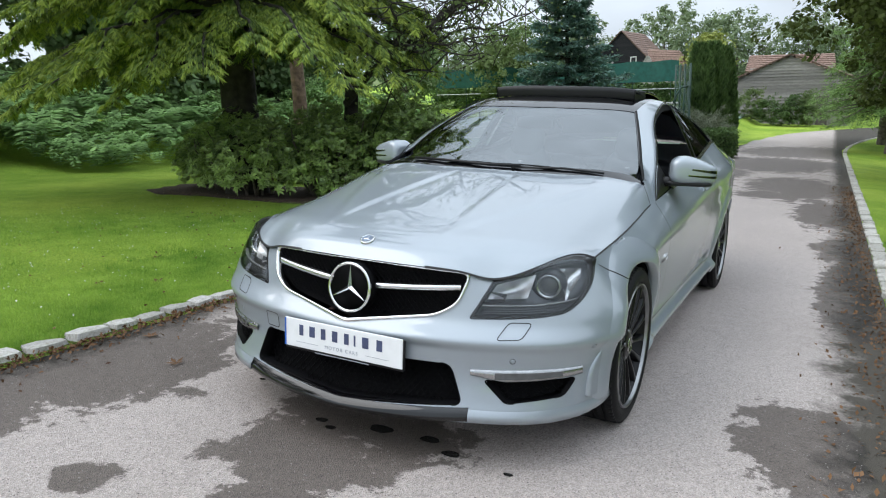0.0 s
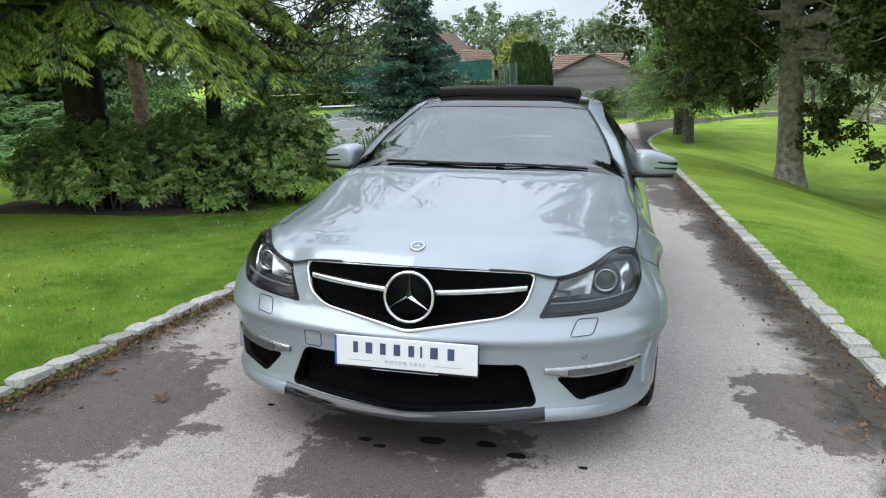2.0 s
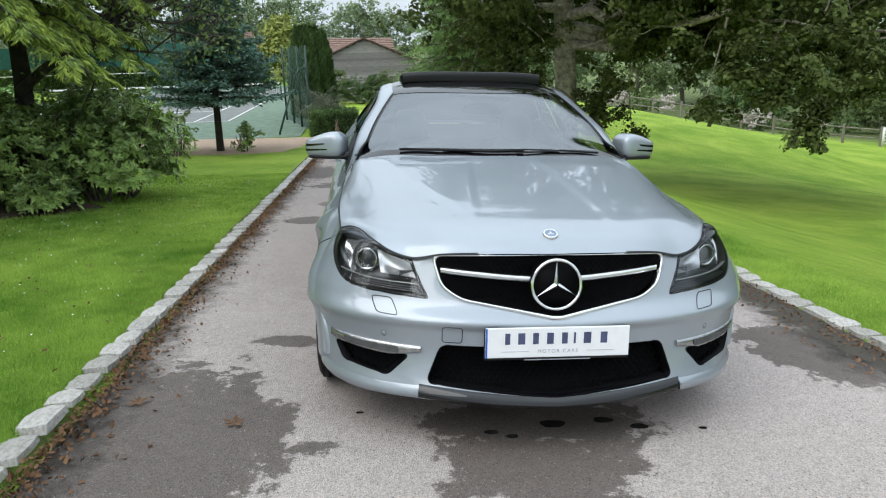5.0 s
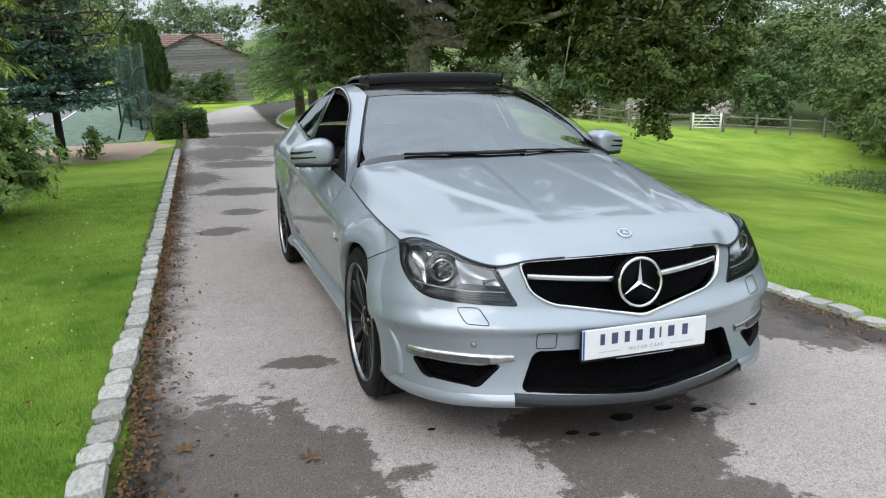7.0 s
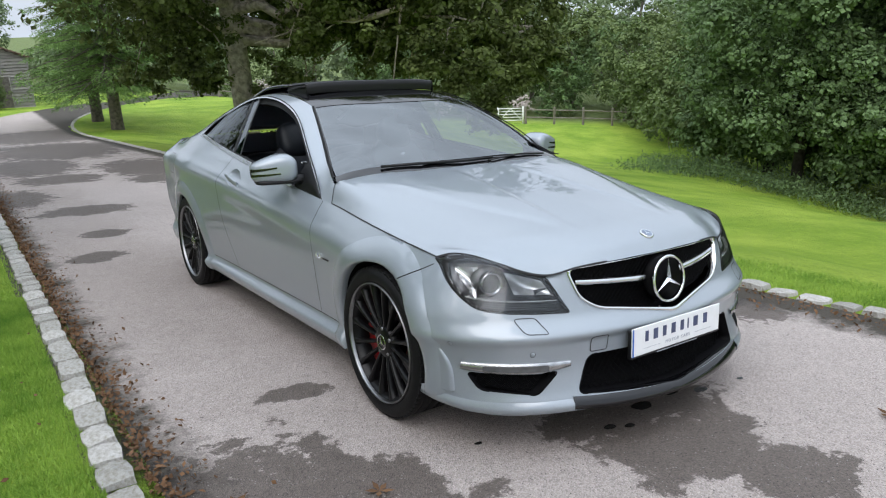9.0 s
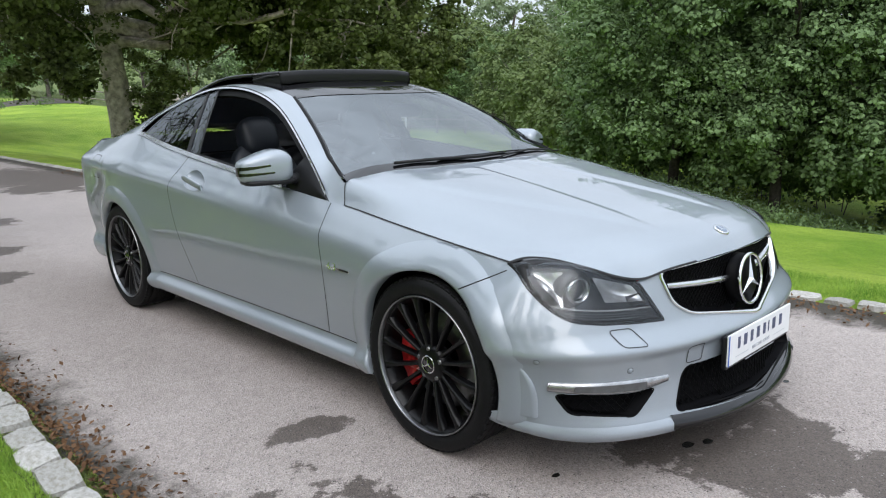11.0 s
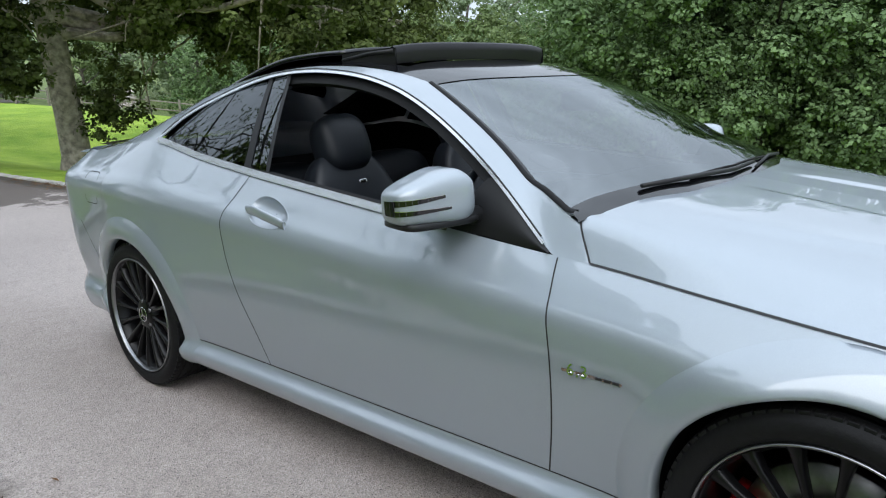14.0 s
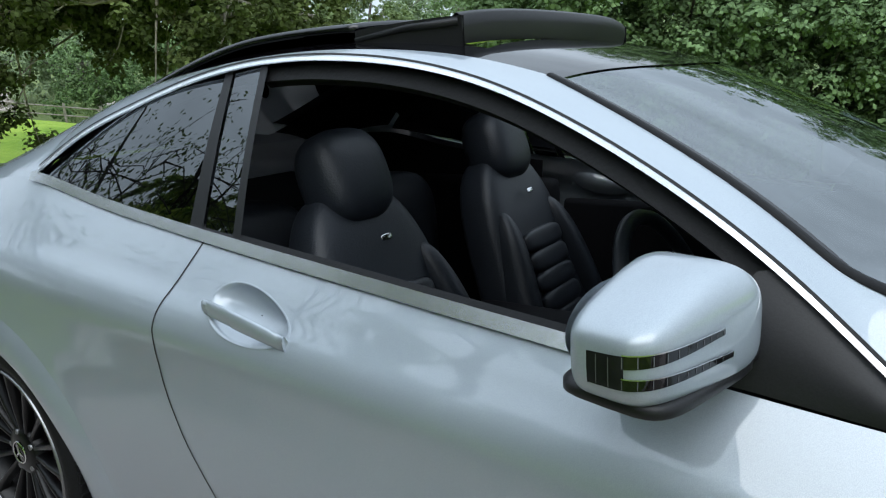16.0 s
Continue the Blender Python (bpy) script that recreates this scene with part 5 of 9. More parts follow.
for side in (-1, 1):
    poly = [(side * x, z) for x, z in LAMP]
    lamp = part("headlamp", lamp_surface(LAMP, side, 20, 0.085, -0.002), car, "clear projector headlamp with dark housing", LAMP_DARK)
    part("seal", ring_outline(poly, front3, 0.012, 0.001, 0.002, 0.004), lamp, "black edge seal", BLACK_PLASTIC)
    lv, lf = lamp_surface(LAMP, side, 14, 0.0, 0.002)
    part("lens", (lv, outward(lv, lf, (0, 0.6, 0.55), 0.5).tolist()), lamp, "clear cover", LENS).visible_shadow = False
    # projector in its chrome ring
    pc = Vector((side * 0.668, -0.503, 0.652))
    bowl = part("projector", lathe([(0.030, 0.006), (0.034, -0.010), (0.0385, -0.016), (0.0435, -0.014), (0.046, -0.004), (0.046, 0.03), (0.056, 0.034), (0.058, 0.05)], 44, "y"), lamp, "chrome-ringed projector", CHROME)
    bowl.matrix_local = Matrix.Translation(pc) @ pose(0, 0, 0, 0, 0, side * 16)
    part("bulb_lens", super_blob((0, 0.004, 0), (0.034, 0.015, 0.034), 1, 1), bowl, "glass projector lens", simple("projector_glass", (0.05, 0.052, 0.055), 0.04, 0.0, 1.0))
    part("collar", lathe([(0.047, 0.0), (0.062, 0.006), (0.066, 0.03), (0.064, 0.06)], 40, "y"), bowl, "dark collar", LAMP_DARK)
    # bright outer reflector, inner shelf, strip of lights along the foot
    part("reflector", pan_grid(side, [(0.768, 0.722), (0.775, 0.690), (0.748, 0.612), (0.712, 0.722)], 14, 10, 0.026, 0.018), lamp, "bright reflector bowl", REFLECTOR)
    part("inner_pan", pan_grid(side, [(0.520, 0.664), (0.640, 0.700), (0.628, 0.622), (0.500, 0.612)], 14, 10, 0.020, 0.022), lamp, "grey ribbed pan", simple("lamp_pan", (0.62, 0.63, 0.64), 0.3, 0.8))
    part("corner_bowl", pan_grid(side, [(0.495, 0.640), (0.560, 0.634), (0.560, 0.606), (0.488, 0.602)], 10, 8, 0.016, 0.02), lamp, "", LAMP_DARK)
    strip = lambda t: (0.486 + (0.775 - 0.486) * t, 0.592 + 0.012 * t + 0.018 * t**4)
    v, f = [], []
    for t in np.linspace(0, 1, 30):
        x, z = strip(t)
        p, n = on_front(side * x, z)
        q, _ = on_front(side * x, z - 0.0045)
        v += [p - n * 0.022, p - n * 0.008, q - n * 0.007, q - n * 0.022]
    f = [(i * 4 + j, i * 4 + j + 1, i * 4 + j + 5, i * 4 + j + 4) for i in range(29) for j in range(3)]
    part("light_guide", (v, f), lamp, "bright light guide", LED_STRIP)
    for row in range(3):
        v = []
        for t in np.linspace(0.02, 0.84 + 0.04 * row, 26):
            x, z = strip(t)
            z -= 0.0105 + 0.0075 * row
            p, n = on_front(side * x, z)
            q, _ = on_front(side * x, z - 0.004)
            v += [p - n * 0.022, p - n * 0.010, q - n * 0.010]
        f = [(i * 3 + j, i * 3 + j + 1, i * 3 + j + 4, i * 3 + j + 3) for i in range(25) for j in range(2)]
        part("lamp_rib", (v, f), lamp, "", LAMP_DARK)

# ---- wheels ----
WHEEL_BOLTS = []
FLARE = ((-0.005, -0.03), (-0.004, 0.009), (0.004, 0.0135), (0.020, 0.0145), (0.045, 0.0125), (0.066, 0.0085), (0.082, 0.0035), (0.090, 0.0006), (0.096, -0.0012))


def wheel_parts():
    """Meshes of one wheel, its outer face towards +x at x = 0."""
    tyre = [(0.250, -0.020), (0.256, -0.006), (0.272, 0.004), (0.292, 0.006), (0.308, 0.000), (0.317, -0.012)]
    for a, b in ((-0.014, -0.045), (-0.053, -0.090), (-0.098, -0.138), (-0.146, -0.185), (-0.193, -0.222)):
        tyre += [(0.3235 if a != -0.014 else 0.319, a), (0.325, (a + b) / 2), (0.3235, b), (0.3165, b - 0.001), (0.3165, b - 0.007)]
    tyre = tyre[:-2] + [(0.312, -0.232), (0.290, -0.240), (0.256, -0.232), (0.250, -0.215)]
    t = lathe(tyre, 72, "x")
    # tread blocks across the shoulder
    cuts = []
    for k in range(72):
        w = 2 * math.pi * k / 72
        r = pose(0, 0, 0, math.degrees(w), 0, 0)
        cuts.append(box(-0.024, 0, 0.3178, 0.030, 0.021, 0.010, 0.0015, r))
    rim = lathe([(0.248, -0.012), (0.240, -0.020), (0.234, -0.045), (0.222, -0.075), (0.220, -0.20), (0.240, -0.225)], 72, "x")
    lip = lathe([(0.2485, -0.014), (0.2515, -0.001), (0.2540, 0.0040), (0.2570, 0.0030), (0.2588, -0.003), (0.2588, -0.010)], 96, "x")
    spokes = []
    for k in range(16):
        a = 2 * math.pi * (k + 0.5) / 16
        rot = pose(0, 0, 0, math.degrees(a), 0, 0)
        v = []
        for r, x, wd, dp in ((0.052, -0.030, 0.0075, 0.030), (0.085, -0.026, 0.0062, 0.028), (0.14, -0.019, 0.0064, 0.026), (0.20, -0.014, 0.0085, 0.026), (0.232, -0.013, 0.0125, 0.028), (0.2455, -0.013, 0.018, 0.028)):
            v += [(x - dp, -wd * 1.25, r), (x - 0.004, -wd, r), (x, -wd * 0.55, r), (x, wd * 0.55, r), (x - 0.004, wd, r), (x - dp, wd * 1.25, r)]
        f = [(i * 6 + q, i * 6 + q + 1, i * 6 + q + 7, i * 6 + q + 6) for i in range(5) for q in range(5)]
        spokes.append(([rot @ Vector(q) for q in v], f))
    hub = lathe([(0.034, -0.020), (0.050, -0.022), (0.062, -0.026), (0.072, -0.034), (0.074, -0.07)], 48, "x")
    bolts = []
    for k in range(5):
        a = 2 * math.pi * k / 5
        v, f = lathe([(0.0004, 0.0015), (0.008, 0.0015), (0.0095, -0.004)], 12, "x")
        bolts.append(([Vector(q) + Vector((-0.024, 0.056 * math.sin(a), 0.056 * math.cos(a))) for q in v], f))
    cap = lathe([(0.0004, -0.018), (0.030, -0.018), (0.034, -0.022)], 36, "x")
    ring = lathe([(0.0295, -0.0175), (0.0315, -0.0155), (0.0335, -0.018)], 40, "x")
    sv, sf = star_mesh(0.029, 0.006)
    star = [(-0.0165 - 0.4 * y, x, z) for x, y, z in sv], sf
    disc = lathe([(0.075, -0.105), (0.080, -0.098), (0.178, -0.098), (0.180, -0.102), (0.180, -0.126), (0.075, -0.126)], 64, "x")
    WHEEL_BOLTS.extend(bolts)
    return {"tyre": (joined(t, *cuts), RUBBER), "rim": (joined(rim, *spokes, hub), RIM_BLACK), "rim_lip": (lip, RIM_LIP), "centre_cap": (joined(cap), GLOSS_BLACK), "cap_star": (joined(ring, star), CHROME), "brake_disc": (disc, DISC)}


WHEEL = {n: mesh_of(n, d[0], d[1], m) for n, (d, m) in wheel_parts().items()}
BOLTS = [mesh_of("bolt", v, f, DISC) for v, f in WHEEL_BOLTS]
for y, out in ((0.0, 0.880), (REAR_AXLE, 0.880)):
    for side in (-1, 1):
        wheel = new("wheel")
        wheel.parent = car
        wheel.matrix_local = pose(side * out, y, HUB_Z + 0.003, 8 if y else 3, 0, 0 if side > 0 else 180)
        tagged(wheel, "black multi-spoke alloy with silver rim edge")
        for n, me in WHEEL.items():
            part(n, me, wheel)
        for me in BOLTS:
            part("bolt", me, wheel)
        # caliper on the rear side of a front wheel, on the front side of a rear one
        rot0 = 90 if y == 0 else -90
        v, f = [], []
        for i, a in enumerate(np.linspace(-32, 32, 15)):
            w = radians(a)
            for r, x in ((0.118, -0.070), (0.150, -0.064), (0.196, -0.066), (0.205, -0.085), (0.205, -0.14), (0.118, -0.14)):
                bulge = 0.004 * (1 if i % 4 in (1, 2) else 0)
                v.append((x + bulge, r * math.sin(w), r * math.cos(w)))
        f = [(i * 6 + q, i * 6 + (q + 1) % 6, (i + 1) * 6 + (q + 1) % 6, (i + 1) * 6 + q) for i in range(14) for q in range(6)]
        f += [tuple(range(6)), tuple(14 * 6 + q for q in range(6))]
        cal = part("brake_caliper", (v, f), wheel, "red brake caliper", CALIPER)
        cal.matrix_local = pose(0, 0, 0, -(rot0 - 8) if side > 0 else (rot0 + 8), 0, 0)
        # arch lining and a rounded arch edge
        a = np.linspace(-0.18, math.pi + 0.18, 50)
        v, f = [], []
        for w in a:
            for r, x in ((ARCH_R - 0.003, 0.862), (ARCH_R + 0.005, 0.80), (ARCH_R + 0.005, 0.55), (0.12, 0.55)):
                v.append((side * x, y + r * math.cos(w), HUB_Z + 0.004 + r * math.sin(w)))
        f = [(i * 4 + q, i * 4 + q + 1, i * 4 + q + 5, i * 4 + q + 4) for i in range(49) for q in range(3)]
        part("arch_liner", (v, f), car, "black wheel-arch lining", CABIN)
        # the flare round the arch: it stands proud and ends in a crisp edge on the wing
        ring = [w for w in np.linspace(-0.40, math.pi + 0.40, 90) if HUB_Z + ARCH_R * math.sin(w) > 0.195]
        v = []
        for w in ring:
            for k, (dr, up) in enumerate(FLARE):
                if k == 0:
                    p = on_side(y + (ARCH_R - 0.004) * math.cos(w), HUB_Z + 0.004 + (ARCH_R - 0.004) * math.sin(w), side)[0] - Vector((side * 0.03, 0, 0))
                else:
                    p = on_side(y + (ARCH_R + dr) * math.cos(w), HUB_Z + 0.004 + (ARCH_R + dr) * math.sin(w), side)[0] + Vector((side * up * (0.8 if y else 1.0), 0, 0))
                v.append(p)
        m = len(FLARE)
        f = [(i * m + q, i * m + q + 1, i * m + m + q + 1, i * m + m + q) for i in range(len(ring) - 1) for q in range(m - 1)]
        part("arch_flare", quick_mesh("arch_flare", v, outward(v, f, (0, y, 0.55), 0.3), PAINT, True), car)
        if y == 0:
            # the joint of bumper and wing runs on across the flare
            line = []
            for t in np.linspace(0.35, 1.0, 12):
                q = on_side(-0.318 + 0.143 * t, 0.712 - 0.072 * t, side)[0]
                dr = math.hypot(q.y, q.z - HUB_Z - 0.004) - ARCH_R
                line.append(q + Vector((side * (np.interp(dr, [d for d, _ in FLARE], [u for _, u in FLARE]) + 0.0012), 0, 0)))
            part("shut_line", ribbon(line, [Vector((side, 0, 0))] * 12, 0.0042), car, "", GAP)

# ---- side glass and trim ----
def side_patch(ya, yb, lo=0.0, hi=1.0, ny=40, nz=14, push=0.0):
    """A piece of the side glass between belt and upper edge; ya and yb may lean: (at belt, at top)."""
    s = np.linspace(0, 1, ny)[:, None]
    t = np.linspace(lo, hi, nz)[None, :]
    y = (ya[0] + (yb[0] - ya[0]) * s) * (1 - t) + (ya[1] + (yb[1] - ya[1]) * s) * t
    b, u = SHOULDER(y), UPPER(y)
    x = b[..., 0] * (1 - t) + u[..., 0] * t + (0.006 + 0.014 * (1 - smooth01(y, 1.5, 2.0))) * np.sin(math.pi * t) * (1 - smooth01(y, 2.3, 2.64)) + push - 0.006
    z = b[..., 1] * (1 - t) + u[..., 1] * t
    return np.stack([x, y, z], -1)


def faired(g):
    """The same patch with its bulge as one quadratic surface, so that it mirrors evenly."""
    y, z = g[..., 1].ravel() - 2.3, g[..., 2].ravel() - 1.1
    A = np.stack([np.ones_like(y), y, z, y * z], -1)
    swell = -0.12 * y * y - 0.16 * z * z
    g = g.copy()
    g[..., 0] = (swell + A @ np.linalg.lstsq(A, g[..., 0].ravel() - swell, rcond=None)[0]).reshape(g.shape[:2])
    return g


frame_pts = lambda f, y0, y1, n, dx=0.0, dz=0.0: [Vector((f(np.array(y))[0] + dx, y, f(np.array(y))[1] + dz)) for y in np.linspace(y0, y1, n)]
for side in (-1, 1):
    flipx = lambda pts: [Vector((p.x * side, p.y, p.z)) for p in pts]
    one_side("quarter_window", faired(side_patch((2.035, 2.075), (2.635, 2.635))), side, TINT_GLASS, label="dark tinted quarter glass")
    one_side("door_pillar", side_patch((1.985, 2.045), (2.030, 2.070), ny=4, push=0.001), side, BLACK_PLASTIC, label="black pillar")
    one_side("door_pillar", faired(side_patch((1.885, 1.955), (1.978, 2.038), ny=6, push=-0.001)), side, TINT_GLASS, label="narrow fixed pane")
    one_side("pane_frame", side_patch((1.862, 1.935), (1.886, 1.957), ny=3, push=0.002), side, BLACK_PLASTIC)
    # mirror sail
    v, f = [], []
    for y in np.linspace(0.672, 0.985, 16):
        b, u = SHOULDER(np.array(y)), UPPER(np.array(y))
        top = min(1.0, (0.99 - y) / 0.10 + 0.0) if y > 0.89 else 1.0
        for t in np.linspace(0.02, 1, 6):
            tt = t * max(top, 0.05)
            v.append((side * (b[0] * (1 - tt) + u[0] * tt - 0.004 + 0.01 * math.sin(math.pi * tt)), y, b[1] * (1 - tt) + u[1] * tt))
    f = [(i * 6 + j, i * 6 + j + 1, i * 6 + j + 7, i * 6 + j + 6) for i in range(15) for j in range(5)]
    part("mirror_sail", (v, f), car, "black corner panel", BLACK_PLASTIC)
    # bright strips: belt and window arch
    belt = flipx(frame_pts(SHOULDER, 0.99, 2.645, 90, 0.004, 0.004))
    part("belt_trim", ribbon(belt, [Vector((side * 0.85, 0, 0.5)).normalized()] * 90, 0.025, 0.004), car, "bright belt strip", SATIN)
    arch = flipx(frame_pts(UPPER, 0.69, 2.635, 130, 0.003, 0.003))
    ns = [Vector((side * 0.80, -0.05, 0.55)).normalized()] * 130
    part("window_trim", ribbon(arch, ns, 0.008, 0.004), car, "bright window strip", SATIN)
    part("trim_edge", ribbon(flipx(frame_pts(UPPER, 0.70, 2.62, 130, 0.0005, 0.0115)), ns, 0.005, 0.003), car, "", GAP)
    part("window_seal", ribbon(flipx(frame_pts(UPPER, 0.78, 2.60, 130, -0.004, -0.022)), ns, 0.036, 0.001), car, "black rubber window seal", RUBBER)
    part("window_frame", tube(flipx(frame_pts(UPPER, 0.74, 1.95, 60, -0.022, -0.034)), 0.016, 8), car, "", RUBBER)
    part("belt_seal", ribbon(flipx(frame_pts(SHOULDER, 0.99, 2.03, 60, -0.010, 0.014)), [Vector((side * 0.4, 0, 0.9)).normalized()] * 60, 0.026, 0.0), car, "black window-slot seal", RUBBER)

    # door handle over a dished recess
    v, f = [], []
    for r in [1.10, 1.05] + list(np.linspace(1.0, 0.02, 14)):
        for w in np.linspace(0, 2 * math.pi, 49)[:-1]:
            p, n = on_side(*dish_at(r, w), side)[0], Vector((side * 0.975, 0, 0.22))
            v.append(p - n * (0.034 * max(0.0, 1 - r**2) ** 0.75 + (0.0006 if r > 1.08 else -0.0005 if r > 0.99 else 0.0)))
    f = [(i * 48 + k, i * 48 + (k + 1) % 48, (i + 1) * 48 + (k + 1) % 48, (i + 1) * 48 + k) for i in range(15) for k in range(48)]
    part("handle_recess", (v, outward(v, f).tolist()), door_panels[side], "dished recess behind the handle", PAINT)
    y0, y1 = 1.640, 1.872
    hz = lambda y: 0.852 + (y - 1.757) * 0.14
    v, f = [], []
    for i, t in enumerate(np.linspace(0, 1, 22)):
        y = y0 + (y1 - y0) * t
        out = 0.030 * math.sin(math.pi * (0.04 + 0.92 * t)) ** 0.6 - 0.004
        p, n = on_side(y, hz(y), side)
        hw = 0.0155 + 0.003 * math.sin(math.pi * t)
        for k in range(10):
            w = 2 * math.pi * k / 10
            v.append(p + n * (out + 0.010 * math.cos(w)) + Vector((0, 0, hw * math.sin(w))))
    f = [(i * 10 + k, i * 10 + (k + 1) % 10, (i + 1) * 10 + (k + 1) % 10, (i + 1) * 10 + k) for i in range(21) for k in range(10)]
    f += [tuple(range(10)), tuple(21 * 10 + k for k in range(10))]
    part("door_handle", (v, f), door_panels[side], "silver pull handle", PAINT)
    lock, ln = on_side(1.850, hz(1.850), side, 0.020)
    lk = part("lock_cap", lathe([(0.0005, 0.003), (0.010, 0.003), (0.012, 0.0)], 20, "x"), door_panels[side], "round lock cap", PAINT)
    lk.matrix_local = Matrix.Translation(lock) @ (pose(0, 0, 0, 0, 0, 0) if side > 0 else pose(0, 0, 0, 0, 0, 180))

    # mirror: a housing that is deep and tall towards the car and tapers to its outer end
    def mirror_shape(P):
        P = P.copy()
        x_ = P[:, :, 0]
        P[:, :, 2] = np.where(P[:, :, 2] > 0, P[:, :, 2] * (1.10 - 0.55 * smooth01(x_, -0.4, 1.1) - 0.16 * smooth01(-x_, 0.55, 1.0)), P[:, :, 2] * 0.90)
        P[:, :, 1] = P[:, :, 1] * (1 - 0.20 * P[:, :, 0]) * np.where(P[:, :, 1] > 0, 0.62, 1.0)
        return P

    mc = Vector((side * 0.894, 0.985, 0.982))
    sx = Matrix.Diagonal((side, 1, 1, 1))
    lean = pose(0, 0, 0, 0, 0, 14)
    mir = part("door_mirror", super_blob(mc, (0.116, 0.086, 0.072), 0.50, 0.45, 64, 40, sx @ lean, mirror_shape), car, "silver mirror with slotted indicator", PAINT)
    part("mirror_foot", super_blob(mc + Vector((-side * 0.020, -0.006, -0.060)), (0.118, 0.078, 0.014), 0.5, 0.42, 32, 12, sx @ lean), mir, "black lower shell", BLACK_PLASTIC)
    part("mirror_arm", tube([mc + Vector((-side * 0.02, -0.02, -0.058)), mc + Vector((-side * 0.09, -0.045, -0.052)), mc + Vector((-side * 0.135, -0.075, -0.060))], [0.014, 0.020, 0.030], 12), mir, "black arm", BLACK_PLASTIC)
    gv = [sx @ lean @ Vector((0.086 * math.cos(w), 0.058, 0.052 * math.sin(w) - 0.002)) + mc for w in np.linspace(0, 2 * math.pi, 33)[:-1]]
    part("mirror_glass", (gv, [tuple(range(32))]), mir, "mirror glass", CHROME, False)
    # the indicator: a dark block on the outer corner that runs out into two slots across the front
    tree = BVHTree.FromPolygons([v_.co[:] for v_ in mir.data.vertices], [tuple(p_.vertices) for p_ in mir.data.polygons])

    def on_mirror(w, z):
        d = Vector((side * math.cos(w), -math.sin(w), 0))
        p, n, _, _ = tree.ray_cast(Vector((mc.x, mc.y, mc.z + z)) + d * 0.4, -d)
        return p, (n if n.dot(d) > 0 else -n)

    def slot(w0, w1, low, high, lift, name, label, mat, parent):
        """A band on the housing between two edges low(t) and high(t)."""
        v = []
        for t in np.linspace(0, 1, 30):
            w = radians(w0 + (w1 - w0) * t)
            for z in (low(t), (low(t) + high(t)) / 2, high(t)):
                p, n = on_mirror(w, z)
                v.append(p + n * lift)
        return part(name, (v, [(i * 3 + k, i * 3 + k + 1, i * 3 + k + 4, i * 3 + k + 3) for i in range(29) for k in range(2)]), parent, label, mat)

    up_slot = lambda t: (-0.006 + 0.016 * t, 0.009 + 0.008 * t)
    low_slot = lambda t: (-0.030 + 0.010 * t, -0.017 + 0.003 * t)
    block = slot(-16, 6, lambda t: -0.031 + 0.001 * t, lambda t: 0.006 + 0.003 * t, 0.0012, "indicator", "dark ribbed indicator lens", simple("indicator_lens", (0.010, 0.010, 0.011), 0.15, spec=0.2), mir)
    for fn, w1 in ((up_slot, 82), (low_slot, 92)):
        slot(5, w1, lambda t: fn(t)[0], lambda t: fn(t)[1], 0.0012, "slot", "", GLOSS_BLACK, block)
        slot(5, w1, lambda t: fn(t)[1], lambda t: fn(t)[1] + 0.0014, 0.0016, "slot_edge", "", SATIN, block)
    for k in range(13):
        w = -10 + 7.5 * k
        for fn in ((lambda t: (-0.030, 0.006)),) if w < 5 else (up_slot, low_slot):
            t = max(0.0, (w - 5) / 82)
            if t < 0.95:
                slot(w, w + 0.5, lambda q: fn(t)[0] + 0.001, lambda q: fn(t)[1] - 0.001, 0.0017, "rib", "", CLEAR_GREY, block)

    # engine badge on the wing
    p, n = on_side(0.495, 0.606, side)
    bar_pts, bar_ns = zip(*[on_side(y, 0.604, side) for y in np.linspace(0.415, 0.575, 12)])
    wb = part("wing_badge", ribbon(bar_pts, bar_ns, 0.008, 0.003), car, "chrome engine badge", CHROME)
    lettering("6.3", 0.044, (p.x + side * 0.004, 0.53, 0.609), CHROME, wb, "lettering", (90, 0, 90 if side > 0 else -90), 1.1, 0.002)
    for y in (0.43, 0.452, 0.474):
        q, _ = on_side(y, 0.604, side)
        part("letter_bar", box(q.x + side * 0.004, y, 0.604, 0.002, 0.016, 0.006), wb, "", GAP, False)
    # tail lamp
    v, f = [], []
    for i, t in enumerate(np.linspace(0, 1, 20)):
        for j, s in enumerate(np.linspace(0, 1, 6)):
            y, z = 3.55 + 0.25 * t, 0.80 + (0.06 + 0.09 * t) * s
            q, n = on_side(y, z, side)
            v.append(q + n * 0.003)
    f = [(i * 6 + j, i * 6 + j + 1, i * 6 + j + 7, i * 6 + j + 6) for i in range(19) for j in range(5)]
    part("tail_lamp", (v, f), car, "red tail lamp", TAIL_RED)

# wipers at the foot of the screen
SCREEN_TREE = BVHTree.FromPolygons([tuple(q) for q in mirrored(sg.reshape(-1, 3), grid_faces(40, 40))[0]], [tuple(int(i) for i in q) for q in mirrored(sg.reshape(-1, 3), grid_faces(40, 40))[1]])


def on_screen(x, y, lift):
    p, n, _, _ = SCREEN_TREE.ray_cast(Vector((x, y, 3)), Vector((0, 0, -1)))
    if p is None:
        p, n, _, _ = SCREEN_TREE.find_nearest(Vector((x, y, 1.0)))
    if n.z < 0:
        n = -n
    return p + n * lift


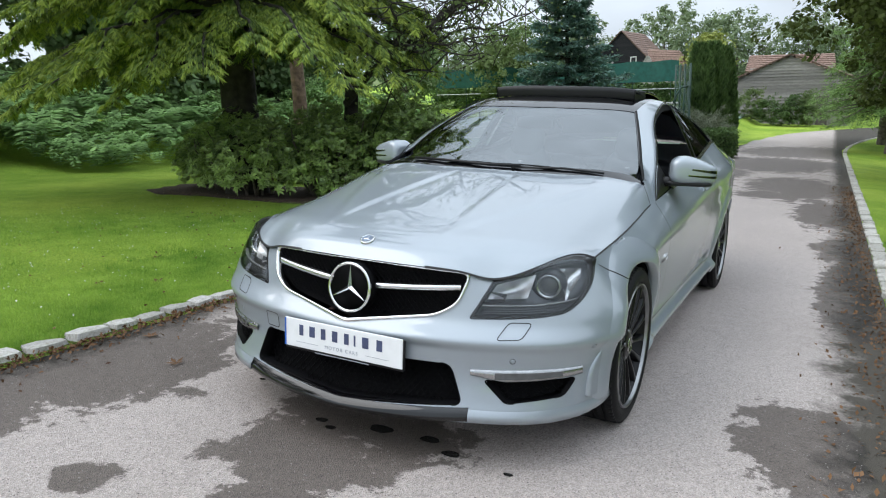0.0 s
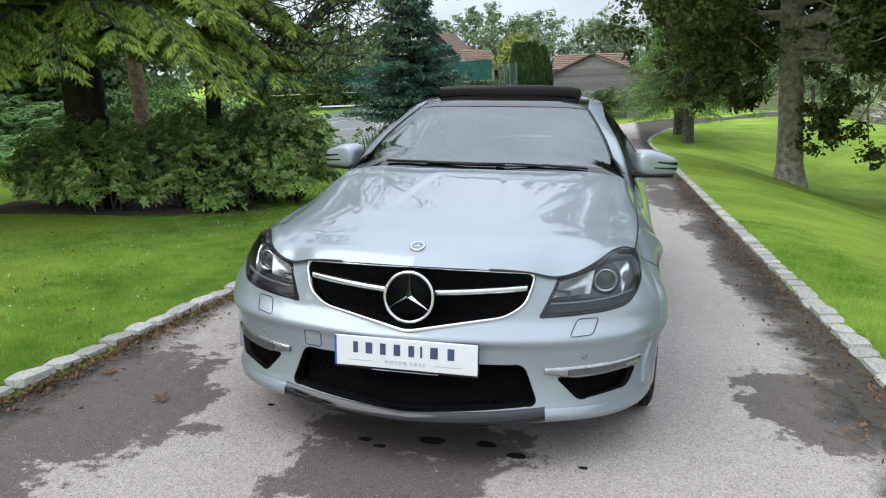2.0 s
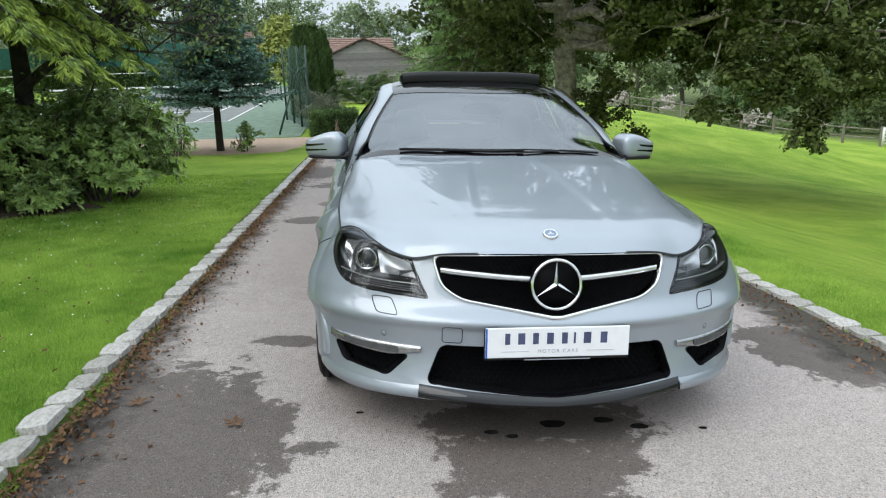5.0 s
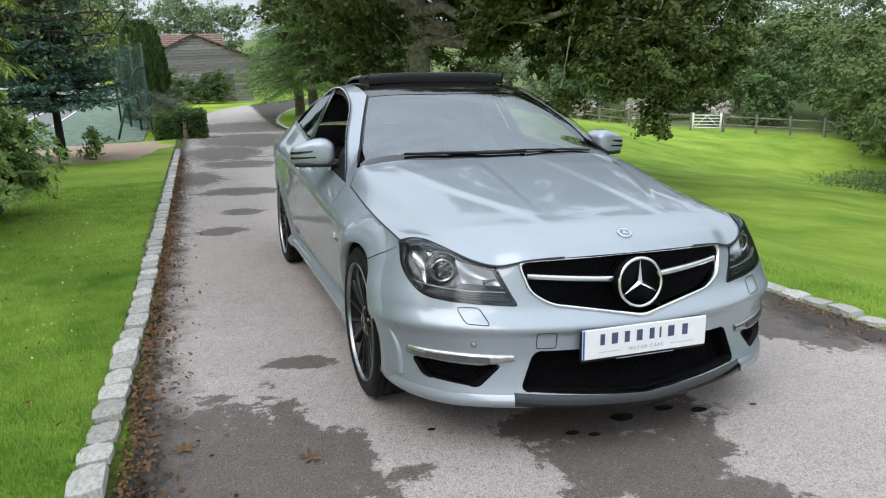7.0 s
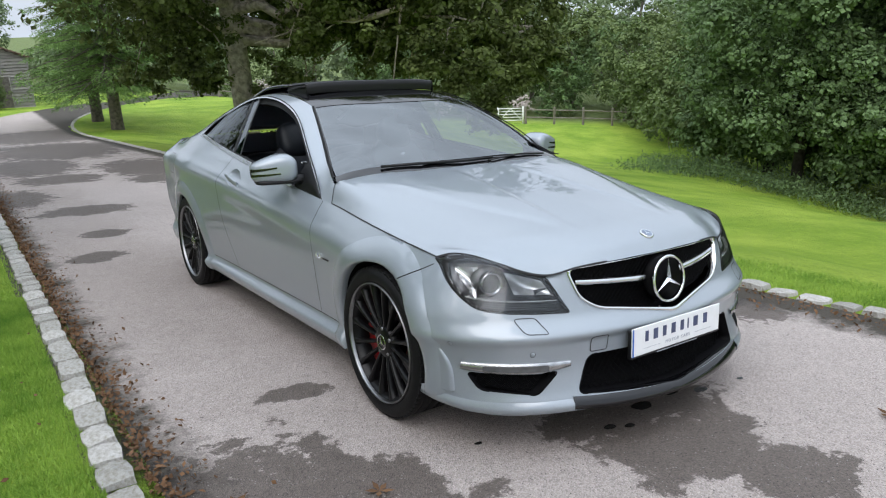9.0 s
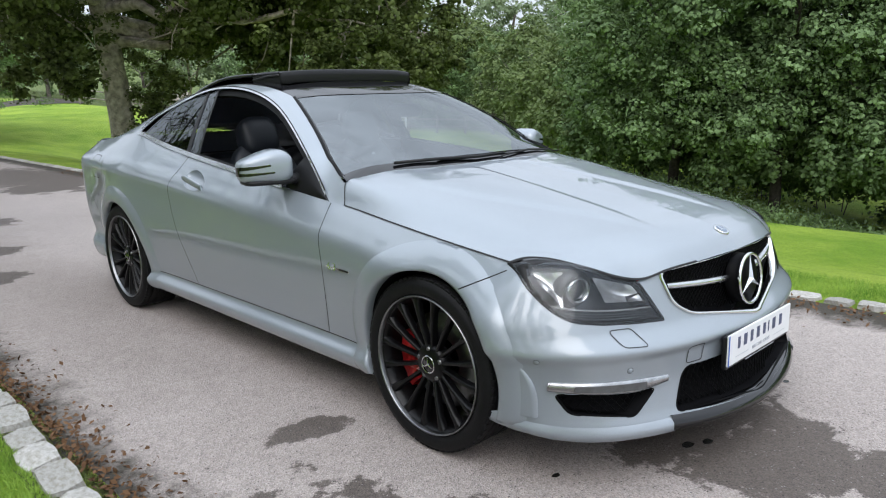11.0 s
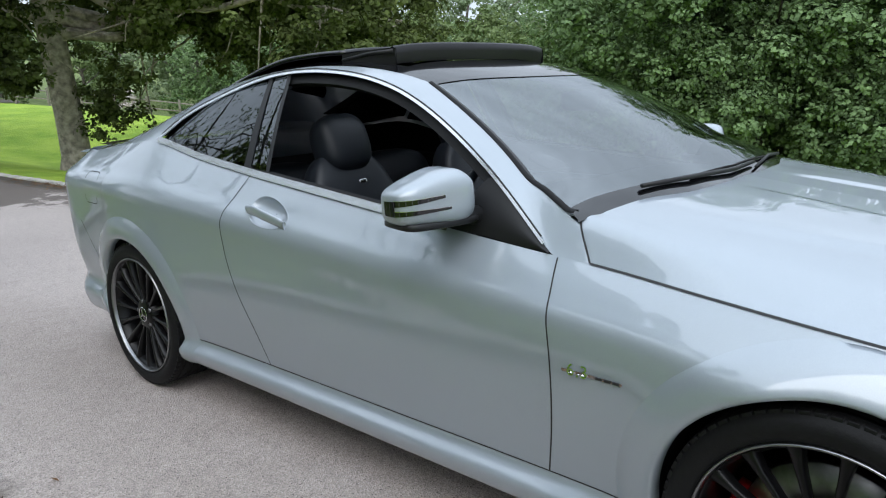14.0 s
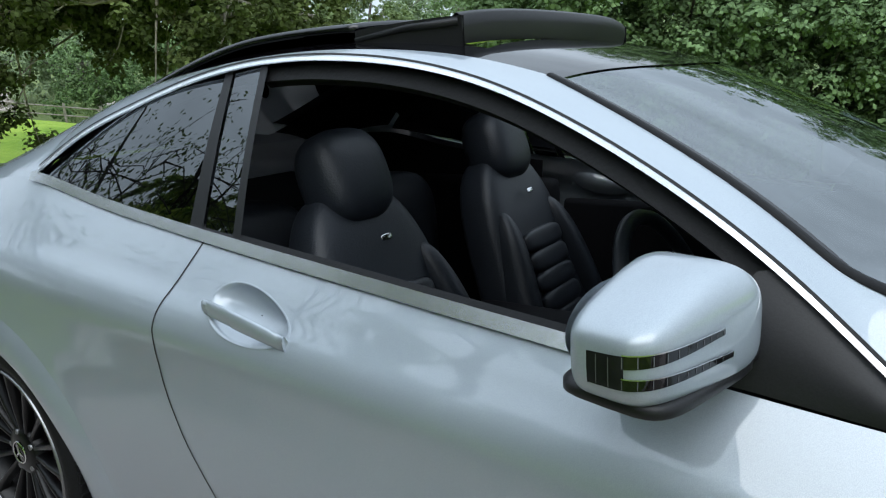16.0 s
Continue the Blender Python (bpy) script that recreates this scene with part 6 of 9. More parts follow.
wiper = part("wiper", tube([on_screen(x, y, 0.014) for x, y in ((-0.50, 0.575), (-0.30, 0.530), (-0.05, 0.505), (0.14, 0.512))], [0.007, 0.008, 0.008, 0.005], 6), car, "black wiper", BLACK_PLASTIC)
part("blade", tube([on_screen(x, 0.524 + 0.03 * abs(x), 0.009) for x in np.linspace(-0.28, 0.34, 12)], [0.004] * 12, 6), wiper, "", RUBBER)
wiper2 = part("wiper", tube([on_screen(x, y, 0.012) for x, y in ((0.55, 0.568), (0.35, 0.535), (0.10, 0.492))], [0.006, 0.006, 0.004], 6), car, "black wiper", BLACK_PLASTIC)
part("wiper_pivot", super_blob((-0.50, 0.575, 0.952), (0.022, 0.022, 0.018), 0.7, 0.9), wiper, "", BLACK_PLASTIC)
cowl = np.array([[(x, y0 + dy, float(ROOF(np.array(y0 + dy))[0]) - 0.04 - 0.07 * (x / 0.72) ** 2) for dy in (-0.04, 0.05)] for x in np.linspace(-0.58, 0.58, 30) for y0 in (0.49 + 0.12 * (abs(x) / 0.72) ** 2,)])
part("cowl_panel", quick_mesh("cowl_panel", cowl.reshape(-1, 3), grid_faces(30, 2), BLACK_PLASTIC, True), car)

# ---- cabin ----
floor_pan = part("cabin_floor", box(0, 1.65, 0.28, 1.42, 2.5, 0.04, 0.01), car, "", CABIN, False)
part("bulkhead", box(0, 0.50, 0.55, 1.45, 0.04, 0.56, 0.01), car, "", CABIN, False)
for side in (-1, 1):
    part("rear_side_trim", box(side * 0.66, 2.28, 0.60, 0.10, 0.86, 0.62, 0.03), car, "dark rear side panel", CABIN)
for side in (-1, 1):
    ys, ts = np.linspace(1.93, 2.95, 30)[:, None], np.linspace(0, 1, 8)[None, :]
    sh = SHOULDER(ys)
    lining = np.stack([(sh[..., 0] - 0.045) * (0.93 + 0.07 * ts), ys + 0 * ts, 0.45 + (sh[..., 1] - 0.012 - 0.45) * ts], -1)
    one_side("quarter_lining", lining, side, CABIN, label="dark inner quarter panel")
    inner = top_patch(2.05, 3.10, lambda y: rail_in(y) - 0.06, lambda y: np.where(y < 2.64, UPPER(y)[..., 0], SHOULDER(y)[..., 0]) - 0.035, 40, 10)
    inner[..., 2] -= 0.022
    one_side("pillar_lining", inner, side, CABIN, label="dark inner pillar trim")
part("rear_shelf", box(0, 2.80, 0.88, 1.30, 0.75, 0.04, 0.01), car, "", CABIN, False)
part("under_tray", box(0, 1.45, 0.17, 1.50, 3.9, 0.03, 0.01), car, "", CABIN, False)
hl = top_patch(1.30, 2.55, lambda y: 0 * y, lambda y: UPPER(y)[..., 0] - 0.02, 30, 12)
hl[..., 2] -= 0.035
hole_rows = hl[12:]
both("headlining", hole_rows, CABIN)
dash = part("dashboard", super_blob((0, 0.80, 0.80), (0.70, 0.26, 0.14), 0.5, 0.35, 40, 16), car, "black dashboard", CABIN)
part("binnacle", super_blob((-0.36, 0.88, 0.915), (0.17, 0.12, 0.045), 0.7, 0.6), dash, "", CABIN)
sw = part("steering_wheel", tube([(0.185 * math.cos(w), 0.0, 0.185 * math.sin(w)) for w in np.linspace(0, 2 * math.pi, 41)], 0.016, 10, False), car, "black leather steering wheel", LEATHER)
sw.matrix_local = pose(-0.36, 1.12, 0.83, -24, 0, 0)
part("hub", super_blob((0, -0.01, 0), (0.075, 0.03, 0.065), 0.6, 0.6), sw, "", CABIN)
for a in (0, 180, 270):
    part("spoke", tube([(0.05 * math.cos(radians(a)), 0, 0.05 * math.sin(radians(a))), (0.18 * math.cos(radians(a)), 0, 0.18 * math.sin(radians(a)))], [0.02, 0.013], 6), sw, "", SATIN)
part("centre_console", box(0, 1.35, 0.50, 0.22, 0.95, 0.26, 0.03), car, "", CABIN)
for side in (-1, 1):
    part("door_card", box(side * 0.735, 1.30, 0.57, 0.05, 1.10, 0.52, 0.02), door_panels[side], "dark inner door panel", CABIN)
    seat = new("front_seat")
    seat.parent = car
    seat.matrix_local = pose(side * 0.37, 1.60, 0.20, 0, 0, 0)
    tagged(seat, "black leather bucket seat with headrest")
    part("cushion", super_blob((0, -0.16, 0.13), (0.255, 0.27, 0.11), 0.45, 0.4), seat, "", LEATHER)
    for s in (-1, 1):
        part("cushion_bolster", super_blob((s * 0.215, -0.16, 0.19), (0.05, 0.26, 0.06), 0.8, 0.6), seat, "", LEATHER)
    back = pose(0, 0.10, 0.20, -20, 0, 0)
    part("backrest", super_blob((0, 0, 0), (0.245, 0.080, 0.37), 0.55, 0.45, 32, 24, None, lambda P: P * np.stack([1 - 0.20 * P[..., 2] - 0.08 * P[..., 2] ** 2, 1 + 0 * P[..., 0], 1 + 0 * P[..., 0]], -1)), seat, "", LEATHER).matrix_local = back @ pose(0, 0.02, 0.30)
    for s in (-1, 1):
        part("side_bolster", super_blob((0, 0, 0), (0.046, 0.072, 0.27), 0.8, 0.7), seat, "", LEATHER).matrix_local = back @ pose(s * 0.205, -0.030, 0.22, 0, -s * 11, 0)
    for k in range(5):
        part("back_rib", super_blob((0, 0, 0), (0.120, 0.024, 0.036), 0.6, 0.6), seat, "", LEATHER).matrix_local = back @ pose(0, -0.065, 0.10 + 0.066 * k)
    part("headrest", super_blob((0, 0, 0), (0.116, 0.080, 0.120), 0.72, 0.62, 36, 26), seat, "rounded leather headrest", LEATHER).matrix_local = back @ pose(0, -0.015, 0.690)
    for s in (-1, 1):
        part("headrest_post", tube([(0, 0, 0), (0, 0, 0.1)], 0.007, 8), seat, "", SATIN).matrix_local = back @ pose(s * 0.06, 0.0, 0.56)
    part("seat_badge", super_blob((0, 0, 0), (0.020, 0.003, 0.008), 0.6, 0.9), seat, "small silver oval badge", SATIN).matrix_local = back @ pose(0, -0.080, 0.52)
    part("rear_seat", super_blob((side * 0.34, 2.42, 0.62), (0.28, 0.12, 0.33), 0.5, 0.5), car, "black rear seat", LEATHER)
part("inside_mirror", super_blob((0, 1.06, 1.195), (0.11, 0.02, 0.035), 0.5, 0.5), car, "", BLACK_PLASTIC)

# ---- plants ----
rng = np.random.default_rng(7)
BARK = simple("bark", (0.13, 0.115, 0.095), 0.9, vary=0.45, scale=9, relief=0.03)
OAK_BARK = simple("oak_bark", (0.36, 0.32, 0.265), 0.9, vary=0.4, scale=7, relief=0.04)
DARK_BARK = simple("dark_bark", (0.035, 0.03, 0.026), 0.95, vary=0.4, scale=9, relief=0.02)
STEM = simple("shrub_stem", (0.13, 0.11, 0.088), 0.9, vary=0.3, scale=20)
OAK_LEAF = leaf_mat("oak_leaf", (0.008, 0.015, 0.005), (0.180, 0.230, 0.072), spec=0.12)
WOOD_LEAF = leaf_mat("wood_leaf", (0.030, 0.054, 0.022), (0.270, 0.400, 0.180))
PALE_LEAF = leaf_mat("pale_leaf", (0.068, 0.108, 0.039), (0.209, 0.272, 0.109))
# leaves of distant trees: the haze is put into this paler colour
HAZY_LEAF = leaf_mat("hazy_leaf", (0.127, 0.184, 0.107), (0.309, 0.386, 0.223))
YELLOW_LEAF = leaf_mat("yellow_leaf", (0.20, 0.24, 0.06), (0.36, 0.40, 0.12))
CEDAR_LEAF = leaf_mat("cedar_needles", (0.038, 0.070, 0.022), (0.310, 0.430, 0.115), through_light=0.3)
CEDAR_TIP = leaf_mat("cedar_tips", (0.180, 0.260, 0.045), (0.510, 0.600, 0.135), through_light=0.35)
FIR_LEAF = leaf_mat("fir_needles", (0.024, 0.052, 0.020), (0.325, 0.517, 0.172))
SPRUCE_LEAF = leaf_mat("blue_spruce_needles", (0.030, 0.075, 0.062), (0.250, 0.400, 0.345))
RHODO_LEAF = leaf_mat("glossy_shrub_leaf", (0.026, 0.066, 0.024), (0.500, 0.690, 0.200), rough=0.35, through_light=0.12, spec=0.5)
FERN_LEAF = leaf_mat("fern_frond", (0.055, 0.117, 0.036), (0.439, 0.675, 0.260))
HEDGE_LEAF = leaf_mat("hedge_leaf", (0.018, 0.040, 0.018), (0.181, 0.287, 0.101))
LAVENDER = leaf_mat("lavender", (0.09, 0.12, 0.075), (0.25, 0.27, 0.20))
BLADE = leaf_mat("grass_blade", (0.061, 0.200, 0.019), (0.507, 0.680, 0.149), through_light=0.35)
DEAD_LEAF = leaf_mat("dead_leaf", (0.055, 0.029, 0.017), (0.264, 0.150, 0.081), rough=0.8, through_light=0.1)


def rand_dirs(n, up=0.0):
    d = rng.normal(size=(n, 3))
    d[:, 2] += up
    return d / np.linalg.norm(d, axis=1)[:, None]


def leaf_quads(at, length, width, along=None, flat=None, fold=0.0):
    """Diamond leaves at places: each with its own length, direction and turn."""
    n = len(at)
    a = rand_dirs(n) if along is None else along
    b = np.cross(a, rand_dirs(n) if flat is None else flat)
    b /= np.linalg.norm(b, axis=1)[:, None] + 1e-9
    L = (length * rng.uniform(0.65, 1.3, n))[:, None]
    W = (width * rng.uniform(0.7, 1.25, n))[:, None]
    v = np.stack([at, at + a * L * 0.5 + b * W * 0.5, at + a * L, at + a * L * 0.5 - b * W * 0.5], 1)
    if fold:
        v[:, 2] += np.cross(a, b) * L * fold
    return v.reshape(-1, 3)


def leaf_mesh(name, mat, *vs):
    v = np.concatenate(vs)
    return quick_mesh(name, v, np.arange(len(v)).reshape(-1, 4), mat)


def limb(a, b, r0, r1, sag=0.0, n=7, wob=0.06, sides=7):
    """A crooked limb from a to b."""
    a, b = Vector(a), Vector(b)
    d = (b - a).length
    pts = []
    for i in range(n):
        t = i / (n - 1)
        p = a.lerp(b, t) + Vector((0, 0, -sag * d * t * t + sag * d * t * 0.5))
        if 0 < i:
            p += Vector(rng.normal(size=3)) * wob * d * 0.12
        pts.append(p)
    return tube(pts, list(np.linspace(r0, r1, n)), sides, False), pts


def facing_quads(at, face, leaf, aspect):
    """Diamond leaves whose flat sides look along `face`."""
    n = len(at)
    face = face / (np.linalg.norm(face, axis=1)[:, None] + 1e-9)
    a = np.cross(face, rand_dirs(n))
    a /= np.linalg.norm(a, axis=1)[:, None] + 1e-9
    b = np.cross(face, a)
    L = (leaf * 0.5 * rng.uniform(0.65, 1.3, n))[:, None]
    W = L * aspect * rng.uniform(0.8, 1.2, n)[:, None]
    return np.stack([at - a * L, at + b * W, at + a * L, at - b * W], 1).reshape(-1, 3)


def tufted(n, centres, sizes, small, leaf, aspect=0.75, per=22):
    """Leaves in small tufts over the faces of larger clumps."""
    m = max(1, n // per)
    i = rng.integers(0, len(centres), m)
    o = rand_dirs(m, 0.35)
    tuft = centres[i] + o * (sizes[i] * rng.uniform(0.35, 1.08, m))[:, None] * np.array([1, 1, 0.78])
    own = small * rng.uniform(0.7, 1.7, m)
    j = rng.integers(0, m, n)
    q = rand_dirs(n, 0.25)
    at = tuft[j] + q * (own[j] * rng.uniform(0.35, 1.1, n))[:, None] * np.array([1, 1, 0.72])
    return facing_quads(at, q * 0.7 + o[j] * 0.5 + np.array([0, 0, 0.5]) + rng.normal(size=(n, 3)) * 0.4, leaf, aspect)


def crown_clumps(k, centre, radii, big, hollow=0.6, low=None):
    """Clumps scattered through the outer part of an uneven ellipsoid."""
    d = rand_dirs(k)
    r = rng.uniform(hollow, 1.0, k) ** 0.7
    swell = 1 + 0.20 * np.sin(d[:, 0] * 4.1 + centre[0]) * np.cos(d[:, 1] * 3.7 + centre[1]) + 0.10 * np.sin(d[:, 2] * 7 + centre[2])
    c = np.array(centre) + d * r[:, None] * np.array(radii) * swell[:, None]
    if low is not None:
        c = c[c[:, 2] > low]
    return c, big * rng.uniform(0.55, 1.4, len(c))


def broad_tree(name, x, y, height, spread, n, leaf, mat, label, bark=BARK, trunk_r=None, low=0.12, clump=None, base=None, category="tree", group="", squash=1.0):
    """A trunk with limbs and a crown of leaves in tufts and clumps."""
    z = float(lie(x, y)) if base is None else base
    tr = trunk_r or height * 0.022
    t = thing(name, label, category, Matrix.Translation((x, y, z)), group)
    top = height * 0.62
    wood = [limb((0, 0, -0.2), (rng.normal() * 0.3, rng.normal() * 0.3, top), tr, tr * 0.35, 0, 9, 0.05, 10)[0]]
    for k in range(7):
        a = rng.uniform(0, 2 * math.pi)
        h = rng.uniform(0.22, 0.58) * height
        reach = spread * rng.uniform(0.5, 0.85)
        wood.append(limb((0, 0, h * 0.8), (reach * math.cos(a), reach * math.sin(a), h + reach * 0.45), tr * 0.4, tr * 0.08, 0.05)[0])
    part("trunk", joined(*wood), t, "", bark)
    big = (clump or spread * 0.16) * 2.0
    area = 12.0 * spread * height * 0.45
    c, sizes = crown_clumps(max(14, int(area / (big * big * 1.6))), (0, 0, height * (0.5 + low / 2)), (spread - big * 0.5, (spread - big * 0.5) * squash, height * (0.5 - low / 2) - big * 0.4), big, 0.5)
    part("crown", leaf_mesh("crown", mat, tufted(n, c, sizes, big * 0.30, leaf, 0.78)), t)
    return t


def rosettes(tips, out, leaf, width, per=8):
    """Whorls of long leaves round the ends of twigs: each leaf is creased along its middle."""
    k = len(tips)
    out = out / (np.linalg.norm(out, axis=1)[:, None] + 1e-9)
    u = np.cross(out, rand_dirs(k))
    u /= np.linalg.norm(u, axis=1)[:, None] + 1e-9
    w = np.cross(out, u)
    vs = []
    for q in range(per):
        ang = 2 * math.pi * (q + rng.uniform(-0.25, 0.25, k)) / per
        side = u * np.cos(ang)[:, None] + w * np.sin(ang)[:, None]
        rise = rng.uniform(0.15, 0.95, k)[:, None]
        a = side + out * rise
        a /= np.linalg.norm(a, axis=1)[:, None]
        a[:, 2] -= 0.03
        up = out - a * (out * a).sum(1)[:, None]
        up /= np.linalg.norm(up, axis=1)[:, None] + 1e-9
        b = np.cross(a, up)
        L = (leaf * rng.uniform(0.7, 1.2, k))[:, None]
        W = (width * 0.5 * rng.uniform(0.8, 1.2, k))[:, None]
        p = tips + out * (0.03 * rng.uniform(-1, 0.4, k))[:, None]
        end = p + a * L - np.array([0, 0, 0.06]) * L
        for sd in (1, -1):
            vs.append(np.stack([p, p + a * L * 0.33 + b * W * sd + up * W * 0.35, p + a * L * 0.72 + b * W * sd * 0.9 + up * W * 0.25, end][::sd], 1))
    return np.concatenate(vs).reshape(-1, 3)


def shrub(name, x, y, size, n, leaf, aspect, mat, label, category="shrub", clump=0.12, hollow=0.6, base=None, stems=8, group="", whorled=False):
    """A domed bush of twigs and leaves; whorled ones carry their leaves in rosettes."""
    z = float(lie(x, y)) if base is None else base
    t = thing(name, label, category, Matrix.Translation((x, y, z)), group)
    if whorled:
        d = rand_dirs(n // 8, 0.25)
        d = d[d[:, 2] > -0.45]
        r = rng.uniform(0.30, 1.0, len(d)) ** 0.5 * (1 + 0.17 * np.sin(d[:, 0] * 6 + x) * np.cos(d[:, 1] * 5 + y) + 0.07 * np.sin(9 * d[:, 2] + 7 * d[:, 0]))
        tips = d * r[:, None] * np.array([size[0], size[1], size[2] * 0.60]) + np.array([0, 0, size[2] * 0.40])
        # the foot is open: few leaves low down and inside
        tips = tips[(tips[:, 2] > 0.07) & (rng.uniform(0, 1, len(tips)) < 0.58 + 1.5 * (tips[:, 2] / size[2]) ** 1.2)]
        out = tips - np.array([0, 0, size[2] * 0.15])
        out = out / np.linalg.norm(out, axis=1)[:, None] + np.array([0, 0, 0.55]) + rng.normal(size=tips.shape) * 0.35
        leaves = rosettes(tips, out, leaf, leaf * aspect)
    else:
        big = clump * 2.0
        c, sizes = crown_clumps(max(8, int(7 * size[0] * size[2] / (big * big))), (0, 0, size[2] * 0.5), (max(size[0] - big * 0.4, 0.1), max(size[1] - big * 0.4, 0.1), size[2] * 0.5 - big * 0.3), big, hollow, 0.04)
        leaves = tufted(n, c, sizes, big * 0.34, leaf, aspect, 18)
    part("leaves", leaf_mesh("leaves", mat, leaves), t)
    for k in range(stems):
        a = rng.uniform(0, 2 * math.pi)
        w = rng.uniform(0.3, 0.9)
        stem = limb((0.25 * size[0] * math.cos(a), 0.25 * size[1] * math.sin(a), -0.05), (w * size[0] * math.cos(a), w * size[1] * math.sin(a), size[2] * rng.uniform(0.5, 0.85)), 0.022, 0.006, 0.0, 6, 0.15, 5)[0]
        part("stem", stem, t, "", STEM)
    return t

# the oak by the drive: a tall trunk, wide low boughs and hanging sprays
def oak_tree():
    x, y = 5.55, 19.6
    z = float(lie(x, y))
    t = thing("oak_tree", "large oak with grey trunk and low hanging boughs on the lawn", "tree", Matrix.Translation((x, y, z)))
    wood = [tube([(0, 0, -0.3), (0, 0, 0.0), (0.0, 0, 0.5), (-0.03, 0, 1.5), (-0.10, 0.05, 3.2), (-0.18, 0.05, 5.2), (-0.1, 0.1, 8), (0.1, 0, 11)], [0.60, 0.50, 0.37, 0.335, 0.325, 0.31, 0.24, 0.11], 16, False)]
    ends = []
    for k, (dx, dy, h, e) in enumerate(((4.5, -3.0, 3.6, 2.9), (6.5, -5.5, 4.2, 3.0), (3.0, -7.0, 4.4, 3.3), (-3.0, -1.5, 4.6, 4.2), (7.5, -1.0, 4.0, 3.2), (-2.2, 2.5, 4.0, 4.4), (4.5, 4.0, 4.5, 4.8),
                                       (1.0, -4.0, 5.2, 5.0), (5.0, -6.8, 5.0, 4.0), (-4.0, 1.0, 5.5, 6.0), (8.5, -3.5, 5.5, 4.5), (2.0, 3.5, 6.0, 7.0), (-1.5, -3.2, 6.2, 6.8))):
        tb, pts = limb((-0.12, 0, h), (dx, dy, e + 0.6), 0.17, 0.035, -0.05, 9, 0.18, 8)
        wood.append(tb)
        for p in pts[3:]:
            for _ in range(2):
                q = p + Vector(rng.normal(size=3)) * 1.0 + Vector((0, 0, -0.2))
                wood.append(limb(p, q, 0.035, 0.010, 0.05, 5, 0.2, 5)[0])
                ends.append(q)
    part("trunk", joined(*wood), t, "grey fissured bark", OAK_BARK)
    open_side = lambda c: (np.abs(-0.96 * c[:, 0] + 0.28 * c[:, 1]) < 1.15) & (-0.28 * c[:, 0] - 0.96 * c[:, 1] > -0.6) & (c[:, 2] < 6.2)
    leaves = []
    c, sizes = crown_clumps(260, (2.0, -1.4, 8.2), (7.2, 6.6, 4.6), 1.0, 0.4, 4.6)
    keep = (np.hypot(c[:, 0], c[:, 1]) > 1.9) & ~open_side(c)
    leaves.append(tufted(60000, c[keep], sizes[keep], 0.36, 0.18))
    c, sizes = crown_clumps(260, (2.4, -1.8, 4.9), (6.8, 6.4, 1.5), 0.70, 0.25, 3.2)
    keep = (np.hypot(c[:, 0], c[:, 1] + 0.4) > 1.7) & ~open_side(c)
    leaves.append(tufted(80000, c[keep], sizes[keep], 0.28, 0.14))
    ends = np.array([tuple(e) for e in ends])
    ends = ends[(np.hypot(ends[:, 0], ends[:, 1]) > 1.1) & ~open_side(ends)]
    leaves.append(tufted(40000, ends, np.full(len(ends), 0.40), 0.22, 0.125))
    # sprays that hang to eye height, narrowing downwards
    for hx, hy, top, low, n in ((3.1, -7.9, 3.8, 1.35, 3000), (2.5, -7.5, 3.8, 2.2, 2200), (4.6, -7.3, 3.8, 2.2, 2600), (6.4, -6.0, 3.6, 2.2, 2600), (2.0, -7.0, 3.8, 2.7, 1800), (5.4, -6.9, 3.6, 2.4, 2200), (7.4, -4.4, 3.8, 2.3, 2200),
                                (0.85, -0.4, 3.4, 1.3, 2200), (0.55, -0.6, 2.4, 0.9, 900), (-1.6, -1.6, 4.2, 2.3, 2600), (-2.6, -0.6, 4.2, 2.2, 2600), (-2.2, -2.6, 4.4, 2.8, 2200), (1.2, -2.6, 4.4, 3.0, 2200), (2.6, -3.4, 4.2, 2.9, 2200), (3.9, -2.4, 4.2, 2.7, 2200), (5.6, -2.6, 4.0, 2.5, 2200)):
        k = 26
        f = rng.uniform(0, 1, k) ** 0.8
        r = 0.62 * (1 - 0.75 * f)
        c = np.stack([hx + rng.normal(size=k) * r, hy + rng.normal(size=k) * r, top + (low - top) * f], -1)
        leaves.append(tufted(n, c, np.full(k, 0.20), 0.15, 0.115, 0.7, 16))
    part("crown", leaf_mesh("crown", OAK_LEAF, *leaves), t, "dense green leaves")


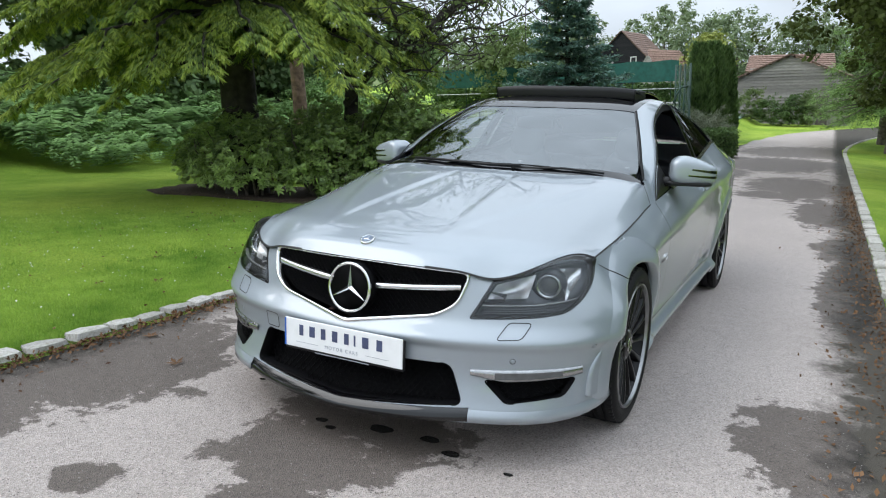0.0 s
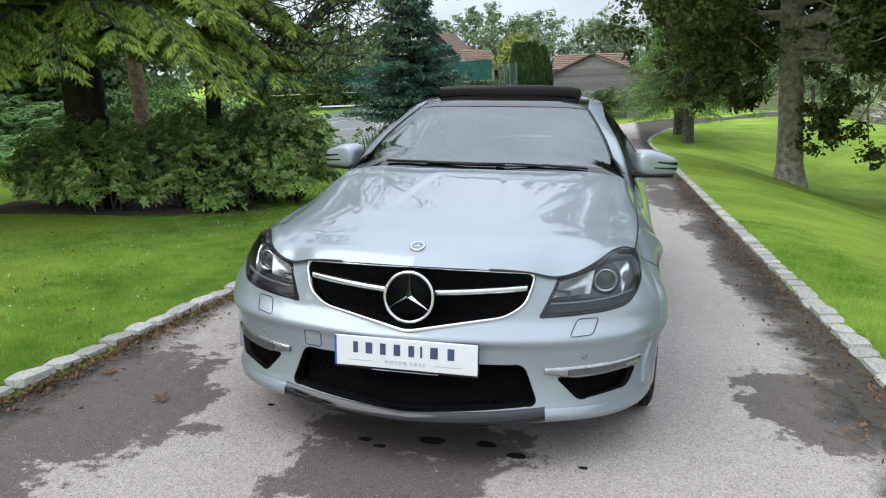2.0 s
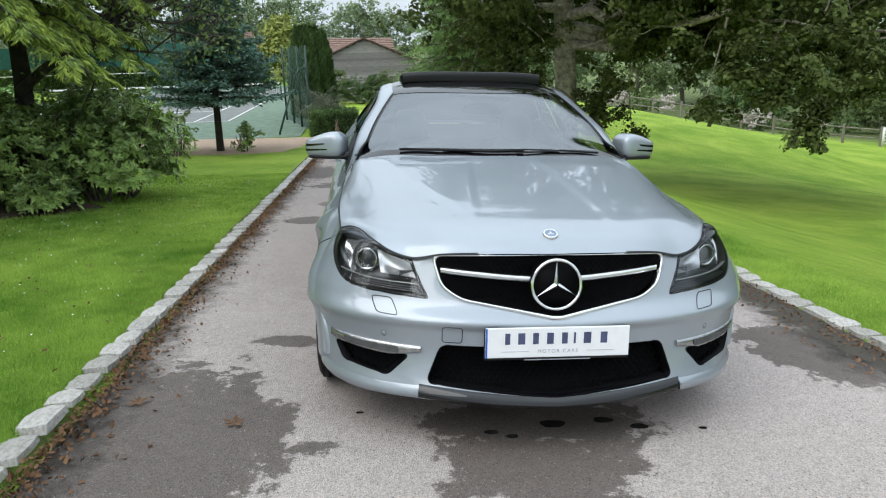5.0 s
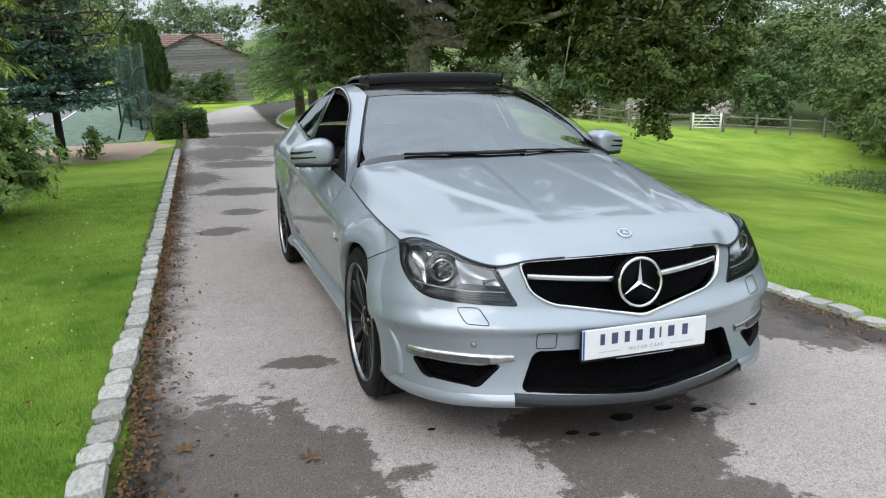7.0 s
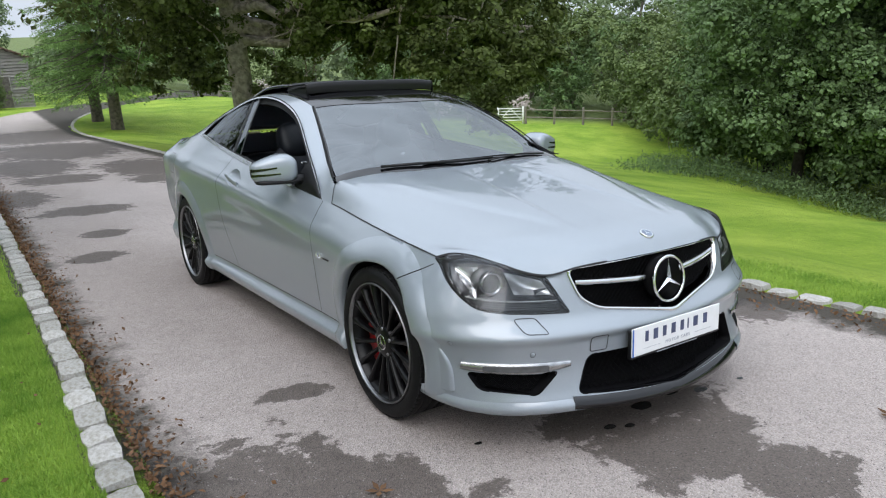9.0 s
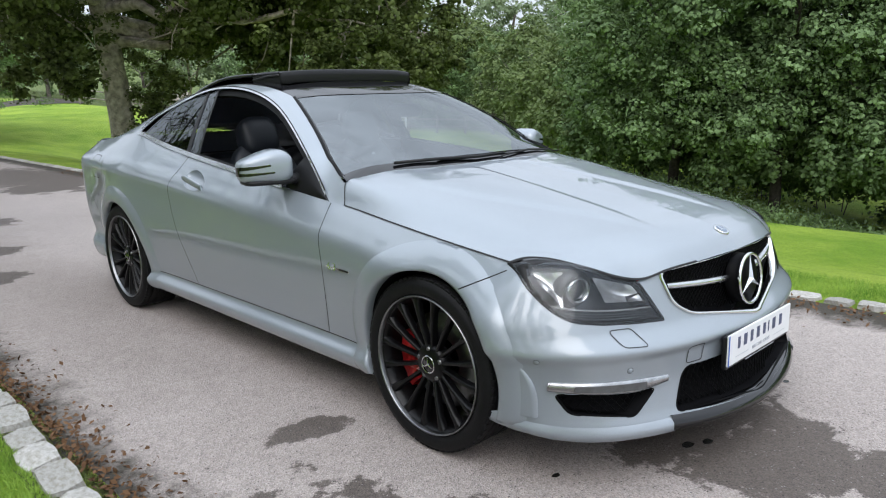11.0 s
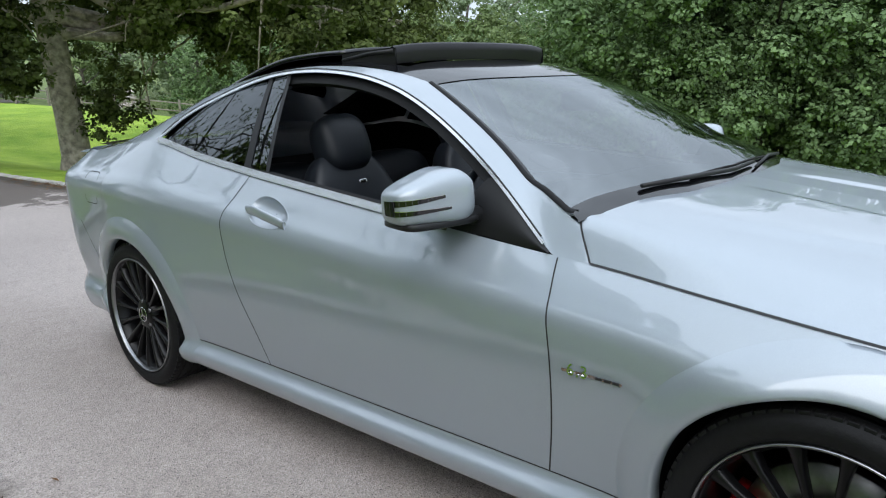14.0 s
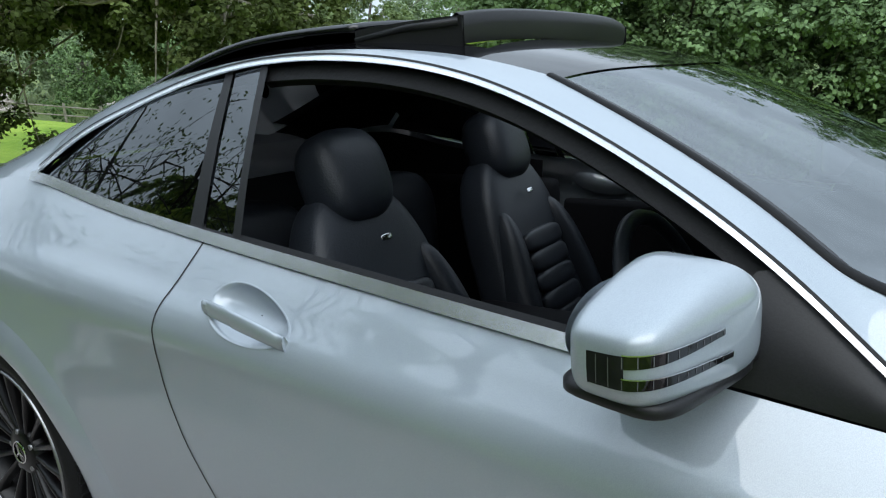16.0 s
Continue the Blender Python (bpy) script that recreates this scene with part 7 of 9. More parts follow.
def conifer(name, x, y, height, spread, n, mat, label, low=1.0, whorls=26, droop=0.35, needle=0.10, width=0.03, trunk_r=0.16, sway=0.35, bark=BARK, base=None, per=8):
    """A conifer: whorls of boughs with hanging sprays."""
    z = float(lie(x, y)) if base is None else base
    t = thing(name, label, "tree", Matrix.Translation((x, y, z)))
    wood = [tube([(0, 0, -0.2), (0, 0, 0.3), (0.03, 0, height * 0.5), (0, 0, height)], [trunk_r * 1.15, trunk_r, trunk_r * 0.6, 0.02], 10, False)]
    spr, dirs = [], []
    share = n // (whorls * per)
    for w in range(whorls):
        h0 = low + (height - low) * (w / whorls) ** 1.05
        for k in range(per):
            h = h0 + rng.normal() * 0.30 * (height - low) / whorls
            a = 2 * math.pi * (k + rng.uniform(-0.35, 0.35)) / per + w * 0.7
            reach = spread * (1 - (h - low) / (height - low) * 0.92) * rng.uniform(0.65, 1.1)
            tip = Vector((reach * math.cos(a), reach * math.sin(a), h + reach * (0.12 - droop * rng.uniform(0.6, 1.3))))
            tb, pts = limb((0, 0, h), tip, 0.035 * reach / spread + 0.012, 0.006, -0.10, 6, 0.08, 5)
            wood.append(tb)
            pp = np.array([tuple(p) for p in pts])
            s = rng.uniform(0.15, 1.0, share) ** 0.75 * 5
            i = np.minimum(s.astype(int), 4)
            at = pp[i] + (pp[i + 1] - pp[i]) * (s - i)[:, None]
            out = np.array([-math.sin(a), math.cos(a), 0.0])
            sd = rng.choice([-1.0, 1.0], share)
            far = rng.uniform(0, sway, share) * (1.1 - 0.6 * s / 5) * reach / spread * 1.3
            at = at + out * (sd * far)[:, None] + rng.normal(size=(share, 3)) * 0.03
            at[:, 2] -= far * droop * 1.2
            d = out * sd[:, None] * 0.7 + np.array([math.cos(a), math.sin(a), -0.35 * droop * 2]) * 0.8 + rng.normal(size=(share, 3)) * 0.45
            spr.append(at), dirs.append(d / np.linalg.norm(d, axis=1)[:, None])
    part("trunk", joined(*wood), t, "", bark)
    P, D = np.concatenate(spr), np.concatenate(dirs)
    part("crown", leaf_mesh("crown", mat, leaf_quads(P, needle, width, D, np.array([0, 0, 1.0]) + rng.normal(size=P.shape) * 0.45)), t)
    return t


oak_tree()
conifer("fir_tree", 3.6, 29.5, 9.5, 2.9, 76000, FIR_LEAF, "drooping green conifer beside the bend of the drive", 2.2, 22, 0.50, 0.16, 0.032, 0.25, 0.6)
conifer("fir_tree", 3.5, 33.2, 10.5, 3.2, 72000, FIR_LEAF, "tall drooping green conifer behind its neighbour", 2.2, 24, 0.50, 0.16, 0.032, 0.25, 0.6)
conifer("spruce_tree", -4.15, 14.3, 4.9, 1.75, 42000, SPRUCE_LEAF, "blue-grey spruce on the gravel bed", 1.22, 13, 0.10, 0.11, 0.042, 0.085, 0.36, DARK_BARK, None, 10)


# the cedar over the lawn: layered boughs that arch over, with flat sprays and bright hanging tips
def cedar():
    x, y = -6.0, 5.2
    z = float(lie(x, y))
    t = thing("cedar_tree", "spreading conifer with drooping bright green tips over the lawn", "tree", Matrix.Translation((x, y, z)))
    part("trunk", tube([(0, 0, -0.2), (0, 0, 0.4), (0.05, 0, 3), (0, 0, 11.5)], [0.36, 0.27, 0.22, 0.05], 14, False), t, "dark trunk", DARK_BARK)
    spr, dirs, tips, tdirs = [], [], [], []
    boughs = [(radians(a), h, r) for a, h, r in ((-10, 2.35, 2.9), (8, 2.45, 2.7), (26, 2.5, 2.6), (45, 2.5, 2.5), (-24, 2.4, 3.0), (18, 2.8, 2.8), (0, 3.0, 3.0), (-30, 2.65, 2.9), (-42, 2.75, 2.6), (-55, 2.5, 2.6), (-68, 2.65, 2.5), (-95, 2.55, 2.6), (-122, 2.5, 2.7), (-165, 2.35, 3.0), (-80, 2.7, 2.6), (-108, 2.6, 2.7), (-135, 2.45, 2.9), (-152, 2.1, 3.1), (-8, 2.8, 2.9), (15, 2.9, 2.7), (170, 2.3, 3.2), (-20, 3.2, 2.9), (-45, 3.3, 2.7), (-68, 3.2, 2.8), (-95, 3.3, 2.8), (-120, 3.2, 2.9), (-145, 3.1, 3.1), (40, 3.0, 2.7), (5, 3.4, 2.9), (-82, 3.8, 2.7))]
    boughs += [(rng.uniform(0, 2 * math.pi), 3.0 + 8.0 * rng.uniform(0, 1) ** 1.4, rng.uniform(2.5, 3.7)) for _ in range(50)]
    for a, h, reach in boughs:
        reach = reach * (1.08 - 0.075 * max(h - 2.0, 0))
        out = np.array([math.cos(a), math.sin(a), 0.0])
        u = np.linspace(0, 1, 9)
        fall = rng.uniform(0.10, 0.22)
        pp = np.array([0, 0, h - 0.35]) + out * (reach * u)[:, None] + np.array([0, 0, 1.0]) * (reach * (0.34 * u - (0.34 + fall) * u**2.2))[:, None]
        pp[1:] += rng.normal(size=(8, 3)) * 0.035
        part("bough", tube([Vector(p) for p in pp], list(np.linspace(0.062, 0.007, 9)), 6, False), t, "", DARK_BARK)
        for m in range(34):
            s = 1.6 + 6.4 * (m + rng.uniform(0, 1)) / 34
            i = min(int(s), 7)
            p0 = pp[i] + (pp[i + 1] - pp[i]) * (s - i)
            side = 1.0 if m % 2 else -1.0
            o = np.array([-math.sin(a) * side, math.cos(a) * side, 0.0]) + out * rng.uniform(0.6, 1.1)
            o /= np.linalg.norm(o)
            ln = rng.uniform(0.6, 1.0) * (0.98 - 0.085 * s)
            k = 118
            v = np.sort(rng.uniform(0, 1, k))[:, None]
            line = p0 + o * ln * v + np.array([0, 0, -0.48 * ln]) * v**1.8
            # short shoots to both sides of the spray, hanging a little
            sd = rng.choice([-1.0, 1.0], k)[:, None]
            across = np.cross(o, [0, 0, 1.0])
            d = across * sd * 0.62 + o * 0.55 + np.array([0, 0, -0.80]) + rng.normal(size=(k, 3)) * 0.22
            d /= np.linalg.norm(d, axis=1)[:, None]
            q = line + rng.normal(size=(k, 3)) * 0.008
            end = rng.uniform(0, 1, k) < (0.10 + 0.75 * v[:, 0]) * min(1.0, 0.25 + s / 7)
            spr.append(q[~end]), dirs.append(d[~end]), tips.append(q[end]), tdirs.append(d[end])
    up = lambda P: np.array([0, 0, 1.0]) + rng.normal(size=P.shape) * 0.4
    P, Q = np.concatenate(spr), np.concatenate(tips)
    part("crown", leaf_mesh("crown", CEDAR_LEAF, leaf_quads(P, 0.100, 0.020, np.concatenate(dirs), up(P))), t)
    part("tip_growth", leaf_mesh("tip_growth", CEDAR_TIP, leaf_quads(Q, 0.095, 0.018, np.concatenate(tdirs), up(Q))), t, "bright yellow-green hanging tips")


cedar()
# glossy shrubs on the lawn round its foot
for x, y, sx, sy, h, n in ((-6.75, 5.45, 0.78, 0.6, 1.02, 8200), (-5.75, 5.1, 0.88, 0.7, 1.24, 12500), (-4.85, 5.6, 0.85, 0.75, 1.30, 11000), (-3.92, 6.3, 0.90, 0.92, 1.46, 17500), (-4.3, 5.25, 0.36, 0.34, 0.50, 2600), (-4.7, 6.6, 0.9, 0.8, 1.25, 8000)):
    shrub("rhododendron", x, y, (sx, sy, h), n, 0.084, 0.38, RHODO_LEAF, "glossy dark green shrub with bare stems on the lawn", stems=26, group="shrubs on the lawn", whorled=True)
# added bushes that fill in for the grey-green netting beside the court
for x, y, sx, h in ((-13.4, 17.2, 1.9, 2.3), (-11.2, 18.0, 1.5, 1.9)):
    shrub("garden_bush", x, y, (sx, 1.2, h), 12000, 0.10, 0.6, FERN_LEAF, "grey-green bush beside the court", clump=0.22, hollow=0.5, stems=4, group="bushes beside the court")
shrub("shrub", -3.55, 14.0, (0.33, 0.3, 0.62), 900, 0.10, 0.35, RHODO_LEAF, "small green shrub by the spruce", clump=0.09)
shrub("bare_shrub", -4.9, 13.4, (0.5, 0.5, 1.25), 700, 0.09, 0.4, RHODO_LEAF, "thin shrub with few leaves beside the spruce", clump=0.10, stems=12)

# woods at the foot of the lawn
for i, (x, y, h, s, n) in enumerate(((29, -9, 12.5, 5.0, 11000), (28, -4.0, 12.5, 5.0, 13000), (27, 0.8, 12.5, 4.6, 19000), (25.5, 4.6, 12, 4.2, 20000), (24.5, 8.6, 12.5, 4.4, 21000), (24.0, 12.4, 12, 4.2, 20000), (27.5, 15.8, 10, 4.0, 12000),
                                     (31.5, -6, 14, 5.5, 9000), (31, -1, 14, 5.5, 12000), (30.5, 6, 15, 5.5, 12000), (31, 12, 16, 5.5, 11000), (38, 22, 13, 6, 8000), (31, -16, 13, 6, 6000), (27, -24, 13, 6, 5000))):
    broad_tree("woodland_tree", x, y, h, s, int(n * 3.1), 0.17, WOOD_LEAF, "tall leafy tree at the edge of the woods", DARK_BARK, 0.22, 0.02, 0.48, group="trees of the wood")
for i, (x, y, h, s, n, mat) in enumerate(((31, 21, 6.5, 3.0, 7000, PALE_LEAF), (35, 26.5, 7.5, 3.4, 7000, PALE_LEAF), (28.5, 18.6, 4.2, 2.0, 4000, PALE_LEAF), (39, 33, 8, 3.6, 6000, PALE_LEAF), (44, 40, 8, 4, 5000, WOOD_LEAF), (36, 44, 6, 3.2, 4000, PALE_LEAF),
                                          (29, 52, 7, 3.5, 4000, WOOD_LEAF), (22, 58, 7, 3.2, 4000, PALE_LEAF), (16, 62, 8, 3.6, 4000, WOOD_LEAF), (34, 62, 10, 5, 4500, HAZY_LEAF), (48, 55, 13, 6, 4500, HAZY_LEAF), (58, 40, 16, 7, 4500, HAZY_LEAF), (52, 25, 17, 7, 4500, HAZY_LEAF), (64, 62, 17, 8, 4000, HAZY_LEAF), (42, 80, 15, 8, 4000, HAZY_LEAF), (24, 85, 12, 6, 4000, HAZY_LEAF), (50, 70, 14, 8, 4500, HAZY_LEAF), (60, 52, 15, 8, 4500, HAZY_LEAF), (66, 36, 16, 8, 4500, HAZY_LEAF), (33, 74, 12, 7, 4500, HAZY_LEAF), (72, 48, 18, 9, 4500, HAZY_LEAF), (56, 82, 17, 9, 4500, HAZY_LEAF), (45, 46, 9, 5, 5000, PALE_LEAF), (40, 54, 8, 5, 5000, WOOD_LEAF))):
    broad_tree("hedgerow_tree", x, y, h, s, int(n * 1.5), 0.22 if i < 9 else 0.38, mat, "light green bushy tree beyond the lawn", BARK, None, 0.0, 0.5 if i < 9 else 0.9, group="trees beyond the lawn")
# understorey that closes the wood, and bushes along the far side of the lawn
for k in range(11):
    y = -11 + 2.7 * k
    shrub("wood_shrub", 29.4 - 0.14 * y + rng.normal() * 0.5, y, (2.0, 2.0, rng.uniform(3.6, 5.0)), 9000, 0.20, 0.7, WOOD_LEAF, "dark leafy bush under the trees of the wood", clump=0.5, hollow=0.4, stems=4, group="bushes of the wood")
for x, y, s, h, mat in ((28.0, 18.5, 2.0, 3.6, WOOD_LEAF), (30.5, 21.5, 2.2, 4.6, PALE_LEAF), (33.5, 25.5, 2.4, 5.2, PALE_LEAF), (36.5, 30.0, 2.6, 5.0, PALE_LEAF), (40.0, 34.5, 2.8, 5.4, PALE_LEAF), (37.5, 39.5, 2.6, 4.6, HEDGE_LEAF), (33.5, 45.0, 2.6, 4.2, PALE_LEAF), (28.5, 49.5, 2.6, 4.2, HEDGE_LEAF)):
    shrub("meadow_bush", x, y, (s, s, h), 4200, 0.24, 0.65, mat, "spreading pale green bush beyond the lawn", clump=0.55, hollow=0.45, stems=4, group="bushes beyond the lawn")
# nettles and brambles along the wood's edge
P, D = [], []
for k in range(600):
    u = rng.uniform(0, 1)
    x0, y0 = 23.2 + 3.0 * (1 - u) + rng.normal() * 1.0, -8 + 27 * u
    x0 -= 2.0 * math.sin(u * math.pi)
    zz = float(lie(x0, y0))
    m = 40
    P.append(np.stack([x0 + rng.normal(size=m) * 0.35, y0 + rng.normal(size=m) * 0.35, zz + rng.uniform(0, 1, m) ** 0.7 * rng.uniform(0.3, 0.8)], -1))
P = np.concatenate(P)
thing("undergrowth", "nettles and brambles along the edge of the woods", "undergrowth", kind="stuff", data=leaf_mesh("undergrowth", WOOD_LEAF, leaf_quads(P, 0.12, 0.05)))

# left: a bank of ferns and brambles with dark trees behind
V = []
for k in range(1500):
    x0, y0 = rng.uniform(-22, -9.5), rng.uniform(2, 17)
    if x0 > -11.3 - 0.12 * (y0 - 9) or (y0 < 6.0 and x0 > -12.6):
        continue
    foot = np.array([x0, y0, float(lie(x0, y0)) + 0.35 * float(smooth01(-x0, 11, 16))])
    tall = rng.uniform(0.55, 1.15) * (0.75 + 0.55 * float(smooth01(-x0, 11, 16)))
    for a in rng.uniform(0, 2 * math.pi, 6):
        # one arching frond with leaflets to both sides
        out = np.array([math.cos(a), math.sin(a), 0.0])
        u = np.repeat(np.linspace(0.18, 1.0, 10), 2)
        sd = np.tile([1.0, -1.0], 10)[:, None]
        mid = foot + out * (0.62 * tall * u**1.3)[:, None] + np.array([0, 0, 1.0]) * (tall * (1.5 * u - 0.75 * u**2.2))[:, None]
        across = np.array([-math.sin(a), math.cos(a), 0.0])
        d = across * sd + out * 0.45 + np.array([0, 0, -0.25]) + rng.normal(size=(20, 3)) * 0.12
        d /= np.linalg.norm(d, axis=1)[:, None]
        L = (0.26 * tall * np.sin(math.pi * np.clip(u, 0.12, 0.97)) ** 0.7)[:, None]
        b = np.cross(d, np.array([0, 0, 1.0]) + out * 0.4)
        b /= np.linalg.norm(b, axis=1)[:, None]
        V.append(np.stack([mid, mid + d * L * 0.4 + b * L * 0.17, mid + d * L, mid + d * L * 0.4 - b * L * 0.17], 1).reshape(-1, 3))
thing("fern_bank", "bank of pale green ferns and brambles behind the lawn", "ferns", kind="stuff", data=leaf_mesh("fern_bank", FERN_LEAF, *V))
for i, (x, y, h, s, n) in enumerate(((-19, 5, 15, 4.8, 11000), (-22, -2, 16, 5.2, 10000), (-21, 10, 15, 4.8, 10000), (-18, 15.5, 13, 4.4, 9000), (-17, 19.0, 6, 3.0, 8000), (-20, -9, 16, 5.0, 9000), (-16.2, 11.8, 6.0, 2.4, 8000), (-17, -15, 15, 5, 8000), (-20, 20, 11, 4.5, 6000))):
    broad_tree("garden_tree", x, y, h, s, int(n * 3.0), 0.22, OAK_LEAF if i % 2 else WOOD_LEAF, "dark leafy tree behind the ferns", DARK_BARK, 0.2, 0.02, 0.6, group="trees behind the ferns")
# a small thin tree whose crooked bough crosses above the court
tx, ty = -4.7, 6.0
tz = float(lie(tx, ty))
tw = thing("thin_tree", "small tree with thin crooked boughs and few leaves", "tree", Matrix.Translation((tx, ty, tz)))
wood, tips = [limb((0, 0, -0.1), (0.15, 0.2, 4.4), 0.12, 0.06, 0, 7, 0.08, 8)[0]], []
main = [(0.05, -0.05, 1.35), (0.7, -0.45, 1.72), (1.35, -0.6, 2.02), (1.72, -0.5, 2.28), (2.08, -0.35, 2.58), (2.5, -0.1, 3.1), (2.9, 0.2, 3.7)]
wood.append(tube(main, [0.06, 0.055, 0.05, 0.044, 0.038, 0.028, 0.012], 7, False))
lines = [[Vector(p) for p in main[1:]]]
for a, b in ((1, (2.6, -0.75, 1.9)), (2, (2.7, -0.4, 2.15)), (3, (2.9, -0.6, 2.75)), (2, (1.6, -1.2, 2.5)), (4, (2.2, -0.9, 3.3)), (1, (1.2, 0.6, 2.5)), (3, (2.6, 1.2, 3.4)), (4, (2.4, 1.8, 3.9)), (2, (1.8, 1.8, 3.0)), (1, (1.4, 2.4, 2.9)), (2, (2.3, 2.2, 2.6)), (3, (2.9, 0.7, 3.0))):
    tb, pts = limb(main[a], b, 0.024, 0.006, 0.0, 8, 0.22, 5)
    wood.append(tb)
    lines.append(pts)
for k in range(13):
    a, h0 = rng.uniform(0, 2 * math.pi), rng.uniform(2.6, 4.2)
    r_ = rng.uniform(1.2, 3.0)
    tb, pts = limb((0.08, 0.1, h0), (r_ * math.cos(a), r_ * math.sin(a), h0 + rng.uniform(0.5, 3.2)), 0.045, 0.007, 0.05, 8, 0.28, 5)
    wood.append(tb)
    lines.append(pts)
for pts in lines:
    for p in pts[1:]:
        for _ in range(3):
            q = p + Vector(rng.normal(size=3)) * 0.34
            wood.append(limb(p, q, 0.009, 0.003, 0, 4, 0.3, 4)[0])
            tips.append(tuple(q))
part("trunk", joined(*wood), tw, "", DARK_BARK)
tips = np.array(tips)
part("crown", leaf_mesh("crown", PALE_LEAF, leaf_quads(tips[rng.integers(0, len(tips), 6500)] + rng.normal(size=(6500, 3)) * 0.11, 0.06, 0.034)), tw)
# a slim bare trunk with a reddish bark farther back
slim = thing("slim_tree", "slim straight trunk with reddish bark behind the shrubs", "tree", Matrix.Translation((-7.4, 8.3, float(lie(-7.4, 8.3)))))
part("trunk", tube([(0, 0, -0.1), (0.02, 0, 1.5), (-0.03, 0, 3.2), (0.05, 0, 7.0)], [0.15, 0.13, 0.115, 0.04], 10, False), slim, "", simple("reddish_bark", (0.20, 0.13, 0.10), 0.9, vary=0.35, scale=12, relief=0.02))
c, sizes = crown_clumps(26, (0, 0, 6.0), (1.6, 1.6, 2.2), 0.5, 0.4)
part("crown", leaf_mesh("crown", OAK_LEAF, tufted(7000, c, sizes, 0.22, 0.13)), slim)
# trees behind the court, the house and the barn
for i, (x, y, h, s, n, mat) in enumerate(((-34, 66, 8, 5, 4500, HAZY_LEAF), (-27, 70, 9, 5, 4500, WOOD_LEAF), (-20, 66, 7.5, 4, 4500, HAZY_LEAF), (-15, 80, 10.5, 4.6, 5000, HAZY_LEAF), (-8, 84, 9.5, 4.4, 5000, HAZY_LEAF), (-1.5, 92, 9.5, 4.6, 5000, HAZY_LEAF), (2.6, 96, 9.5, 4.2, 5000, HAZY_LEAF),
                                          (9, 86, 3.4, 3.2, 4000, HAZY_LEAF), (14, 80, 3.8, 3.2, 4000, HAZY_LEAF), (-8.6, 66, 6.2, 1.7, 3500, YELLOW_LEAF), (-42, 56, 11, 6, 4500, WOOD_LEAF), (-30, 50, 8, 4.2, 4500, WOOD_LEAF), (-24, 58, 6.5, 3.6, 4000, PALE_LEAF), (20, 70, 9, 4, 4000, HAZY_LEAF))):
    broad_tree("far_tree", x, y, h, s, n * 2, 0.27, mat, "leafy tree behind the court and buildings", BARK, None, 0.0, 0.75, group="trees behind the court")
for x, y, h in ((-3.35, 28.7, 3.55), (-3.05, 30.2, 3.6), (-2.8, 31.6, 3.45)):
    t = thing("cypress", "narrow dense dark green upright cypress", "tree", Matrix.Translation((x, y, COURT_Z - 0.1)), "row of cypresses")
    n_c = 7000
    w, zz = rng.uniform(0, 2 * math.pi, n_c), rng.uniform(0, 1, n_c)
    r_c = 0.58 * (1 - 0.75 * zz**3) * (0.75 + 0.25 * rng.uniform(0, 1, n_c)) * (1 + 0.12 * np.sin(5 * w + 9 * zz))
    P = np.stack([r_c * np.cos(w), r_c * np.sin(w), 0.1 + zz * h], -1)
    D = np.stack([0.35 * np.cos(w), 0.35 * np.sin(w), np.ones(n_c)], -1) + rng.normal(size=(n_c, 3)) * 0.2
    part("crown", leaf_mesh("crown", HEDGE_LEAF, leaf_quads(P, 0.26, 0.09, D / np.linalg.norm(D, axis=1)[:, None])), t)
    part("trunk", tube([(0, 0, -0.1), (0, 0, h * 0.85)], [0.30, 0.12], 8), t, "", DARK_BARK)
# clipped hedge, lavender and shrubs by the barn
P = np.stack([rng.uniform(-2.55, -1.15, 9000), rng.uniform(20.9, 22.3, 9000), rng.uniform(0, 0.78, 9000)], -1)
face = rng.integers(0, 3, 9000)
P[face == 0, 2] = 0.78 + rng.normal(size=(face == 0).sum()) * 0.03
P[face == 1, 1] = 20.9 + rng.normal(size=(face == 1).sum()) * 0.04
P[face == 2, 0] = np.where(rng.uniform(size=(face == 2).sum()) < 0.5, -2.55, -1.15) + rng.normal(size=(face == 2).sum()) * 0.04
hz_ = float(lie(-1.8, 21.5))
hedge = thing("hedge", "low clipped dark green hedge beside the drive", "hedge", Matrix.Translation((0, 0, hz_)))
part("leaves", leaf_mesh("leaves", HEDGE_LEAF, leaf_quads(P, 0.075, 0.045)), hedge)
part("core", box(-1.85, 21.6, 0.36, 1.3, 1.3, 0.7, 0.05), hedge, "", DARK_BARK)
for x, y, h in ((-2.4, 23.2, 1.40), (-2.0, 24.4, 1.40), (-2.9, 24.9, 1.55), (-2.3, 26.0, 1.45)):
    shrub("lavender", x, y, (0.62, 0.6, h), 2400, 0.26, 0.05, LAVENDER, "grey-green lavender clump with pale flower spikes", clump=0.16, hollow=0.3, stems=0, group="lavender by the drive")
for x, y, s, h, mat in ((-2.6, 42.6, 1.0, 1.7, PALE_LEAF), (-1.5, 42.3, 1.1, 1.55, HEDGE_LEAF), (-0.4, 42.5, 0.8, 1.7, HEDGE_LEAF), (0.25, 42.8, 0.6, 1.9, PALE_LEAF)):
    shrub("barn_shrub", x, y, (s, 0.7, h), 7000, 0.085, 0.5, mat, "rounded shrub against the barn wall", clump=0.16, hollow=0.7, stems=0, group="shrubs at the barn")
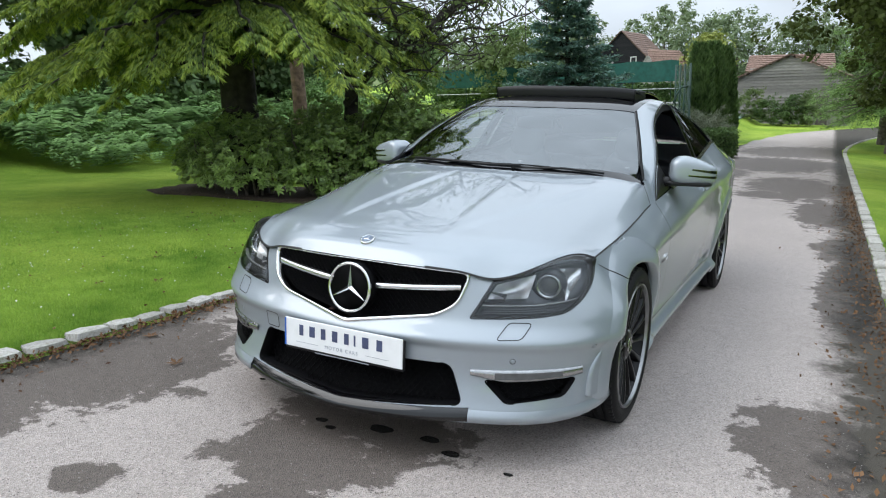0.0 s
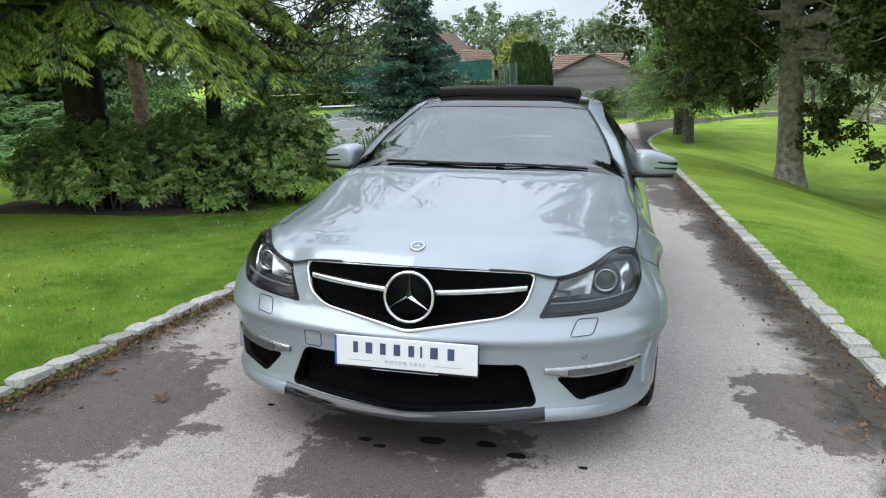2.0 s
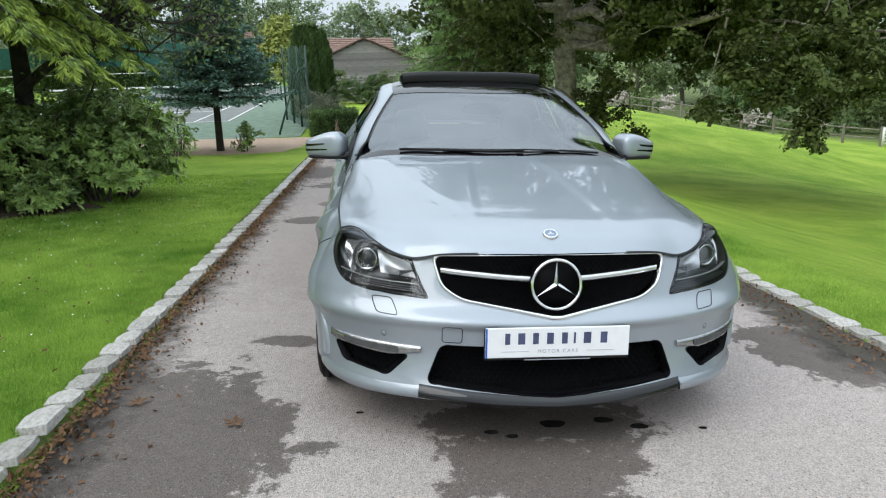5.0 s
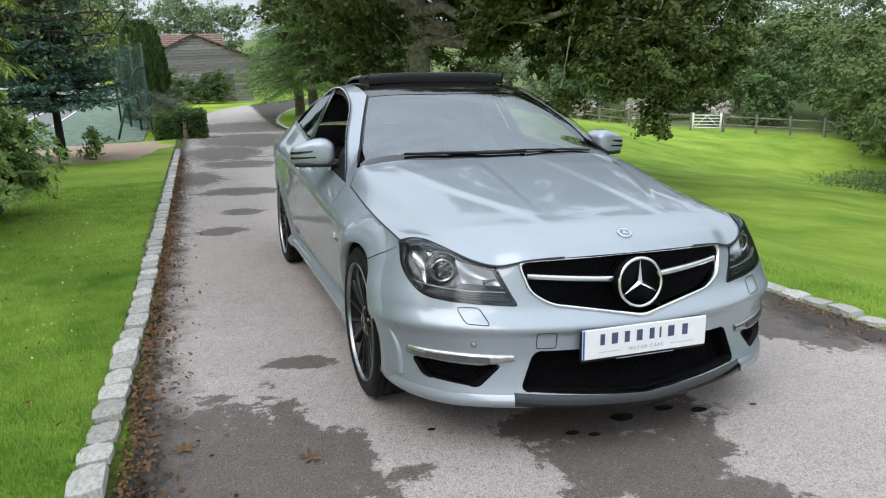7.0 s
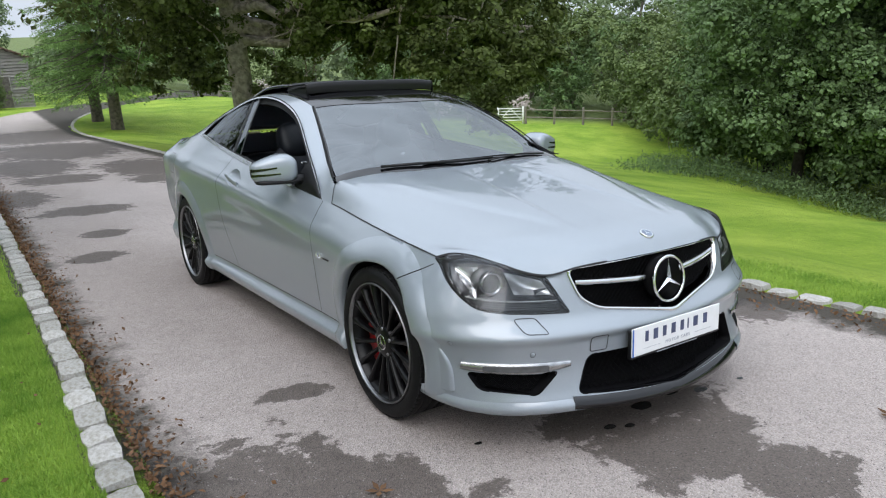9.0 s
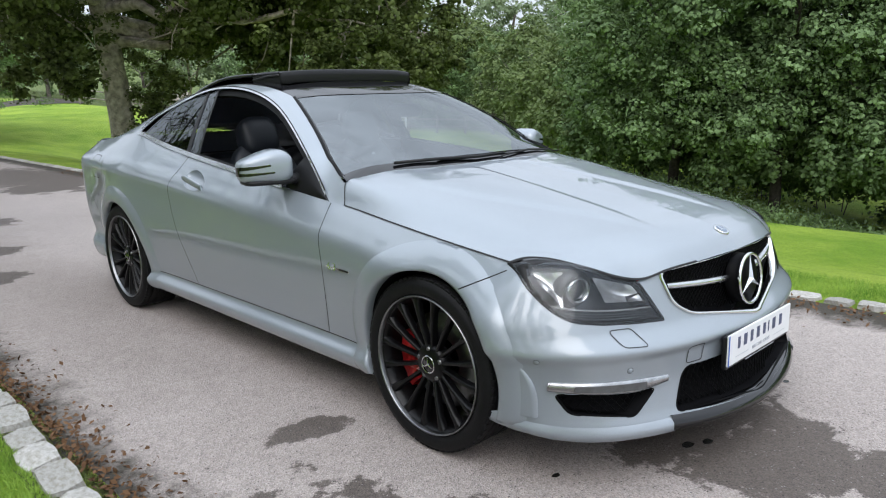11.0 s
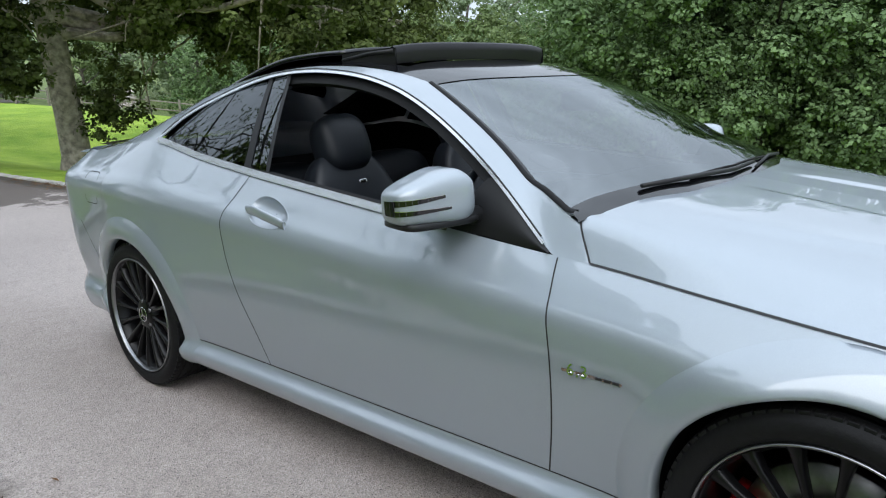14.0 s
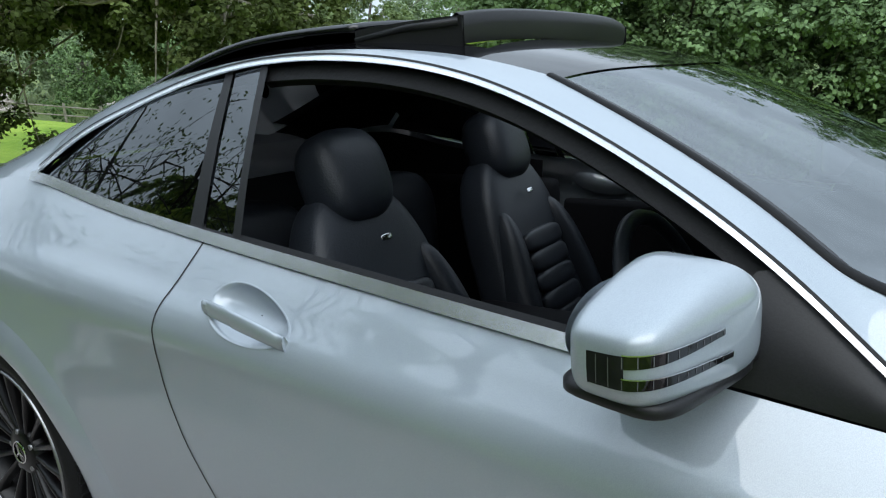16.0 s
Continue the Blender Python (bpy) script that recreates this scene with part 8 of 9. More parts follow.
# flower border beyond the rail fence
FLOWER = leaf_mat("border_flowers", (0.30, 0.26, 0.22), (0.75, 0.68, 0.66), through_light=0.1)
for k in range(16):
    u = k / 15
    x, y = 16 + 20 * u + rng.normal() * 0.8, 52 - 14 * u + rng.normal() * 1.2
    shrub("border_plant", x, y, (1.1, 1.0, rng.uniform(0.8, 1.8)), 900, 0.17, 0.5, (PALE_LEAF, FLOWER, HEDGE_LEAF)[k % 3], ("pale green border plant", "white flowering border plant", "dark green border plant")[k % 3] + " behind the rail fence", "plant", 0.25, 0.5, None, 0, "plants of the border")


# grass blades and clover on the nearest lawn
def blades(n, x0, x1, y0, y1, h):
    x, y = x0 + (x1 - x0) * rng.beta(1.0, 1.6, n), rng.uniform(y0, y1, n)
    if x0 < 0:
        x = x0 + x1 - x
    at = np.stack([x, y, lie(x, y) - 0.004], -1)
    d = rand_dirs(n, 1.5)
    w = np.cross(d, rand_dirs(n))
    w /= np.linalg.norm(w, axis=1)[:, None]
    L = (h * rng.uniform(0.5, 1.3, n))[:, None]
    return np.stack([at - w * 0.0030, at + w * 0.0030, at + d * L], 1).reshape(-1, 3)


near_l = blades(140000, -3.3, -1.965, -1.2, 3.2, 0.030)
mid_l = blades(95000, -5.5, -1.965, 1.0, 9.0, 0.034)
far_l = blades(45000, -7.0, -3.2, -1.0, 5.0, 0.035)
rt_l = blades(40000, 2.10, 2.9, -2.0, 6.0, 0.035)
thing("grass_blades", "short mown grass of the lawn edges", "grass", kind="stuff", data=quick_mesh("grass_blades", *(lambda v: (v, np.arange(len(v)).reshape(-1, 3)))(np.concatenate([near_l, mid_l, far_l, rt_l])), BLADE))
DAISY = simple("daisy_white", (0.8, 0.8, 0.76), 0.6)
x, y = rng.uniform(-7, -2.2, 900), rng.uniform(-1, 8, 900)
dz = np.stack([x, y, lie(x, y) + 0.035], -1)
thing("clover_flowers", "small white clover flowers in the lawn", "flowers", kind="stuff", data=leaf_mesh("clover_flowers", DAISY, leaf_quads(dz, 0.013, 0.013, None, np.tile([0, 0, 1.0], (900, 1)))))

# ---- kerbs ----
def kerb_mat():
    m, n, l, b = node_mat("granite_sett")
    oi = n.new("ShaderNodeObjectInfo")
    f = noise_fac(n, l, 45, 6, 0.7, 0.25, 0.75)
    g = noise_fac(n, l, 9, 4, 0.6, 0.4, 0.7)
    c = mixed(n, l, f, (0.40, 0.385, 0.365), (0.76, 0.74, 0.70))
    c = mixed(n, l, oi.outputs["Random"], mixed(n, l, 1.0, c, (0.68, 0.68, 0.66), "MULTIPLY"), c)
    c = mixed(n, l, g, c, mixed(n, l, 1.0, c, (0.62, 0.60, 0.52), "MULTIPLY"))
    l.new(c, b.inputs["Base Color"])
    b.inputs["Roughness"].default_value = 0.85
    bump(n, l, b, f, 0.6, 0.006)
    return m


SETT = kerb_mat()
sett_meshes = []
for k in range(7):
    bm = bmesh.new()
    bmesh.ops.create_cube(bm, size=1.0)
    bmesh.ops.subdivide_edges(bm, edges=bm.edges[:], cuts=1, use_grid_fill=True)
    for v_ in bm.verts:
        c = v_.co
        r = 1 - 0.12 * (abs(c.x * 2) ** 3 * abs(c.z * 2) ** 3) - 0.09 * (abs(c.y * 2) ** 3 * abs(c.z * 2) ** 3)
        v_.co = Vector((c.x * r, c.y * r, c.z * (1 - 0.05 * (abs(c.x * 2) > 0.9) - 0.05 * (abs(c.y * 2) > 0.9)))) + Vector(rng.normal(size=3)) * 0.018
    me = bpy.data.meshes.new("kerb_stone")
    bm.to_mesh(me)
    bm.free()
    me.materials.append(SETT)
    sett_meshes.append(me)


def kerb(label, line, width=0.15, length=0.2, up=0.016):
    """A row of rough granite setts along a line f(s) = x, y, for s in metres."""
    row = thing("kerb", label, "kerb", kind="structure")
    s, (total, f) = 0.0, line
    while s < total:
        ln = length * rng.uniform(0.75, 1.3)
        a, b = Vector(f(s)), Vector(f(min(s + ln, total)))
        mid, d = (a + b) / 2, b - a
        z = float(lie(mid.x, mid.y))
        st = part("kerb_stone", sett_meshes[rng.integers(0, 7)], row)
        slope = math.degrees(math.atan2(float(lie(b.x, b.y)) - float(lie(a.x, a.y)), max(d.length, 0.01)))
        wd = width * rng.uniform(0.94, 1.06)
        st.matrix_local = Matrix.Translation((mid.x + rng.normal() * 0.004, mid.y, z + up - 0.085 + rng.normal() * 0.005)) @ pose(0, 0, 0, 0, 0, math.degrees(math.atan2(d.y, d.x)) + rng.normal() * 1.3) @ pose(0, 0, 0, rng.normal() * 2, -slope + rng.normal() * 2, 0) @ Matrix.Diagonal((max(d.length, 0.05) * 0.955, wd, 0.20, 1))
        s += ln
    return row


kerb("low kerb of rough grey granite setts between lawn and drive", (20.5, lambda s: (-1.89 - 0.03 * float(smooth01(2.0 - (-4.5 + s), 0.0, 2.0)) - 0.10 * float(smooth01(-(-4.5 + s), 0.3, 4)), -4.5 + s)), 0.135, 0.20)


def right_line(s):
    y = -4.5 + s
    return float(road_mid(y)) + 2.03 - 0.04, y


kerb("low kerb of rough grey granite setts along the sloping lawn", (43.0, right_line), 0.14, 0.21)

# dead leaves along the kerbs
n_ = 5200
y = rng.uniform(-3.5, 14, n_)
x = -1.83 - 0.10 * smooth01(-y, 0.3, 4) + np.abs(rng.normal(size=n_)) * 0.06
P = np.stack([x, y, lie(x, y) + rng.uniform(0.003, 0.022, n_)], -1)
y2 = rng.uniform(-3.5, 12, 1300)
x2 = 1.955 - np.abs(rng.normal(size=1300)) * 0.07
P = np.concatenate([P, np.stack([x2, y2, lie(x2, y2) + rng.uniform(0.003, 0.02, 1300)], -1)])
xs, ys = rng.uniform(-5.5, -2.0, 170), rng.uniform(-1.0, 6.0, 170)
P = np.concatenate([P, np.stack([xs, ys, lie(xs, ys) + 0.03], -1)])
xs = np.concatenate([-1.84 + np.abs(rng.normal(size=2200)) * 0.13, 1.93 - np.abs(rng.normal(size=2200)) * 0.16])
ys = rng.uniform(-3.5, 13, 4400)
P = np.concatenate([P, np.stack([xs, ys, lie(xs, ys) + 0.004], -1)])
fl = np.tile([0, 0, 1.0], (len(P), 1)) + rng.normal(size=(len(P), 3)) * 0.45
thing("leaf_litter", "brown dead leaves gathered along the kerbs", "leaves", kind="stuff", data=leaf_mesh("leaf_litter", DEAD_LEAF, leaf_quads(P, 0.027, 0.017, None, fl, 0.15)))
for x, y in ((-1.185, -0.525), (-1.62, -0.30), (-2.6, 0.6), (-2.9, 0.35), (-3.3, 1.2), (-2.75, 2.3), (-1.3, -2.0), (0.75, -1.3)):
    lv = []
    for k in range(5):
        a = radians(72 * k + 20)
        lv.append(leaf_quads(np.array([[0, 0, 0.006]]), 0.045, 0.026, np.array([[math.cos(a), math.sin(a), 0.25]]), np.array([[0, 0, 1.0]])))
    thing("fallen_leaf", "curled brown leaf lying on the ground", "leaf", Matrix.Translation(at_ground(x, y)), "single fallen leaves", data=leaf_mesh("fallen_leaf", DEAD_LEAF, *lv))

# bare soil under the shrubs and the gravel bed
SOIL = simple("bark_mulch", (0.075, 0.05, 0.035), 0.95, vary=0.5, scale=40, relief=0.02)
GRAVEL = simple("pale_gravel", (0.44, 0.32, 0.23), 0.95, vary=0.4, scale=70, relief=0.02)


def bed(name, label, category, mat, cx_, cy_, rx, ry, n=48, up=0.012, power=2.0, seed=1.0):
    rings = []
    for r in np.linspace(0.02, 1, 14):
        for w in np.linspace(0, 2 * math.pi, n + 1)[:-1]:
            k = (abs(math.cos(w)) ** power + abs(math.sin(w)) ** power) ** (-1 / power) * (1 + 0.05 * math.sin(5 * w + seed) + 0.03 * math.sin(11 * w))
            x, y = cx_ + rx * r * k * math.cos(w), cy_ + ry * r * k * math.sin(w)
            rings.append((x, y, float(lie(x, y)) + up + (0.03 if r < 0.9 else -0.02)))
    f = [(i * n + j, i * n + (j + 1) % n, (i + 1) * n + (j + 1) % n, (i + 1) * n + j) for i in range(13) for j in range(n)]
    return thing(name, label, category, kind="structure", data=mesh_of(name, rings, f, mat))


bed("mulch_bed", "dark bark mulch under the shrubs", "soil", SOIL, -5.9, 5.45, 2.2, 0.95)
bed("gravel_bed", "pale brown gravel bed beside the court", "gravel", GRAVEL, -7.2, 17.3, 5.4, 3.9, 96, 0.004, 16.0)

# ---- the tennis court ----
COURT_GREEN = simple("court_green", (0.13, 0.19, 0.135), 0.85, vary=0.25, scale=3)
COURT_GREY = simple("court_grey", (0.17, 0.18, 0.17), 0.85, vary=0.2, scale=3)
COURT_LINE = simple("line_white", (0.75, 0.76, 0.74), 0.7)
SCREEN = simple("green_screen_cloth", (0.006, 0.075, 0.058), 0.75, vary=0.2, scale=3)
POST_GREEN = simple("green_steel", (0.015, 0.05, 0.035), 0.5)
court = thing("tennis_court", "green and grey hard tennis court with white lines", "tennis court", kind="structure", data=mesh_of("tennis_court", *box(-12.0, 39.5, COURT_Z - 0.05, 18.0, 36.0, 0.08), COURT_GREEN, False))
part("play_area", box(-12.0, 39.8, COURT_Z - 0.008, 11.2, 23.8, 0.008), court, "grey playing area", COURT_GREY, False)
for x, y, w, l_ in ((-6.5, 39.8, 0.07, 23.8), (-17.5, 39.8, 0.07, 23.8), (-7.9, 39.8, 0.07, 23.8), (-16.1, 39.8, 0.07, 23.8), (-12, 39.8, 0.07, 12.8)):
    part("court_line", box(x, y, COURT_Z + 0.001, w, l_, 0.004), court, "", COURT_LINE, False)
for y, w in ((27.9, 11), (51.7, 11), (33.4, 8.2), (46.2, 8.2)):
    part("court_line", box(-12, y, COURT_Z + 0.001, w, 0.09, 0.004), court, "", COURT_LINE, False)
net = thing("tennis_net", "tennis net with white top band", "net", Matrix.Translation((-12, 39.8, COURT_Z)))
part("band", box(0, 0, 0.93, 12.6, 0.03, 0.09, 0.01), net, "white band", COURT_LINE, False)
wires = [tube([(x, 0, 0.05), (x, 0, 0.9)], 0.006, 4, False) for x in np.arange(-6.2, 6.3, 0.12)] + [tube([(-6.3, 0, z), (6.3, 0, z)], 0.006, 4, False) for z in np.arange(0.1, 0.9, 0.12)]
part("mesh", joined(*wires), net, "dark netting", POST_GREEN)
for s in (-1, 1):
    part("post", tube([(s * 6.35, 0, 0), (s * 6.35, 0, 1.05)], 0.04, 10), net, "", POST_GREEN)
far_fence = thing("court_fence", "tall court fence hung with a green cloth screen", "fence")
sv = [(x, 57.6 + 0.05 * math.sin(x * 3.1), COURT_Z + z + 0.05 * math.sin(x * 2.3) * (1 if z > 3 else 0.4)) for x in np.linspace(-31, -9.4, 90) for z in np.linspace(1.85, 3.45, 6)]
part("cloth_screen", (sv, [(i * 6 + j, i * 6 + j + 1, i * 6 + j + 7, i * 6 + j + 6) for i in range(89) for j in range(5)]), far_fence, "dark green cloth", SCREEN)
for x in np.arange(-31, -9, 3.0):
    part("fence_post", tube([(x, 57.7, COURT_Z), (x, 57.7, COURT_Z + 3.6)], 0.035, 8), far_fence, "", POST_GREEN)
part("fence_rail", tube([(-31, 57.68, COURT_Z + 1.3), (-9.4, 57.68, COURT_Z + 1.3)], 0.03, 6), far_fence, "", COURT_LINE)
P = np.stack([rng.uniform(-32, -8.8, 9000), rng.uniform(58.2, 59.6, 9000), COURT_Z + rng.uniform(0, 1.7, 9000)], -1)
fh = thing("court_hedge", "dark hedge behind the court fence", "hedge", data=leaf_mesh("court_hedge", HEDGE_LEAF, leaf_quads(P, 0.34, 0.22)))


def mesh_wall_mat():
    m, n, l, b = node_mat("green_netting")
    b.inputs["Base Color"].default_value = (0.012, 0.05, 0.035, 1)
    tr = n.new("ShaderNodeBsdfTransparent")
    mx = n.new("ShaderNodeMixShader")
    f = noise_fac(n, l, 6, 3)
    mr = n.new("ShaderNodeMapRange")
    mr.inputs["To Min"].default_value, mr.inputs["To Max"].default_value = 0.42, 0.6
    l.new(f, mr.inputs["Value"])
    l.new(mr.outputs[0], mx.inputs[0])
    l.new(tr.outputs[0], mx.inputs[1])
    l.new(b.outputs[0], mx.inputs[2])
    l.new(mx.outputs[0], n["Material Output"].inputs["Surface"])
    return m


NETTING = mesh_wall_mat()
near_fence = thing("side_fence", "court side fence of green netting on steel posts", "fence")
nv_ = [(-2.75 - 1.3 * t, 23.0 + 4.5 * t, COURT_Z + z) for t in np.linspace(0, 1, 14) for z in np.linspace(0.05, 2.85, 8)]
part("netting", (nv_, [(i * 8 + j, i * 8 + j + 1, i * 8 + j + 9, i * 8 + j + 8) for i in range(13) for j in range(7)]), near_fence, "green see-through netting", NETTING)
for t in (0, 0.33, 0.66, 1.0):
    part("fence_post", tube([(-2.75 - 1.3 * t, 23 + 4.5 * t, COURT_Z), (-2.75 - 1.3 * t, 23 + 4.5 * t, COURT_Z + 2.9)], 0.04, 8), near_fence, "", POST_GREEN)
brace = thing("fence_brace", "bent green steel brace leaning against the end post", "fence brace")
part("pipe", tube([(-3.75, 22.2, COURT_Z), (-3.45, 22.4, COURT_Z + 0.9), (-3.1, 22.6, COURT_Z + 1.9), (-2.98, 22.72, COURT_Z + 2.12), (-2.78, 22.85, COURT_Z + 2.16)], 0.035, 8), brace, "", POST_GREEN)
part("leg", tube([(-2.80, 22.85, COURT_Z + 2.3), (-2.66, 22.95, COURT_Z + 0.4), (-2.52, 22.9, COURT_Z)], 0.035, 8), brace, "", POST_GREEN)
part("yellow_foot", box(-2.52, 22.85, COURT_Z + 0.02, 0.26, 0.08, 0.03, 0.008), brace, "yellow foot bar", simple("yellow_paint", (0.6, 0.42, 0.02), 0.5), False)
# small stone animal figure by the hedge
STONE = simple("terracotta_stone", (0.17, 0.12, 0.09), 0.9, vary=0.3, scale=30, relief=0.01)
gz = float(lie(-1.75, 20.75))
fig = joined(super_blob((0, 0, 0.17), (0.075, 0.09, 0.17), 0.9, 0.9), super_blob((0, -0.03, 0.38), (0.05, 0.06, 0.065), 0.9, 0.9), tube([(-0.02, -0.02, 0.42), (-0.03, 0.0, 0.56)], [0.022, 0.008], 8), tube([(0.02, -0.02, 0.42), (0.035, 0.0, 0.55)], [0.022, 0.008], 8), box(0, 0, 0.02, 0.2, 0.2, 0.05, 0.01))
thing("garden_ornament", "small weathered stone ornament beside the hedge", "ornament", Matrix.Translation((-1.72, 20.62, gz)), data=mesh_of("garden_ornament", *fig, STONE))

# ---- buildings ----
BOARD = simple("weathered_boards", (0.26, 0.25, 0.235), 0.85, vary=0.35, scale=6, relief=0.01)
TILE = simple("clay_tiles", (0.22, 0.145, 0.115), 0.85, vary=0.4, scale=9, relief=0.03)
BLACK_BOARD = simple("black_boards", (0.012, 0.013, 0.015), 0.7, vary=0.3, scale=6)
DOOR_WOOD = simple("old_door", (0.10, 0.09, 0.08), 0.8, vary=0.3, scale=8)
WHITE_PAINT = simple("white_paint", (0.75, 0.76, 0.74), 0.5)


def slab(a, b, c, d, t=0.12):
    """A thick four-cornered sheet."""
    a, b, c, d = (Vector(q) for q in (a, b, c, d))
    n = (b - a).cross(d - a).normalized() * t
    v = [a, b, c, d, a - n, b - n, c - n, d - n]
    return v, [(0, 1, 2, 3), (7, 6, 5, 4), (0, 4, 5, 1), (1, 5, 6, 2), (2, 6, 7, 3), (3, 7, 4, 0)]


def tiled(a, b, c, d, rows, parent, label, t=0.06):
    """A roof slope in overlapping courses: a, b along the eave, d, c along the ridge."""
    a, b, c, d = (Vector(q) for q in (a, b, c, d))
    n = (b - a).cross(d - a).normalized()
    roof = part("roof", slab(a, b, c, d, 0.05), parent, label, TILE, False)
    for i in range(rows):
        s, e = i / rows, (i + 1.15) / rows
        part("tile_course", slab(a.lerp(d, s) + n * t, b.lerp(c, s) + n * t, b.lerp(c, min(e, 1)) + n * 0.01, a.lerp(d, min(e, 1)) + n * 0.01, t), roof, "", TILE, False)


def board_mat(name, col, vary=0.3):
    """Weathered timber: grain along the board, each board of its own tone."""
    m, n, l, b = node_mat(name)
    oi = n.new("ShaderNodeObjectInfo")
    g = noise_fac(n, l, 3.0, 6, 0.65, 0.3, 0.7, stretch=(1, 1, 14))
    c = mixed(n, l, g, tuple(v * (1 - vary) for v in col), tuple(v * (1 + vary) for v in col))
    tone = n.new("ShaderNodeMapRange")
    tone.inputs["To Min"].default_value, tone.inputs["To Max"].default_value = 0.62, 1.15
    l.new(oi.outputs["Random"], tone.inputs["Value"])
    l.new(mixed(n, l, 1.0, c, tone.outputs[0], "MULTIPLY"), b.inputs["Base Color"])
    b.inputs["Roughness"].default_value = 0.85
    bump(n, l, b, g, 0.4, 0.01)
    return m


def boards(parent, y, z0, z1, step, x_at, mat, depth=0.075):
    """Lapped boards across a gable, each a part: x_at(z) gives both ends."""
    z = z0
    while z < z1 - 0.02:
        a, b = x_at(z + step / 2)
        a2, b2 = x_at(z + step)
        if b - a > 0.1:
            v = [(a, y - depth, z), (b, y - depth, z), (max(b2, a + 0.02), y, z + step), (min(a2, b - 0.02), y, z + step), (a, y + 0.05, z), (b, y + 0.05, z), (b2, y + 0.05, z + step), (a2, y + 0.05, z + step)]
            part("board", (v, [(0, 1, 2, 3), (7, 6, 5, 4), (0, 4, 5, 1), (1, 5, 6, 2), (2, 6, 7, 3), (3, 7, 4, 0)]), parent, "", mat, False)
        z += step


BARN_BOARD = board_mat("grey_weatherboard", (0.27, 0.26, 0.24))
HOUSE_BOARD = board_mat("black_weatherboard", (0.014, 0.015, 0.018), 0.15)
BZ = float(lie(0, 45)) - 0.1
barn = thing("barn", "weathered timber barn with clay tile roof by the drive", "barn")
by, apex, lx, rx_, lz, rz_ = 45.0, (-0.86, 2.0), -3.7, 2.3, 0.80, 0.66


def gable(z):
    l_ = lx if z < lz else lx + (apex[0] - lx) * (z - lz) / (apex[1] - lz)
    r_ = rx_ if z < rz_ else rx_ + (apex[0] - rx_) * (z - rz_) / (apex[1] - rz_)
    return l_, r_


gw = part("gable_wall", slab((lx + 0.1, by + 0.12, BZ), (rx_ - 0.1, by + 0.12, BZ), (rx_ - 0.1, by + 0.12, rz_ - 0.1), (lx + 0.1, by + 0.12, lz - 0.3), 0.05), barn, "grey horizontal weatherboards", BOARD, False)
boards(gw, by, BZ, apex[1], 0.17, gable, BARN_BOARD)
part("side_wall", slab((rx_, by, BZ), (rx_, by + 9, BZ), (rx_, by + 9, rz_), (rx_, by, rz_)), barn, "", BOARD, False)
part("side_wall", slab((lx, by + 9, BZ), (lx, by, BZ), (lx, by, lz), (lx, by + 9, lz)), barn, "", BOARD, False)
part("back_wall", slab((rx_, by + 9, BZ), (lx, by + 9, BZ), (lx, by + 9, rz_), (rx_, by + 9, rz_)), barn, "", BOARD, False)
tiled((lx - 0.25, by + 9.2, lz - 0.08), (lx - 0.25, by - 0.25, lz - 0.08), (apex[0], by - 0.25, apex[1] + 0.06), (apex[0], by + 9.2, apex[1] + 0.06), 14, barn, "mossy clay tiles")
tiled((rx_ + 0.3, by - 0.25, rz_ - 0.1), (rx_ + 0.3, by + 9.2, rz_ - 0.1), (apex[0], by + 9.2, apex[1] + 0.06), (apex[0], by - 0.25, apex[1] + 0.06), 18, barn, "mossy clay tiles")
bd = part("barn_door", box(0.93, by - 0.06, BZ + 0.88, 0.62, 0.06, 1.72, 0.01), barn, "old plank door", DOOR_WOOD, False)
for k in (-0.33, 0.33):
    part("jamb", box(0.93 + k, by - 0.08, BZ + 0.9, 0.05, 0.06, 1.8, 0.008), bd, "", BOARD, False)
wing = thing("barn_range", "long low barn range with old clay tile roof", "barn")
part("wall", box(-1.4, 57.6, 0.0, 5.4, 3.0, 2.6), wing, "", BOARD, False)
tiled((-4.4, 56.0, 1.10), (1.5, 56.0, 1.10), (1.3, 57.6, 2.15), (-4.3, 57.6, 2.25), 8, wing, "mottled clay tiles")
tiled((1.5, 59.2, 1.10), (-4.4, 59.2, 1.10), (-4.3, 57.6, 2.25), (1.3, 57.6, 2.15), 8, wing, "")
house = thing("house", "black boarded house with tile roof behind the court", "house")
hx, hy, hz0 = -16.1, 66.0, COURT_Z
hg = lambda z: (hx - 2.3 + max(0, z - 2.75), hx + 2.3 - max(0, z - 2.75))
hgw = part("gable_wall", slab((hx - 2.2, hy + 0.12, hz0), (hx + 2.2, hy + 0.12, hz0), (hx + 2.2, hy + 0.12, 2.6), (hx - 2.2, hy + 0.12, 2.6), 0.05), house, "black weatherboards", BLACK_BOARD, False)
boards(hgw, hy, hz0, 5.05, 0.2, hg, HOUSE_BOARD)
part("side_wall", slab((hx + 2.3, hy, hz0), (hx + 2.3, hy + 9, hz0), (hx + 2.3, hy + 9, 2.75), (hx + 2.3, hy, 2.75)), house, "", BLACK_BOARD, False)
part("side_wall", slab((hx - 2.3, hy + 9, hz0), (hx - 2.3, hy, hz0), (hx - 2.3, hy, 2.75), (hx - 2.3, hy + 9, 2.75)), house, "", BLACK_BOARD, False)
tiled((hx + 2.55, hy - 0.2, 2.5), (hx + 2.55, hy + 9, 2.5), (hx, hy + 9, 5.1), (hx, hy - 0.2, 5.1), 12, house, "dark tiles")
